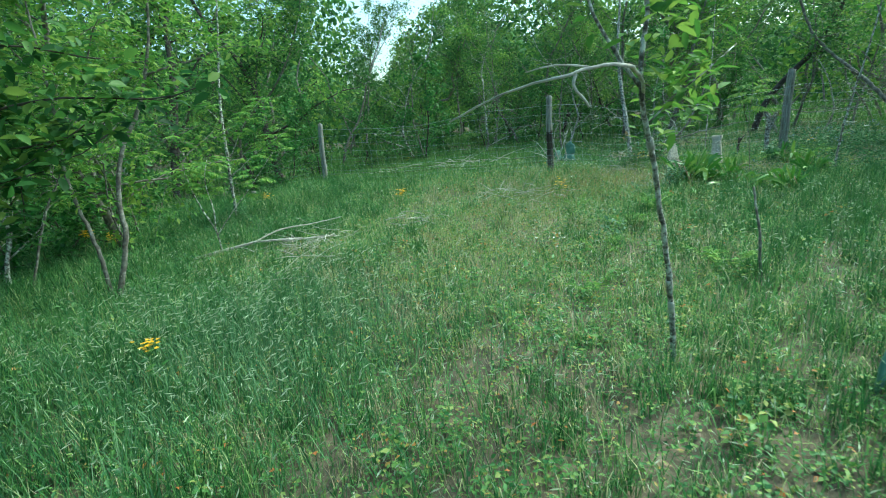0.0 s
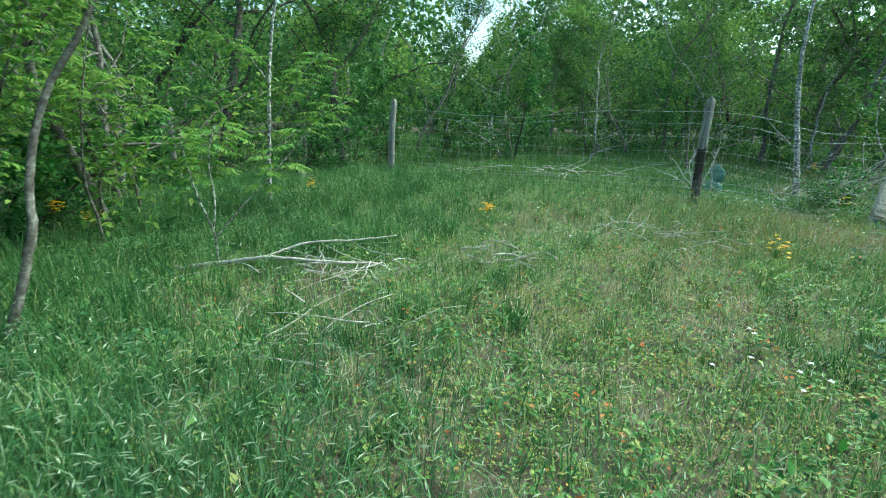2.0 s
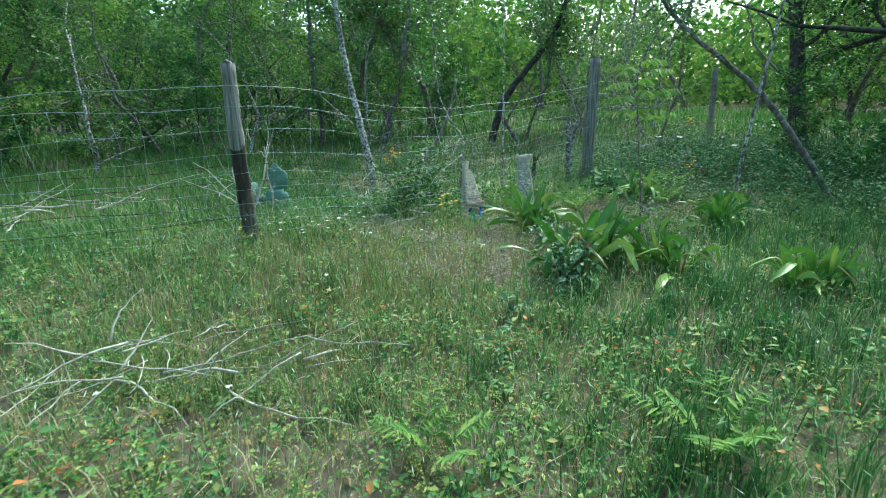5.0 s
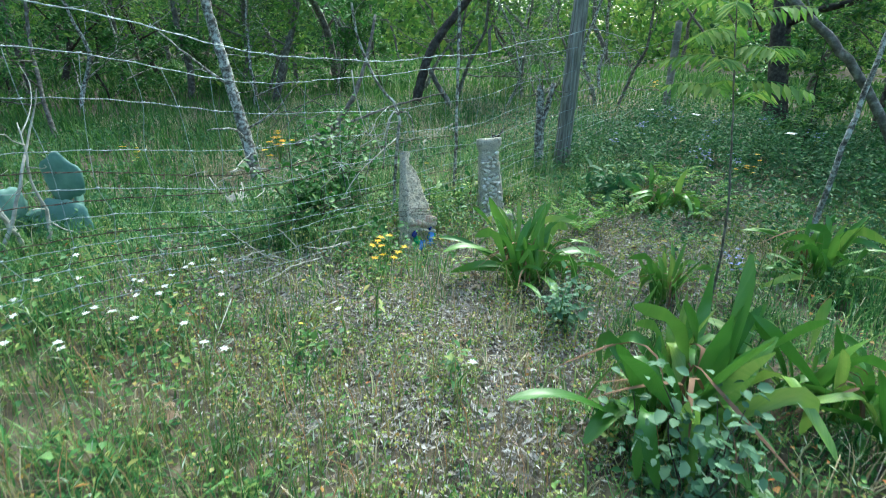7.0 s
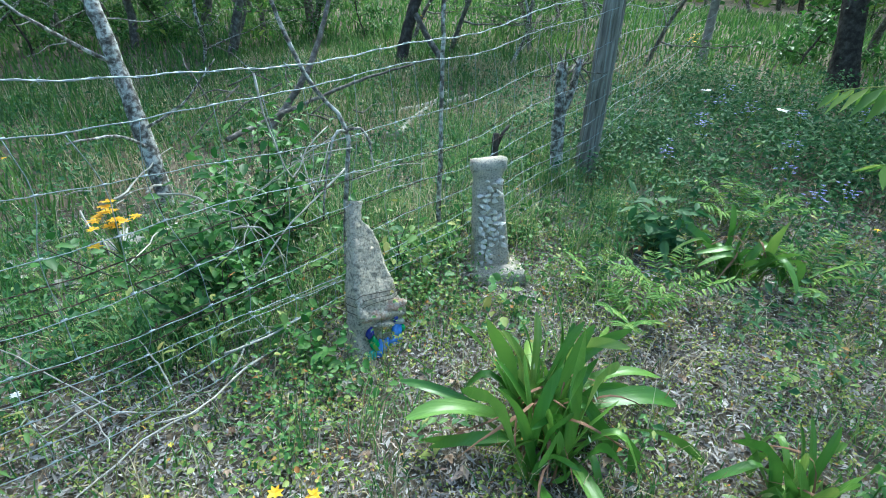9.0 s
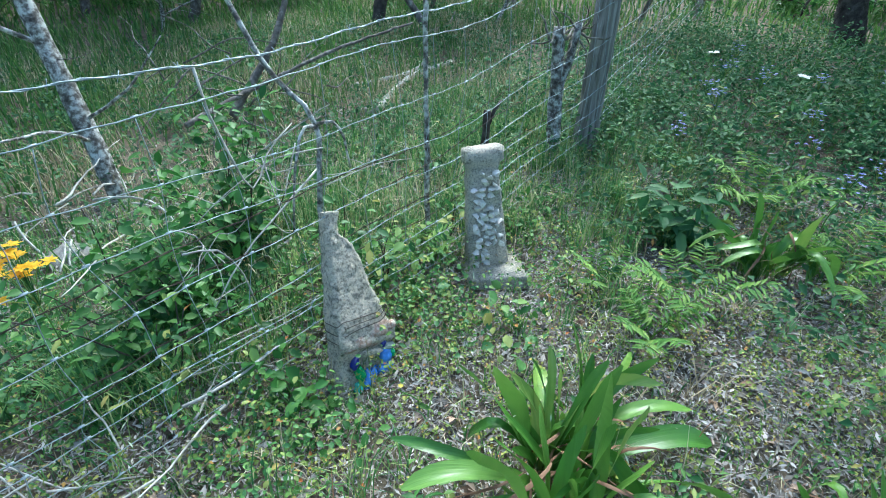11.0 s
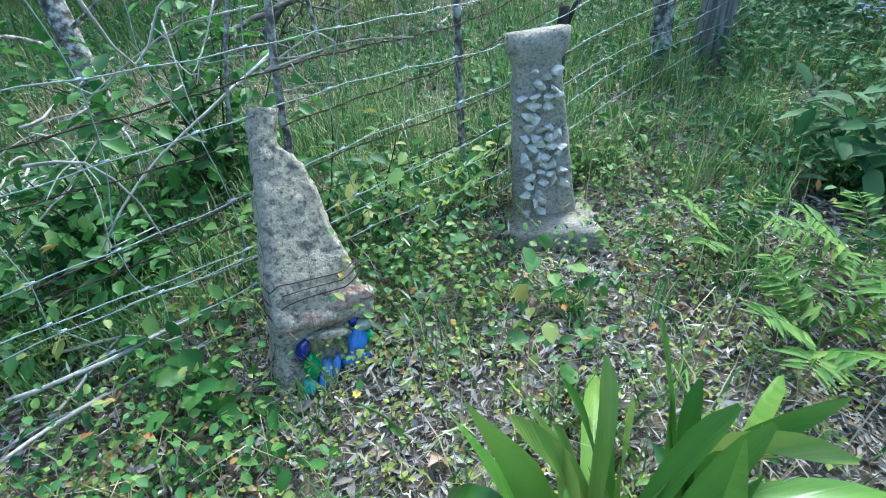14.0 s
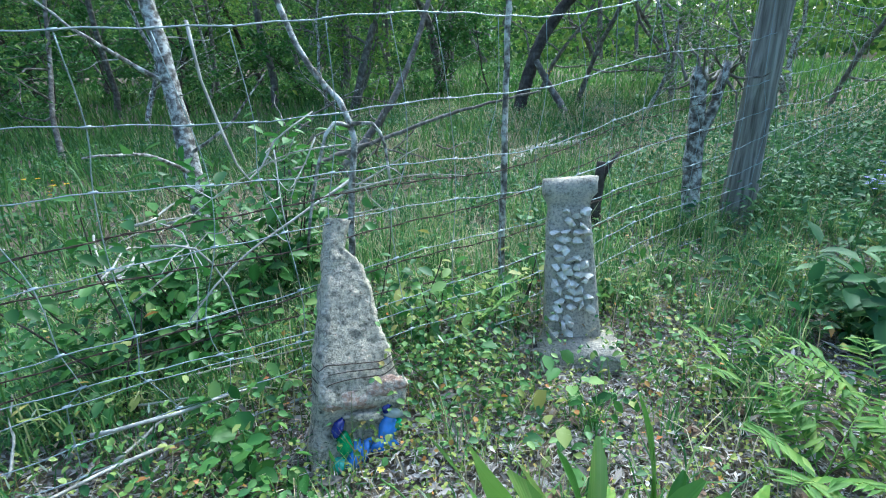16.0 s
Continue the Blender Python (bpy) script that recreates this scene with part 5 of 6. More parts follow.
stem_thing("fallen_limb", b, [([(7.75, 14.35, 1.1), (7.9, 14.2, 0.75), (7.98, 13.95, 0.42)], 0.035, 0.05), ([(7.4, 14.4, 0.42), (7.9, 14.0, 0.45), (8.6, 13.5, 0.47)], 0.035, 0.02), ([(7.6, 13.9, 0.42), (8.1, 13.8, 0.5), (8.4, 13.9, 0.62)], 0.02, 0.01)], "bark_grey", "grey fallen limbs lying in the grass", "dead branch", None, seed=14)
b = (5.2, 12.6, hz(5.2, 12.6))
q = np.random.default_rng(66)
s1 = [(4.7, 12.7, 0.42), (5.1, 12.7, 0.85), (5.4, 12.8, 1.3), (5.6, 12.9, 1.7)]
dead = [(limb(q, (4.9 + q.uniform(-0.4, 0.4), 12.6 + q.normal(0, 0.2), hz(5, 12.6) + q.uniform(0.02, 0.5)), q.normal(0, 1, 3) * [1, 1, 0.4], q.uniform(0.3, 0.9), 0.5, -0.1, 5), 0.007, 0.002) for _ in range(26)]
brush = stem_thing("dead_brush", b, [(s1, 0.03, 0.015), ([(4.3, 12.5, 0.5), (4.9, 12.6, 0.62), (5.6, 12.5, 0.8), (6.2, 12.4, 0.9)], 0.02, 0.008)], "bark_grey", "tangle of grey dead branches behind the fence", "dead brush", None, seed=15)
for i, (cv, r0, r1) in enumerate(dead):
    piece("branch", stems([(cv, r0, r1)], "bark_grey", b, 5, 0.1, i), brush)
b = (6.3, 12.9, hz(6.3, 12.9))
stem_thing("fallen_limb", b, [([(5.6, 12.2, hz(5.6, 12.2) + 0.04), (6.3, 12.6, hz(6.3, 12.6) + 0.06), (7.0, 12.7, hz(7, 12.7) + 0.05)], 0.03, 0.02), ([(5.9, 12.9, 0.36), (6.4, 12.7, 0.42), (6.9, 12.9, 0.45)], 0.02, 0.012)], "bleached", "bleached fallen limb in the dry grass", "dead branch", None, seed=16)
# leaning trunk and thin tree across the path ahead
b = (6.62, 7.95, hz(6.62, 7.95))
s1 = [(6.62, 7.95, 0.1), (6.4, 8.3, 0.75), (6.2, 8.65, 1.3), (6.05, 9.0, 1.66), (5.9, 9.3, 1.95), (5.7, 9.6, 2.4), (5.5, 9.8, 3.2)]
s2 = [(6.1, 8.95, 1.6), (5.85, 8.95, 1.72), (5.7, 9.0, 1.70)]
tw = twigs_from(s1[3:], 8, 0.8, 71, 0.008, 0.2)
stem_thing("leaning_tree", b, [(s1, 0.036, 0.016), (s2, 0.012, 0.005)] + tw, "bark_grey", "slim bare trunk leaning over the undergrowth", "tree", spray(tw, 900, 0.075, 72, 0.1), "canopy", 17)
b = (5.05, 8.0, hz(5.05, 8.0))
s1 = [(5.55, 8.55, 0.1), (5.62, 8.5, 1.0), (5.8, 8.45, 1.96), (5.95, 8.4, 3.0)]
stem_thing("thin_tree", (5.55, 8.55, hz(5.55, 8.55)), [(s1, 0.018, 0.008)], "bark_pale", "thin pale leaning stem in the forbs", "sapling", None, seed=18)

# bright feather-leaved sapling by the path
b = (4.42, 8.70, hz(4.42, 8.70))
s1 = [(4.42, 8.70, 0.1), (4.38, 8.70, 0.6), (4.38, 8.76, 1.05), (4.44, 8.84, 1.4), (4.46, 8.88, 1.62)]
q = np.random.default_rng(91)
tbs, sets = Tubes(), []
ps = spline(s1, 0.05)
for i in range(14):
    s = ps[int(len(ps) * (0.70 + 0.30 * i / 14))] if i < 13 else ps[-1]
    a = i * 2.4 + q.uniform(-0.3, 0.3)
    st, lv = pinnate_arrays(s, (math.cos(a), math.sin(a), q.uniform(0.1, 0.5)), q.uniform(0.30, 0.44), 10, 0.088, 0.30, q, 0.30, 0.7)
    tbs.add(st - np.asarray(b), 0.0026, 0.0012, 5)
    sets.append(lv)
stem_thing("feather_leaf_sapling", b, [(s1, 0.007, 0.003)], "bark_grey", "young sapling with long drooping bright green feather leaves", "sapling", join_arrays(sets), "canopy_light", 19, "", tbs)


def fern_clump(x, y, n, length, seed, label, mat="pinnate"):
    b = (x, y, hz(x, y))
    q = np.random.default_rng(seed)
    t = holder("feather_seedling", *b, label, "seedling", "feather-leaved seedlings")
    for i in range(n):
        a = i * 2.4 + q.uniform(-0.4, 0.4)
        st, lv = pinnate_arrays((x + q.normal(0, 0.02), y + q.normal(0, 0.02), b[2] + 0.02), (math.cos(a), math.sin(a), q.uniform(0.9, 2.2)), length * 1.2 * q.uniform(0.75, 1.15), 11, length * 0.21, 0.22, q, 0.34, 0.12)
        tb = Tubes().add(st - np.asarray(b), 0.0018, 0.0008, 4)
        co, fl, sz = join_arrays([(np.vstack(tb.co), np.concatenate(tb.flat), np.concatenate(tb.sizes)), (lv[0] - np.asarray(b), lv[1], lv[2])])
        piece("compound_leaf", mesh_of("compound_leaf", co, fl, sz, M[mat]), t)


for k, (x, y, n, ln) in enumerate([(4.66, 9.60, 9, 0.29), (4.96, 9.58, 7, 0.30), (4.88, 9.92, 5, 0.26), (4.42, 10.62, 6, 0.30), (5.5, 9.2, 8, 0.34), (1.75, 6.15, 7, 0.34), (1.2, 5.3, 6, 0.30), (2.3, 6.9, 7, 0.34), (0.9, 4.3, 5, 0.28), (2.0, 4.6, 7, 0.36), (6.0, 9.6, 8, 0.42), (-2.2, 8.6, 5, 0.25), (1.5, 7.5, 6, 0.3)]):
    fern_clump(x, y, n, ln, 200 + k, "seedling with arching feather-shaped green leaves")


def round_plant(name, x, y, tall, n, size, spread, seed, mat, label, category, wide=0.6, group=""):
    b = (x, y, hz(x, y))
    q = np.random.default_rng(seed)
    br = [(limb(q, (x, y, b[2] - 0.03), q.normal(0, spread, 3) * [1, 1, 0] + [0, 0, 1], tall * q.uniform(0.6, 1.1), 0.25, 0.1, 5), 0.004, 0.0015) for _ in range(max(3, n // 60))]
    return stem_thing(name, b, br, "weed" if tall < 0.4 else "bark_dark", label, category, spray(br, n, size, seed + 1, spread * 0.14, wide), mat, seed, group)


round_plant("leafy_bush", 3.58, 10.95, 0.46, 800, 0.05, 0.42, 301, "shrub", "dense dark green bush behind the wire", "bush", 0.55)
round_plant("leafy_bush", 3.95, 11.25, 0.75, 700, 0.06, 0.5, 302, "shrub", "leafy bush growing behind the wire", "bush", 0.55)
round_plant("leafy_bush", 3.40, 10.85, 0.80, 150, 0.048, 0.3, 303, "shrub", "sparse climbing shoots with oval leaves on the wire", "bush", 0.6)
round_plant("oval_leaf_plant", 3.64, 10.37, 0.20, 70, 0.055, 0.5, 304, "shrub", "low plant with rounded green leaves beside the marker", "plant", 0.75)
round_plant("oval_leaf_plant", 4.30, 10.10, 0.14, 60, 0.05, 0.6, 305, "weed", "low plant with rounded green leaves between the markers", "plant", 0.75)
for k, (x, y, tall) in enumerate([(4.22, 10.42, 0.18), (4.12, 10.30, 0.13), (4.34, 10.50, 0.16), (4.28, 10.24, 0.10), (4.02, 10.52, 0.17), (3.55, 10.20, 0.10), (3.42, 10.35, 0.12), (4.98, 10.30, 0.12), (4.72, 10.06, 0.09), (3.28, 10.05, 0.09)]):
    round_plant("low_bush", x, y, tall, 520, 0.021, 0.75, 320 + k, "weed", "mound of small yellow-green leaves beside the markers", "plant", 0.7, "mounded weeds")
for k, (x, y, tall, n, size) in enumerate([(3.68, 10.16, 0.16, 46, 0.042), (3.72, 10.62, 0.30, 70, 0.045), (4.44, 10.02, 0.16, 40, 0.04), (3.36, 10.72, 0.40, 120, 0.038), (3.20, 10.75, 0.32, 90, 0.036), (4.30, 10.66, 0.42, 80, 0.05), (4.10, 10.72, 0.5, 90, 0.05), (4.62, 10.62, 0.4, 70, 0.05), (5.25, 10.45, 0.2, 70, 0.045)]):
    round_plant("oval_leaf_plant", x, y, tall, n, size, 0.4, 340 + k, ("shrub", "weed")[k % 2], "leafy shoot with oval green leaves near the wire", "plant", 0.6, "leafy shoots by the wire")
round_plant("oval_leaf_plant", 2.55, 8.25, 0.20, 40, 0.07, 0.4, 307, "feather", "blue-green leafy weed in the thin grass", "plant", 0.45)
round_plant("oval_leaf_plant", 1.55, 5.95, 0.22, 60, 0.06, 0.4, 308, "feather", "blue-green leafy weed in the meadow", "plant", 0.5)
round_plant("oval_leaf_plant", 0.55, 4.75, 0.12, 40, 0.08, 0.7, 309, "shrub", "broad-leaved weed rosette in the meadow", "plant", 0.5)
round_plant("oval_leaf_plant", -0.6, 6.3, 0.13, 40, 0.08, 0.7, 310, "shrub", "broad-leaved weed rosette in the meadow", "plant", 0.5)
round_plant("divided_leaf_plant", 3.02, 8.28, 0.42, 420, 0.036, 0.35, 311, "feather", "blue-green plant with finely divided leaves before the lily", "plant", 0.7)
round_plant("divided_leaf_plant", 3.72, 9.14, 0.30, 260, 0.034, 0.35, 312, "feather", "blue-green plant with finely divided leaves before the lily", "plant", 0.7)
round_plant("divided_leaf_plant", 5.45, 9.75, 0.42, 200, 0.10, 0.4, 313, "forb", "tall dark green plant with divided leaves", "plant", 0.4)

# cactus and dead bush behind the dark post
b = (2.24, 11.7, hz(2.24, 11.7))
cac = holder("prickly_pear", *b, "blue-green prickly pear with round flat pads", "cactus")


def pad(x, y, z, r, turn, tilt, seed):
    bm = chunk(1.0, seed, (r, 0.022, r * 1.12), 3)
    for v in bm.verts:
        v.co.x *= 0.92 + 0.1 * v.co.z / r
    bmesh.ops.rotate(bm, verts=bm.verts, matrix=Euler((radians(tilt), 0, radians(turn))).to_matrix())
    part("pad", bm, M["cactus"], cac, "", (x - b[0], y - b[1], z - b[2]), True)


pad(2.31, 11.66, 0.63, 0.125, -42, 5, 1)
pad(2.25, 11.58, 0.37, 0.155, -38, -14, 2)
pad(2.12, 11.72, 0.34, 0.11, 20, 12, 3)
pad(2.38, 11.80, 0.42, 0.10, 70, 8, 4)
pad(2.05, 11.65, 0.52, 0.09, 30, -6, 5)
b = (2.05, 11.35, hz(2.05, 11.35))
q = np.random.default_rng(98)
dead = [(limb(q, (2.0 + q.normal(0, 0.05), 11.35, b[2]), q.normal(0, 0.5, 3) * [1, 1, 0] + [0, 0, 1], q.uniform(0.5, 1.1), 0.5, 0.0, 6), 0.012, 0.003) for _ in range(9)]
dead += twigs_from(dead[0][0], 5, 0.4, 99) + twigs_from(dead[1][0], 5, 0.4, 100) + twigs_from(dead[2][0], 5, 0.4, 101)
stem_thing("dead_bush", b, dead, "bleached", "bleached leafless bush behind the dark post", "dead bush", None, seed=20)


b = (1.92, 2.82, hz(1.92, 2.82))
cac = holder("prickly_pear", *b, "blue-green prickly pear half hidden in the grass", "cactus")
pad(1.86, 2.84, b[2] + 0.15, 0.15, 40, 8, 6)
pad(2.02, 2.88, b[2] + 0.38, 0.12, 60, -8, 7)
pad(2.10, 2.78, b[2] + 0.13, 0.13, 20, 10, 8)

# fallen branches in the meadow
def on_ground(pts, lift=0.07):
    return [(x, y, hz(x, y) + lift + dz) for x, y, dz in pts]


b = (-2.4, 6.9, hz(-2.4, 6.9))
main = on_ground([(-3.46, 6.80, 0.0), (-3.05, 6.88, 0.06), (-2.75, 6.95, 0.10), (-2.45, 6.95, 0.10), (-2.1, 7.05, 0.06), (-1.75, 7.2, 0.03)])
m2_ = on_ground([(-2.75, 6.95, 0.10), (-2.4, 7.15, 0.18), (-2.0, 7.35, 0.2), (-1.7, 7.5, 0.22)])
q = np.random.default_rng(110)
tw = []
for i in range(48):
    s = (-2.0 + q.normal(0, 0.25), 7.1 + q.normal(0, 0.18))
    tw.append((limb(q, (s[0], s[1], hz(*s) + q.uniform(0.02, 0.16)), q.normal(0, 1, 3) * [1.3, 0.8, 0.18], q.uniform(0.25, 0.7), 0.25, -0.05, 5), q.uniform(0.003, 0.007), 0.0015))
fallen = stem_thing("fallen_branch", b, [(main, 0.022, 0.008), (m2_, 0.012, 0.005), (on_ground([(-3.2, 6.75, 0.0), (-3.3, 6.6, 0.0), (-3.25, 6.45, -0.02)]), 0.012, 0.005)], "bleached", "grey fallen branch with a fan of bleached twigs in the grass", "dead branch", None, seed=21)
for i, (cv, r0, r1) in enumerate(tw):
    piece("twig", stems([(cv, r0, r1)], "bleached", b, 5, 0.1, i), fallen)


def twig_pile(x, y, n, spread, length, seed, label, r=0.008):
    q = np.random.default_rng(seed)
    t = holder("twig_pile", x, y, hz(x, y), label, "twigs")
    o = (x, y, hz(x, y))
    for i in range(n):
        s = (x + q.normal(0, spread), y + q.normal(0, spread * 0.7))
        c = limb(q, (s[0], s[1], hz(*s) + q.uniform(0.06, 0.20)), q.normal(0, 1, 3) * [1.2, 0.8, 0.22], length * q.uniform(0.4, 1.2), 0.3, -0.05, 5)
        piece("twig", stems([(c, r * q.uniform(0.4, 1.0), 0.002)], "bleached", o, 5, 0.1, seed + i), t)


twig_pile(0.68, 8.90, 18, 0.16, 0.55, 120, "small heap of bleached twigs in the meadow")
twig_pile(1.10, 8.42, 12, 0.24, 0.7, 121, "bleached twigs lying in the meadow")
twig_pile(-0.68, 7.66, 18, 0.20, 0.36, 122, "rotting bark and twigs in the meadow", 0.013)
twig_pile(-1.7, 5.7, 12, 0.3, 0.6, 123, "bleached twigs lying in the grass")
twig_pile(-0.1, 12.4, 22, 0.7, 1.0, 124, "grey dead branches behind the fence", 0.012)
twig_pile(3.2, 10.55, 14, 0.25, 0.45, 125, "dry sticks under the wire", 0.006)
twig_pile(3.55, 11.9, 20, 0.4, 0.6, 126, "dry sticks behind the wire", 0.008)
twig_pile(-1.9, 1.9, 6, 0.25, 0.6, 127, "bare pale twigs in the tall grass", 0.006)


def stone(x, y, r, seed, label="grey half-buried stone in the leaf litter"):
    t = part("stone", chunk(1.0, seed, (r, r * 0.8, r * 0.5), 2), M["rock"], None, "", (x, y, hz(x, y) + r * 0.12))
    tagged(t, label, "stone", "half-buried stones")


for k, (x, y, r) in enumerate([(3.38, 11.85, 0.10), (3.05, 11.6, 0.06), (2.8, 11.5, 0.07), (3.15, 11.3, 0.04), (4.2, 9.95, 0.025), (3.9, 9.75, 0.03), (2.95, 9.6, 0.03), (3.4, 9.75, 0.022), (4.35, 9.5, 0.03), (5.6, 12.3, 0.08), (-4.7, 9.9, 0.10), (2.5, 9.3, 0.025), (4.9, 9.95, 0.03), (3.2, 9.2, 0.02)]):
    stone(x, y, r, 400 + k)
b = (-4.5, 11.65, hz(-4.5, 11.65))
stem_thing("old_stub_post", b, [([(-4.5, 11.65, -0.2), (-4.5, 11.65, 0.1), (-4.49, 11.66, 0.22)], 0.06, 0.05)], "post", "short grey stub of an old post", "post", None, seed=22, sides=10)

# ---------------------------------------------------------------- flowers


def petal_head(q, c, n, r, mat, wide=0.35, tilt=0.2):
    a = np.linspace(0, 2 * np.pi, n, endpoint=False) + q.uniform(0, 1)
    d = np.stack((np.cos(a), np.sin(a), np.full(n, tilt)), 1) + q.normal(0, 0.12, (n, 3))
    return leaf_arrays(np.repeat([c], n, 0), d, np.array([0, 0, 1.0]) + q.normal(0, 0.1, (n, 3)), r * q.uniform(0.85, 1.1, n), r * wide, 0.1, 0.1)


def flower(name, x, y, tall, heads, r, petals, mat, spread, seed, label, category, group, leaves=16, wide=0.38):
    b = (x, y, hz(x, y))
    q = np.random.default_rng(seed)
    tip = np.array([x + q.normal(0, 0.03), y + q.normal(0, 0.03), b[2] + tall * 0.8])
    cur = [([(x, y, b[2] - 0.03), (x + 0.01, y, b[2] + tall * 0.45), tuple(tip)], 0.0035, 0.002)]
    sets = []
    for i in range(heads):
        c = tip + q.normal(0, spread, 3) * [1, 1, 0.9] + [0, 0, tall * 0.16]
        cur.append((np.array([tip, (tip + c) / 2 + [0, 0, 0.005], c]), 0.0016, 0.001))
        sets.append(petal_head(q, c, petals, r, mat, wide))
    t = stem_thing(name, b, cur, "weed", label, category, spray(cur[:1], leaves, 0.05, seed + 1, 0.02, 0.3) if leaves else None, "weed", seed, group)
    co, fl, sz = join_arrays(sets)
    tagged(piece("petals", mesh_of("petals", co - np.asarray(b), fl, sz, M[mat]), t), kind="stuff")


YELLOW = [(1.07, 6.63, 0.58, 9, 0.021), (-0.93, 8.62, 0.36, 16, 0.030), (-3.72, 10.25, 0.25, 7, 0.016), (-1.25, 13.2, 0.3, 6, 0.018), (3.15, 10.63, 0.70, 11, 0.024), (3.04, 9.66, 0.42, 7, 0.020), (-1.95, 3.35, 0.38, 14, 0.017), (-4.90, 7.45, 0.34, 12, 0.030), (-5.20, 7.38, 0.44, 18, 0.032),
          (-5.3, 8.0, 0.26, 8, 0.03), (-3.47, 9.62, 0.34, 10, 0.026), (10.1, 11.7, 0.45, 12, 0.03), (5.45, 8.95, 0.5, 5, 0.018), (9.0, 15.6, 0.4, 6, 0.02), (3.05, 12.9, 0.3, 5, 0.018), (1.55, 10.0, 0.25, 4, 0.014)]
for k, (x, y, tall, heads, r) in enumerate(YELLOW):
    flower("yellow_wildflower", x, y, tall, int(heads * 1.5), r, 8, "yellow", 0.036, 500 + k, "yellow ragwort-like wildflower cluster on a thin stem", "flower", "yellow wildflowers", 16, 0.46)
q = random.Random(12)
for k in range(46):
    if k < 26:
        x, y = q.gauss(2.2, 0.22), q.gauss(10.15, 0.28)
    elif k < 34:
        x, y = q.gauss(0.6, 0.25), q.gauss(5.5, 0.3)
    elif k < 41:
        x, y = q.gauss(0.0, 0.5), q.gauss(8.6, 0.4)
    else:
        x, y = q.gauss(2.3, 0.4), q.gauss(9.2, 0.3)
    flower("white_daisy", x, y, q.uniform(0.12, 0.24), 1, 0.018, 9, "white_petal", 0.004, 600 + k, "small white daisy on a thin stem", "flower", "white daisies", 3, 0.5)
for k, (x, y, tall) in enumerate([(6.55, 9.75, 0.62), (6.3, 8.9, 0.6), (7.1, 10.3, 0.5)]):
    flower("white_poppy", x, y, tall, 1, 0.045, 6, "white_petal", 0.004, 660 + k, "white papery poppy flower", "flower", "white poppies", 8, 0.9)
for k, (x, y, tall) in enumerate([(6.28, 10.03, 0.50), (6.55, 10.2, 0.48), (6.7, 9.95, 0.55), (6.9, 10.2, 0.50), (6.5, 9.6, 0.45), (7.0, 9.7, 0.5), (6.2, 9.5, 0.4), (4.42, 8.72, 0.25), (7.3, 9.3, 0.5), (6.9, 8.9, 0.5), (5.7, 9.3, 0.45), (7.4, 10.3, 0.5), (6.1, 9.2, 0.4), (5.9, 10.1, 0.42)]):
    flower("blue_mistflower", x, y, tall, 16, 0.012, 9, "blue_petal", 0.028, 700 + k, "pale blue mistflower head above dark leaves", "flower", "blue mistflowers", 14, 0.3)
for k, (x, y) in enumerate([(0.15, 5.92), (0.9, 4.6), (-0.3, 5.2), (1.9, 8.6), (0.55, 4.3), (-1.2, 6.1)]):
    flower("orange_paintbrush", x, y, 0.13, 3, 0.014, 6, "orange_petal", 0.01, 740 + k, "small orange-red wildflower low in the grass", "flower", "orange wildflowers", 5, 0.5)
for k, (x, y) in enumerate([(3.05, 10.25), (3.0, 10.1), (0.1, 4.1), (0.45, 4.0), (2.75, 9.75), (3.9, 10.05)]):
    flower("yellow_bloom", x, y, 0.12, 1, 0.011, 6, "yellow_pale", 0.004, 760 + k, "single pale yellow flower in the litter", "flower", "single yellow flowers", 5, 0.8)

# ---------------------------------------------------------------- meadow plants, past counting
g = np.random.default_rng(21)


def lumpy(x, y, f=1.0, ph=0.0):
    return 0.5 + 0.25 * np.sin(1.9 * f * x + 1.3 * f * y + ph) + 0.25 * np.sin(3.7 * f * x - 2.9 * f * y + 2 * ph + 1)


def scatter(n, x0, x1, y0, y1, keep):
    x, y = g.uniform(x0, x1, n), g.uniform(y0, y1, n)
    ok = g.uniform(0, 1, n) < keep(x, y)
    return x[ok], y[ok]


def bare_zone(x, y):
    """0 in the meadow, 1 on the thin littered ground by the markers."""
    return sm((x - 1.9) / 1.3) * sm((y - 8.2) / 1.0) * sm((10.9 - y) / 0.5)


def worn_zone(x, y):
    return np.exp(-(((x - 0.2) / 1.5) ** 2 + ((y - 6.6) / 2.0) ** 2))


def left_lush(x, y):
    rag = 1.6 * (lumpy(x, y, 0.55, 3) - 0.5) + 0.8 * (lumpy(x, y, 1.7, 1) - 0.5)
    return np.clip(sm((-0.5 - x + rag) / 2.6) + sm((2.6 - y + rag) / 2.2) * 0.5, 0, 1)


def right_lush(x, y):
    rag = 1.2 * (lumpy(x, y, 0.8, 5) - 0.5) + 0.7 * (lumpy(x, y, 1.9, 2) - 0.5)
    return sm((x - 1.0 - 0.22 * (y - 4) + rag) / 1.4) * sm((8.6 - y + rag) / 1.2)


def shady(x, y):
    """Where the grass grows long and green under the trees on both sides of the meadow; its darker mix also stands in
    for their shade.
    """
    return np.maximum(left_lush(x, y), right_lush(x, y))


# short meadow grass
x, y = scatter(400000, -6.5, 7.5, -1.6, 12.2, lambda x, y: np.clip(0.14 + 0.55 * lumpy(x, y) + 0.75 * lumpy(x, y, 4.3, 2) * lumpy(x, y, 2.6, 5) - 0.38 * bare_zone(x, y) - 0.30 * worn_zone(x, y), 0.05, 1) * (1 - 0.7 * sm((3.6 - y) / 0.8) * sm((x - 2.0) / 0.8)) * (1 - 0.9 * sm((x - 4.0) / 1.2) * sm((6.5 - y) / 1.2)) * (1 - 0.6 * sm((1.2 - y) / 1.2)))
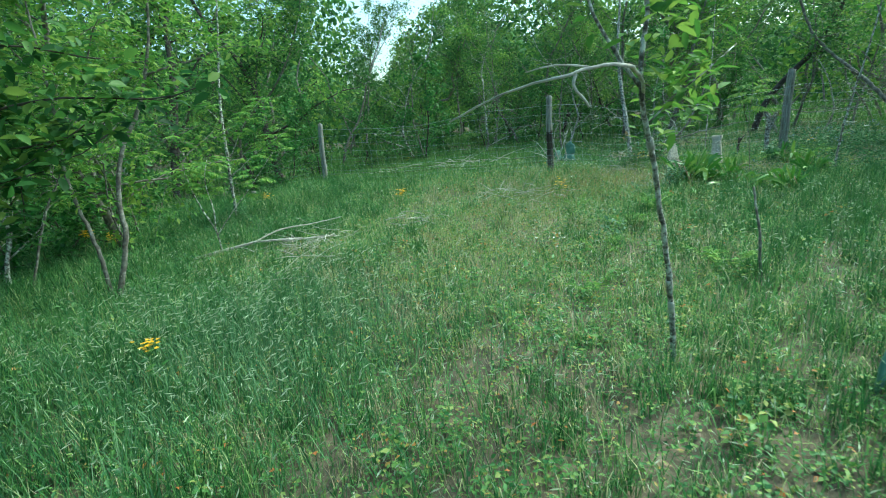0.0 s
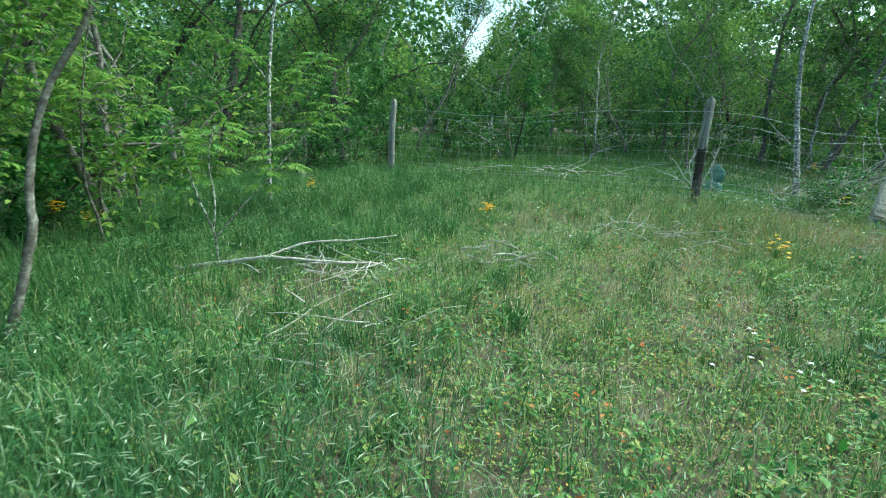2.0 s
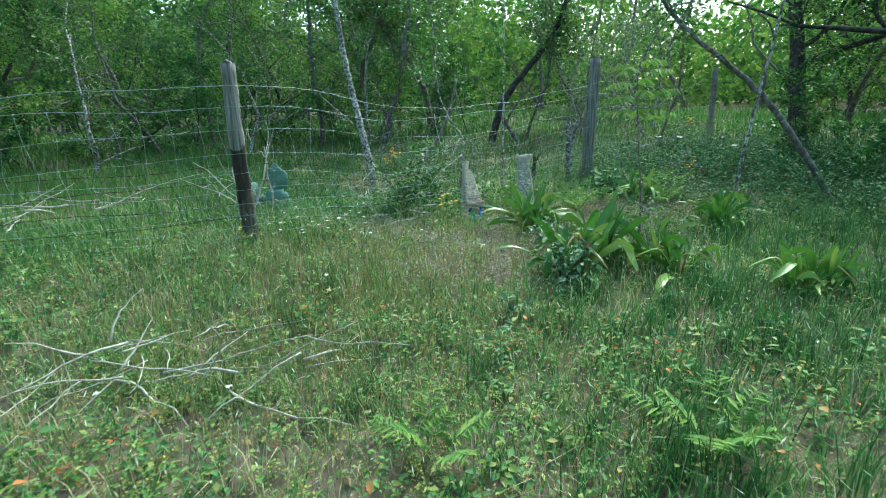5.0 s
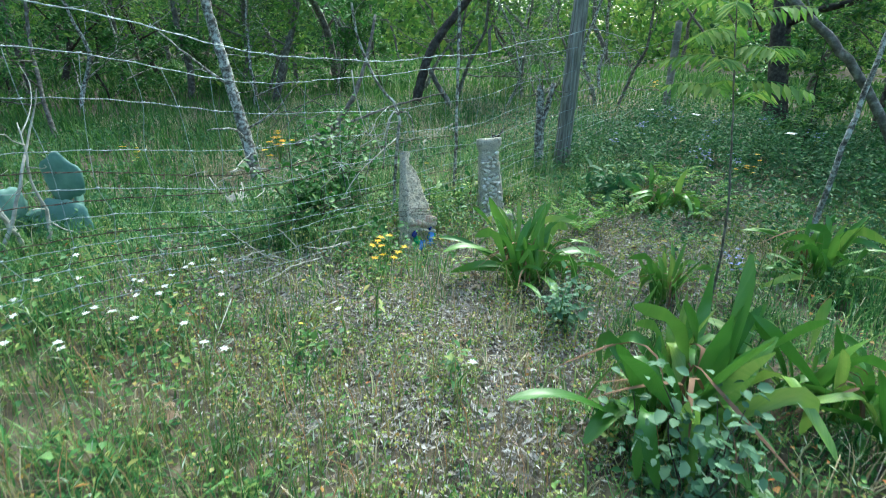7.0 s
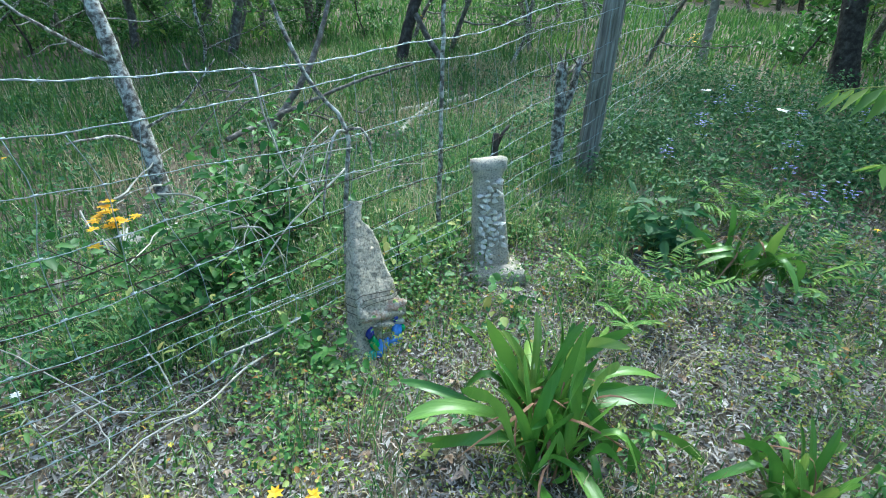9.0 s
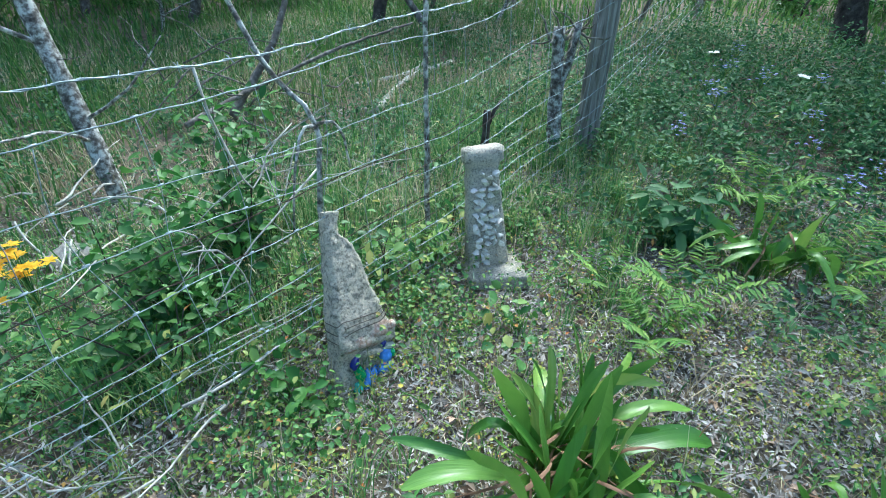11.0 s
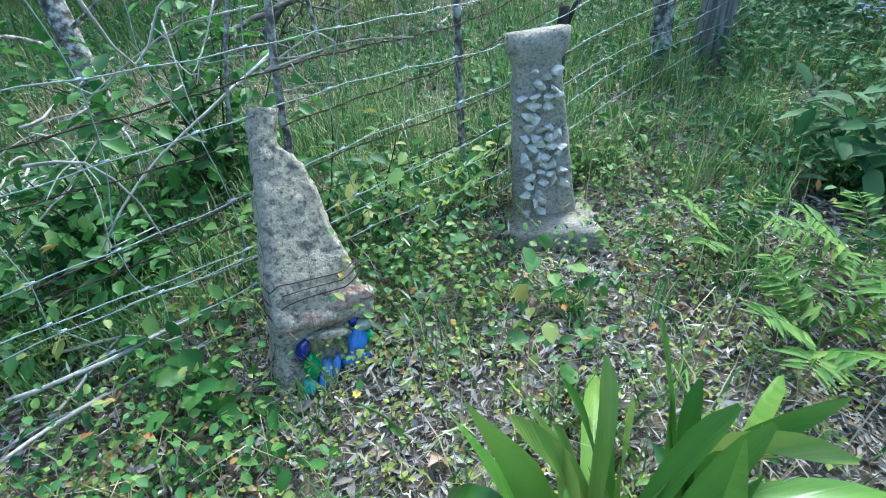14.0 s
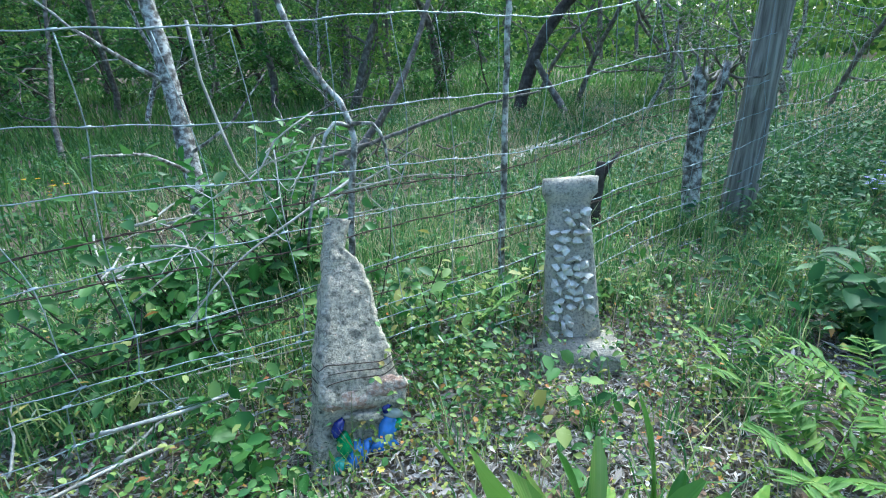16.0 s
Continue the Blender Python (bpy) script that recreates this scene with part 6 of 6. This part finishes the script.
n = len(x)
ln = (0.07 + 0.13 * g.uniform(0, 1, n) ** 1.5) * (0.55 + 0.5 * lumpy(x, y, 0.7, 2) + 0.5 * lumpy(x, y, 4.3, 2)) * (1 - 0.45 * bare_zone(x, y)) * (1 - 0.35 * worn_zone(x, y)) * (1 + 0.5 * left_lush(x, y))
stuff("meadow_grass", mesh_of("meadow_grass", *blade_arrays(x, y, height(x, y) - 0.005, ln, g.uniform(0.003, 0.0075, n), g.uniform(0.2, 0.95, n), g), M["grass"]), "thin uneven green meadow grass with yellowing blades", "grass")
# tall tufts
cx, cy = scatter(3600, -6.0, 7.5, 1.2, 12.0, lambda x, y: (1 - np.exp(-(((x + 2.5) / 1.1) ** 2 + ((y - 6.7) / 0.6) ** 2))) * np.clip(0.22 + 0.95 * shady(x, y) - 0.2 * bare_zone(x, y), 0.05, 1))
m = len(cx)
per = 40
x, y = np.repeat(cx, per) + g.normal(0, 0.045, m * per), np.repeat(cy, per) + g.normal(0, 0.045, m * per)
tall = np.repeat(g.uniform(0.18, 0.40, m), per) * (0.7 + 0.5 * left_lush(x, y) + 0.25 * right_lush(x, y)) * (1 - 0.3 * bare_zone(x, y))
stuff("grass_tufts", mesh_of("grass_tufts", *blade_arrays(x, y, height(x, y) - 0.01, tall * g.uniform(0.5, 1.1, m * per), g.uniform(0.003, 0.007, m * per), g.uniform(0.15, 0.9, m * per), g), M["lush"]), "tall dark green grass tufts", "grass")
# tufts by the wire and the markers
cx, cy = scatter(900, 3.1, 6.4, 9.7, 11.5, lambda x, y: np.clip(0.9 * sm((y - 10.40) / 0.2) + 0.9 * sm((x - 4.85) / 0.3) * sm((y - 9.9) / 0.3) + 0.12, 0, 1) * (0.35 + 0.65 * lumpy(x, y, 2.1, 4)) * np.where((np.abs(x - 3.92) < 0.16) & (np.abs(y - 10.38) < 0.14) | (np.abs(x - 4.58) < 0.2) & (np.abs(y - 10.3) < 0.2), 0, 1))
m, per = len(cx), 26
x, y = np.repeat(cx, per) + g.normal(0, 0.03, m * per), np.repeat(cy, per) + g.normal(0, 0.03, m * per)
stuff("wire_side_tufts", mesh_of("wire_side_tufts", *blade_arrays(x, y, height(x, y) - 0.01, np.repeat(g.uniform(0.10, 0.30, m), per) * g.uniform(0.5, 1.1, m * per), g.uniform(0.003, 0.006, m * per), g.uniform(0.15, 0.9, m * per), g), M["grass"]), "green grass tufts along the wire and around the markers", "grass")
# foxtail patch
n = 7000
x, y = -1.75 + g.normal(0, 0.75, n) + 0.5 * g.normal(0, 0.6, n) ** 3, 3.9 + g.normal(0, 0.75, n) + 0.5 * g.normal(0, 0.6, n) ** 3
stuff("foxtail_grass", mesh_of("foxtail_grass", *blade_arrays(x, y, height(x, y), g.uniform(0.16, 0.40, n), g.uniform(0.003, 0.007, n), g.uniform(0.3, 0.95, n), g), M["foxtail"]), "pale blue-green foxtail grass bent by the wind", "grass")
n = 1200
x, y = np.concatenate((-1.75 + g.normal(0, 0.8, n), g.uniform(-4, 4, n // 2))), np.concatenate((3.9 + g.normal(0, 0.8, n), g.uniform(1.5, 7, n // 2)))
n = len(x)
z = height(x, y) + g.uniform(0.22, 0.42, n)
d = np.stack((0.8 + g.normal(0, 0.35, n), g.normal(0, 0.35, n), 0.35 + g.normal(0, 0.35, n)), 1)
heads = [leaf_arrays(np.stack((x, y, z), 1), d, np.roll(np.eye(3), k, 0)[2] + 0.2, g.uniform(0.03, 0.055, n), 0.0065, 0.3) for k in range(2)]
stuff("foxtail_heads", mesh_of("foxtail_heads", *join_arrays(heads), M["seed_head"]), "pale slender foxtail seed heads", "seed heads")
x, y = scatter(16000, -4, 4.5, 1.5, 10.6, lambda x, y: (1 - 0.6 * shady(x, y)) * 0.35 + 0.5 * lumpy(x, y, 1.2, 2) - 0.5 * bare_zone(x, y))
n = len(x)
d = np.stack((g.normal(0, 0.5, n), g.normal(0, 0.5, n), 0.7 + g.normal(0, 0.3, n)), 1)
p0 = np.stack((x, y, height(x, y) + g.uniform(0.10, 0.30, n)), 1)
heads = [leaf_arrays(p0, d, np.roll(np.eye(3), k, 0)[2] + 0.2, g.uniform(0.02, 0.04, n), 0.005, 0.3) for k in range(2)]
stuff("grass_heads", mesh_of("grass_heads", *join_arrays(heads), M["seed_head"]), "pale grass seed heads over the meadow", "seed heads")
# dry stalks
x, y = scatter(60000, -4, 8.0, 1.5, 13.2, lambda x, y: np.clip(0.26 * lumpy(x, y, 3.1, 6) * (1 - 0.85 * shady(x, y)) + 0.5 * bare_zone(x, y) * lumpy(x, y, 2.2, 3) + 0.5 * worn_zone(x, y) + 0.55 * sm((x - 3.6) / 0.8) * sm((8.0 - x) / 1.0) * sm((y - 10.9) / 0.4) * lumpy(x, y, 2.0, 4), 0, 1))
n = len(x)
stuff("dry_straw", mesh_of("dry_straw", *blade_arrays(x, y, height(x, y), g.uniform(0.05, 0.26, n), g.uniform(0.0015, 0.0035, n), g.uniform(0.2, 0.98, n), g), M["straw"]), "bleached dry grass stalks", "dry grass")
n = 5000
x, y = 1.9 + g.normal(0, 0.8, n), 9.0 + g.normal(0, 0.8, n)
stuff("reddish_grass", mesh_of("reddish_grass", *blade_arrays(x, y, height(x, y), g.uniform(0.08, 0.26, n), g.uniform(0.002, 0.0045, n), g.uniform(0.1, 0.7, n), g), M["red_grass"]), "thin reddish-tinged grass by the daisies", "grass")
# low broad-leaved weeds
cx, cy = scatter(30000, -5.5, 7.0, 1.4, 11.8, lambda x, y: np.clip(0.30 + 0.55 * lumpy(x, y, 1.6, 4) - 0.28 * bare_zone(x, y) - 0.35 * shady(x, y), 0, 1) * np.where((x > 4.4) & (y < 6), 0.1, 1) * (1 - 0.7 * sm((x - 2.8) / 0.5) * sm((y - 9.2) / 0.4) * sm((10.9 - y) / 0.3)))
m, per = len(cx), 12
hgt = np.repeat(g.uniform(0.02, 0.14, m) * (1 - 0.3 * bare_zone(cx, cy)), per) * g.uniform(0.15, 1, m * per)
x, y = np.repeat(cx, per) + g.normal(0, 0.030, m * per), np.repeat(cy, per) + g.normal(0, 0.030, m * per)
d = g.normal(0, 1, (m * per, 3))
d[:, 2] = d[:, 2] * 0.25 + 0.15
ln = np.repeat(g.uniform(0.012, 0.034, m) * (1 - 0.4 * bare_zone(cx, cy)), per) * g.uniform(0.7, 1.2, m * per)
stuff("low_weeds", mesh_of("low_weeds", *leaf_arrays(np.stack((x, y, height(x, y) + hgt), 1), d, g.normal(0, 0.35, (m * per, 3)) + np.array([0, 0, 1.0]), ln, ln * np.repeat(g.uniform(0.4, 0.85, m), per), 0.15, 0.1), M["weed"]), "low clover-like weeds with a few reddened leaves", "weeds")
# small yellow-green sprigs
cx, cy = scatter(15500, -2.5, 6.5, 3.5, 11.6, lambda x, y: np.clip(1.0 * bare_zone(x, y) + 0.8 * worn_zone(x, y) + 0.42 * (1 - shady(x, y)), 0, 1) * (0.3 + 0.7 * lumpy(x, y, 2.4, 1)))
m, per = len(cx), 22
hgt = np.repeat(g.uniform(0.03, 0.13, m), per) * g.uniform(0.1, 1, m * per)
x, y = np.repeat(cx, per) + g.normal(0, 0.026, m * per), np.repeat(cy, per) + g.normal(0, 0.026, m * per)
d = g.normal(0, 1, (m * per, 3)) * np.array([1, 1, 0.5])
ln = g.uniform(0.008, 0.017, m * per)
stuff("low_sprigs", mesh_of("low_sprigs", *leaf_arrays(np.stack((x, y, height(x, y) + hgt), 1), d, g.normal(0, 0.5, (m * per, 3)) + np.array([0, 0, 1.0]), ln, ln * 0.75, 0.12, 0.1), M["sprig"]), "tiny-leaved yellow-green sprigs over the litter", "weeds")
# litter
x, y = scatter(330000, -4, 7.5, 1.0, 12.9, lambda x, y: np.clip(0.02 + 0.9 * bare_zone(x, y) + 0.35 * sm((x - 1.8) / 0.8) * sm((y - 10.4) / 0.4) * sm((12.9 - y) / 1.0) + 0.15 * worn_zone(x, y), 0, 1))
n = len(x)
d = g.normal(0, 1, (n, 3)) * np.array([1, 1, 0.18])
ln = g.uniform(0.008, 0.026, n) * np.where(g.uniform(0, 1, n) < 0.10, 2.0, 1.0)
stuff("leaf_litter", mesh_of("leaf_litter", *leaf_arrays(np.stack((x, y, height(x, y) + g.uniform(0.003, 0.03, n)), 1), d, g.normal(0, 0.55, (n, 3)) + np.array([0, 0, 1.0]), ln, ln * g.uniform(0.10, 0.36, n), 0.1, 0.05), M["litter"]), "grey and brown bark chips and leaf fragments on the ground", "leaf litter")
x, y = scatter(330000, 1.9, 6.8, 8.2, 12.8, lambda x, y: np.clip(1.1 * bare_zone(x, y) + 0.5 * sm((x - 1.9) / 0.8) * sm((y - 10.4) / 0.4) * sm((12.8 - y) / 1.0), 0, 1) * (0.45 + 0.55 * lumpy(x, y, 3.3, 2)))
n = len(x)
d = g.normal(0, 1, (n, 3)) * np.array([1, 1, 0.22])
ln = g.uniform(0.012, 0.032, n) * np.where(g.uniform(0, 1, n) < 0.06, 2.2, 1.0)
stuff("bark_chips", mesh_of("bark_chips", *leaf_arrays(np.stack((x, y, height(x, y) + g.uniform(0.004, 0.026, n)), 1), d, g.normal(0, 0.6, (n, 3)) + np.array([0, 0, 1.0]), ln, ln * g.uniform(0.10, 0.38, n), 0.12, 0.05), M["litter"]), "pale grey shredded bark and leaf scraps around the markers", "leaf litter")
x, y = scatter(8000, -3, 7.0, 2.0, 12.5, lambda x, y: np.clip(0.05 + 0.5 * bare_zone(x, y) + 0.10 * worn_zone(x, y), 0, 1))
n = len(x)
d = g.normal(0, 1, (n, 3)) * np.array([1, 1, 0.3])
ln = g.uniform(0.03, 0.065, n)
flat_up = g.normal(0, 0.45, (n, 3)) + np.array([0, 0, 1.0])
p0 = np.stack((x, y, height(x, y) + g.uniform(0.006, 0.03, n)), 1)
lobes = [leaf_arrays(p0, d + np.cross(unit(d), unit(flat_up)) * k, flat_up, ln * s, ln * s * 0.5, 0.3, 0.12) for k, s in ((0.0, 1.0), (0.7, 0.75), (-0.7, 0.75))]
stuff("fallen_leaves", mesh_of("fallen_leaves", *join_arrays(lobes), M["dead_leaf"]), "curled brown fallen oak leaves", "fallen leaves")
# dusky leafy undergrowth along the shaded side
cx, cy = scatter(6500, -7.5, 1.2, 0.9, 11.5, lambda x, y: np.clip(1.4 * left_lush(x, y) - 0.45, 0, 1) * (1 - np.exp(-(((x + 2.5) / 1.1) ** 2 + ((y - 6.7) / 0.7) ** 2))) * (0.3 + 0.7 * lumpy(x, y, 1.6, 6)))
m, per = len(cx), 24
hgt = np.repeat(g.uniform(0.08, 0.24, m), per) * g.uniform(0.1, 1, m * per)
x, y = np.repeat(cx, per) + g.normal(0, 0.06, m * per), np.repeat(cy, per) + g.normal(0, 0.06, m * per)
d = g.normal(0, 1, (m * per, 3)) * np.array([1, 1, 0.35]) + np.array([0, 0, 0.1])
ln = np.repeat(g.uniform(0.03, 0.065, m), per) * g.uniform(0.7, 1.2, m * per)
stuff("shade_forbs", mesh_of("shade_forbs", *leaf_arrays(np.stack((x, y, height(x, y) + hgt), 1), d, g.normal(0, 0.4, (m * per, 3)) + np.array([0, 0, 1.0]), ln, ln * np.repeat(g.uniform(0.25, 0.6, m), per), 0.18, 0.2), M["forb"]), "dusky green leafy undergrowth below the wood's edge", "forbs")
# broad clumps of weeds that stand out of the meadow
cx, cy = scatter(5200, -4.5, 6.5, 1.6, 10.6, lambda x, y: np.clip(lumpy(x, y, 2.2, 7) ** 2 * 1.2 - 0.6 * bare_zone(x, y), 0.02, 1))
m, per = len(cx), 26
hgt = np.repeat(g.uniform(0.06, 0.20, m), per) * g.uniform(0.1, 1, m * per)
x, y = np.repeat(cx, per) + g.normal(0, 0.045, m * per), np.repeat(cy, per) + g.normal(0, 0.045, m * per)
d = g.normal(0, 1, (m * per, 3)) * np.array([1, 1, 0.3]) + np.array([0, 0, 0.25])
ln = np.repeat(g.uniform(0.018, 0.05, m), per) * g.uniform(0.7, 1.2, m * per)
stuff("weed_clumps", mesh_of("weed_clumps", *leaf_arrays(np.stack((x, y, height(x, y) + hgt), 1), d, g.normal(0, 0.35, (m * per, 3)) + np.array([0, 0, 1.0]), ln, ln * np.repeat(g.uniform(0.25, 0.7, m), per), 0.15, 0.15), M["weed"]), "leafy green weed clumps standing above the meadow grass", "weeds")
# pale dry tufts
cx, cy = scatter(900, -3.5, 6.0, 2.0, 10.4, lambda x, y: (0.2 + 0.4 * lumpy(x, y, 1.4, 8) + 0.3 * worn_zone(x, y)) * (1 - 0.85 * shady(x, y)))
m, per = len(cx), 22
x, y = np.repeat(cx, per) + g.normal(0, 0.035, m * per), np.repeat(cy, per) + g.normal(0, 0.035, m * per)
stuff("dry_tufts", mesh_of("dry_tufts", *blade_arrays(x, y, height(x, y) - 0.005, np.repeat(g.uniform(0.10, 0.30, m), per) * g.uniform(0.5, 1.1, m * per), g.uniform(0.0025, 0.005, m * per), g.uniform(0.15, 0.98, m * per), g), M["straw"]), "straw-coloured dry grass tufts", "dry grass")
# grass behind the fence and around
x, y = scatter(190000, -16, 22, -3, 34, lambda x, y: (np.clip(1.25 - np.hypot(x - 3, y - 11) / 20, 0.12, 1)) * np.where((x > -4.6) & (x < 7.2) & (y > 0.5) & (y < 11.0), 0.0, 1) * np.where(y < 1, 0.3, 1) * (1 - 0.8 * sm((x - 3.2) / 0.8) * sm((8.6 - x) / 1.2) * sm((13.6 - y) / 1.2)))
n = len(x)
dist = np.hypot(x - 3, y - 9)
ln = g.uniform(0.10, 0.30, n) * (0.7 + 0.6 * lumpy(x, y, 0.5, 1))
stuff("rough_grass", mesh_of("rough_grass", *blade_arrays(x, y, height(x, y) - 0.01, ln, (0.006 + 0.0018 * dist) * g.uniform(0.7, 1.2, n), g.uniform(0.15, 0.85, n), g), M["far_grass"]), "bright green rough grass under the trees behind the fence", "grass")
x, y = scatter(70000, -4, 10, 10.6, 17, lambda x, y: 0.10 + 0.55 * lumpy(x, y, 0.9, 2) + 0.6 * lumpy(x, y, 3.1, 4) * lumpy(x, y, 2.1, 1) - 0.62 * sm((x - 1.8) / 0.8) * sm((13.0 - y) / 1.2))
n = len(x)
stuff("bank_grass", mesh_of("bank_grass", *blade_arrays(x, y, height(x, y) - 0.01, g.uniform(0.08, 0.24, n), g.uniform(0.005, 0.011, n), g.uniform(0.2, 0.95, n), g), M["far_grass"]), "bright green short grass just behind the wire", "grass")
x, y = scatter(26000, 3.4, 10.0, 10.9, 16.0, lambda x, y: lumpy(x, y, 1.3, 3) ** 1.5)
n = len(x)
stuff("dry_bank_grass", mesh_of("dry_bank_grass", *blade_arrays(x, y, height(x, y) - 0.01, g.uniform(0.10, 0.28, n), g.uniform(0.003, 0.007, n), g.uniform(0.2, 0.95, n), g), M["straw"]), "tan dry grass among the green behind the wire", "dry grass")
cx, cy = scatter(5200, 1.6, 9.5, 10.75, 15.5, lambda x, y: 0.25 + 0.7 * lumpy(x, y, 1.1, 5))
m, per = len(cx), 12
hgt = np.repeat(g.uniform(0.03, 0.22, m), per) * g.uniform(0.1, 1, m * per)
x, y = np.repeat(cx, per) + g.normal(0, 0.04, m * per), np.repeat(cy, per) + g.normal(0, 0.04, m * per)
d = g.normal(0, 1, (m * per, 3)) * np.array([1, 1, 0.4])
ln = np.repeat(g.uniform(0.02, 0.05, m), per) * g.uniform(0.7, 1.2, m * per)
stuff("bank_weeds", mesh_of("bank_weeds", *leaf_arrays(np.stack((x, y, height(x, y) + hgt), 1), d, g.normal(0, 0.4, (m * per, 3)) + np.array([0, 0, 1.0]), ln, ln * 0.6, 0.15, 0.1), M["forb"]), "leafy green weeds behind the wire", "weeds")
# forbs to the side of the markers
x, y = scatter(5200, 4.8, 10.5, 5.2, 12.0, lambda x, y: np.clip(sm((x - 4.9 + 1.2 * (lumpy(x, y, 1.1, 2) - 0.5)) / 1.6) * sm((y - 5.2) / 2.0) * sm((12.0 - y) / 1.2) * sm((10.5 - x) / 1.5) * (0.35 + 0.8 * lumpy(x, y, 0.9, 3)), 0, 1))
m, per = len(x), 22
tall = np.repeat(g.uniform(0.12, 0.45, m) * (0.5 + 0.6 * sm((x - 5.2) / 1.5)), per)
px_, py_ = np.repeat(x, per) + g.normal(0, 0.06, m * per), np.repeat(y, per) + g.normal(0, 0.06, m * per)
d = g.normal(0, 1, (m * per, 3))
d[:, 2] *= 0.35
ln = g.uniform(0.025, 0.06, m * per)
stuff("forbs", mesh_of("forbs", *leaf_arrays(np.stack((px_, py_, height(px_, py_) + tall * g.uniform(0.1, 1, m * per)), 1), d, g.normal(0, 0.4, (m * per, 3)) + np.array([0, 0, 1.0]), ln, ln * 0.5, 0.2, 0.15), M["forb"]), "dense dusky green wild forbs", "forbs")
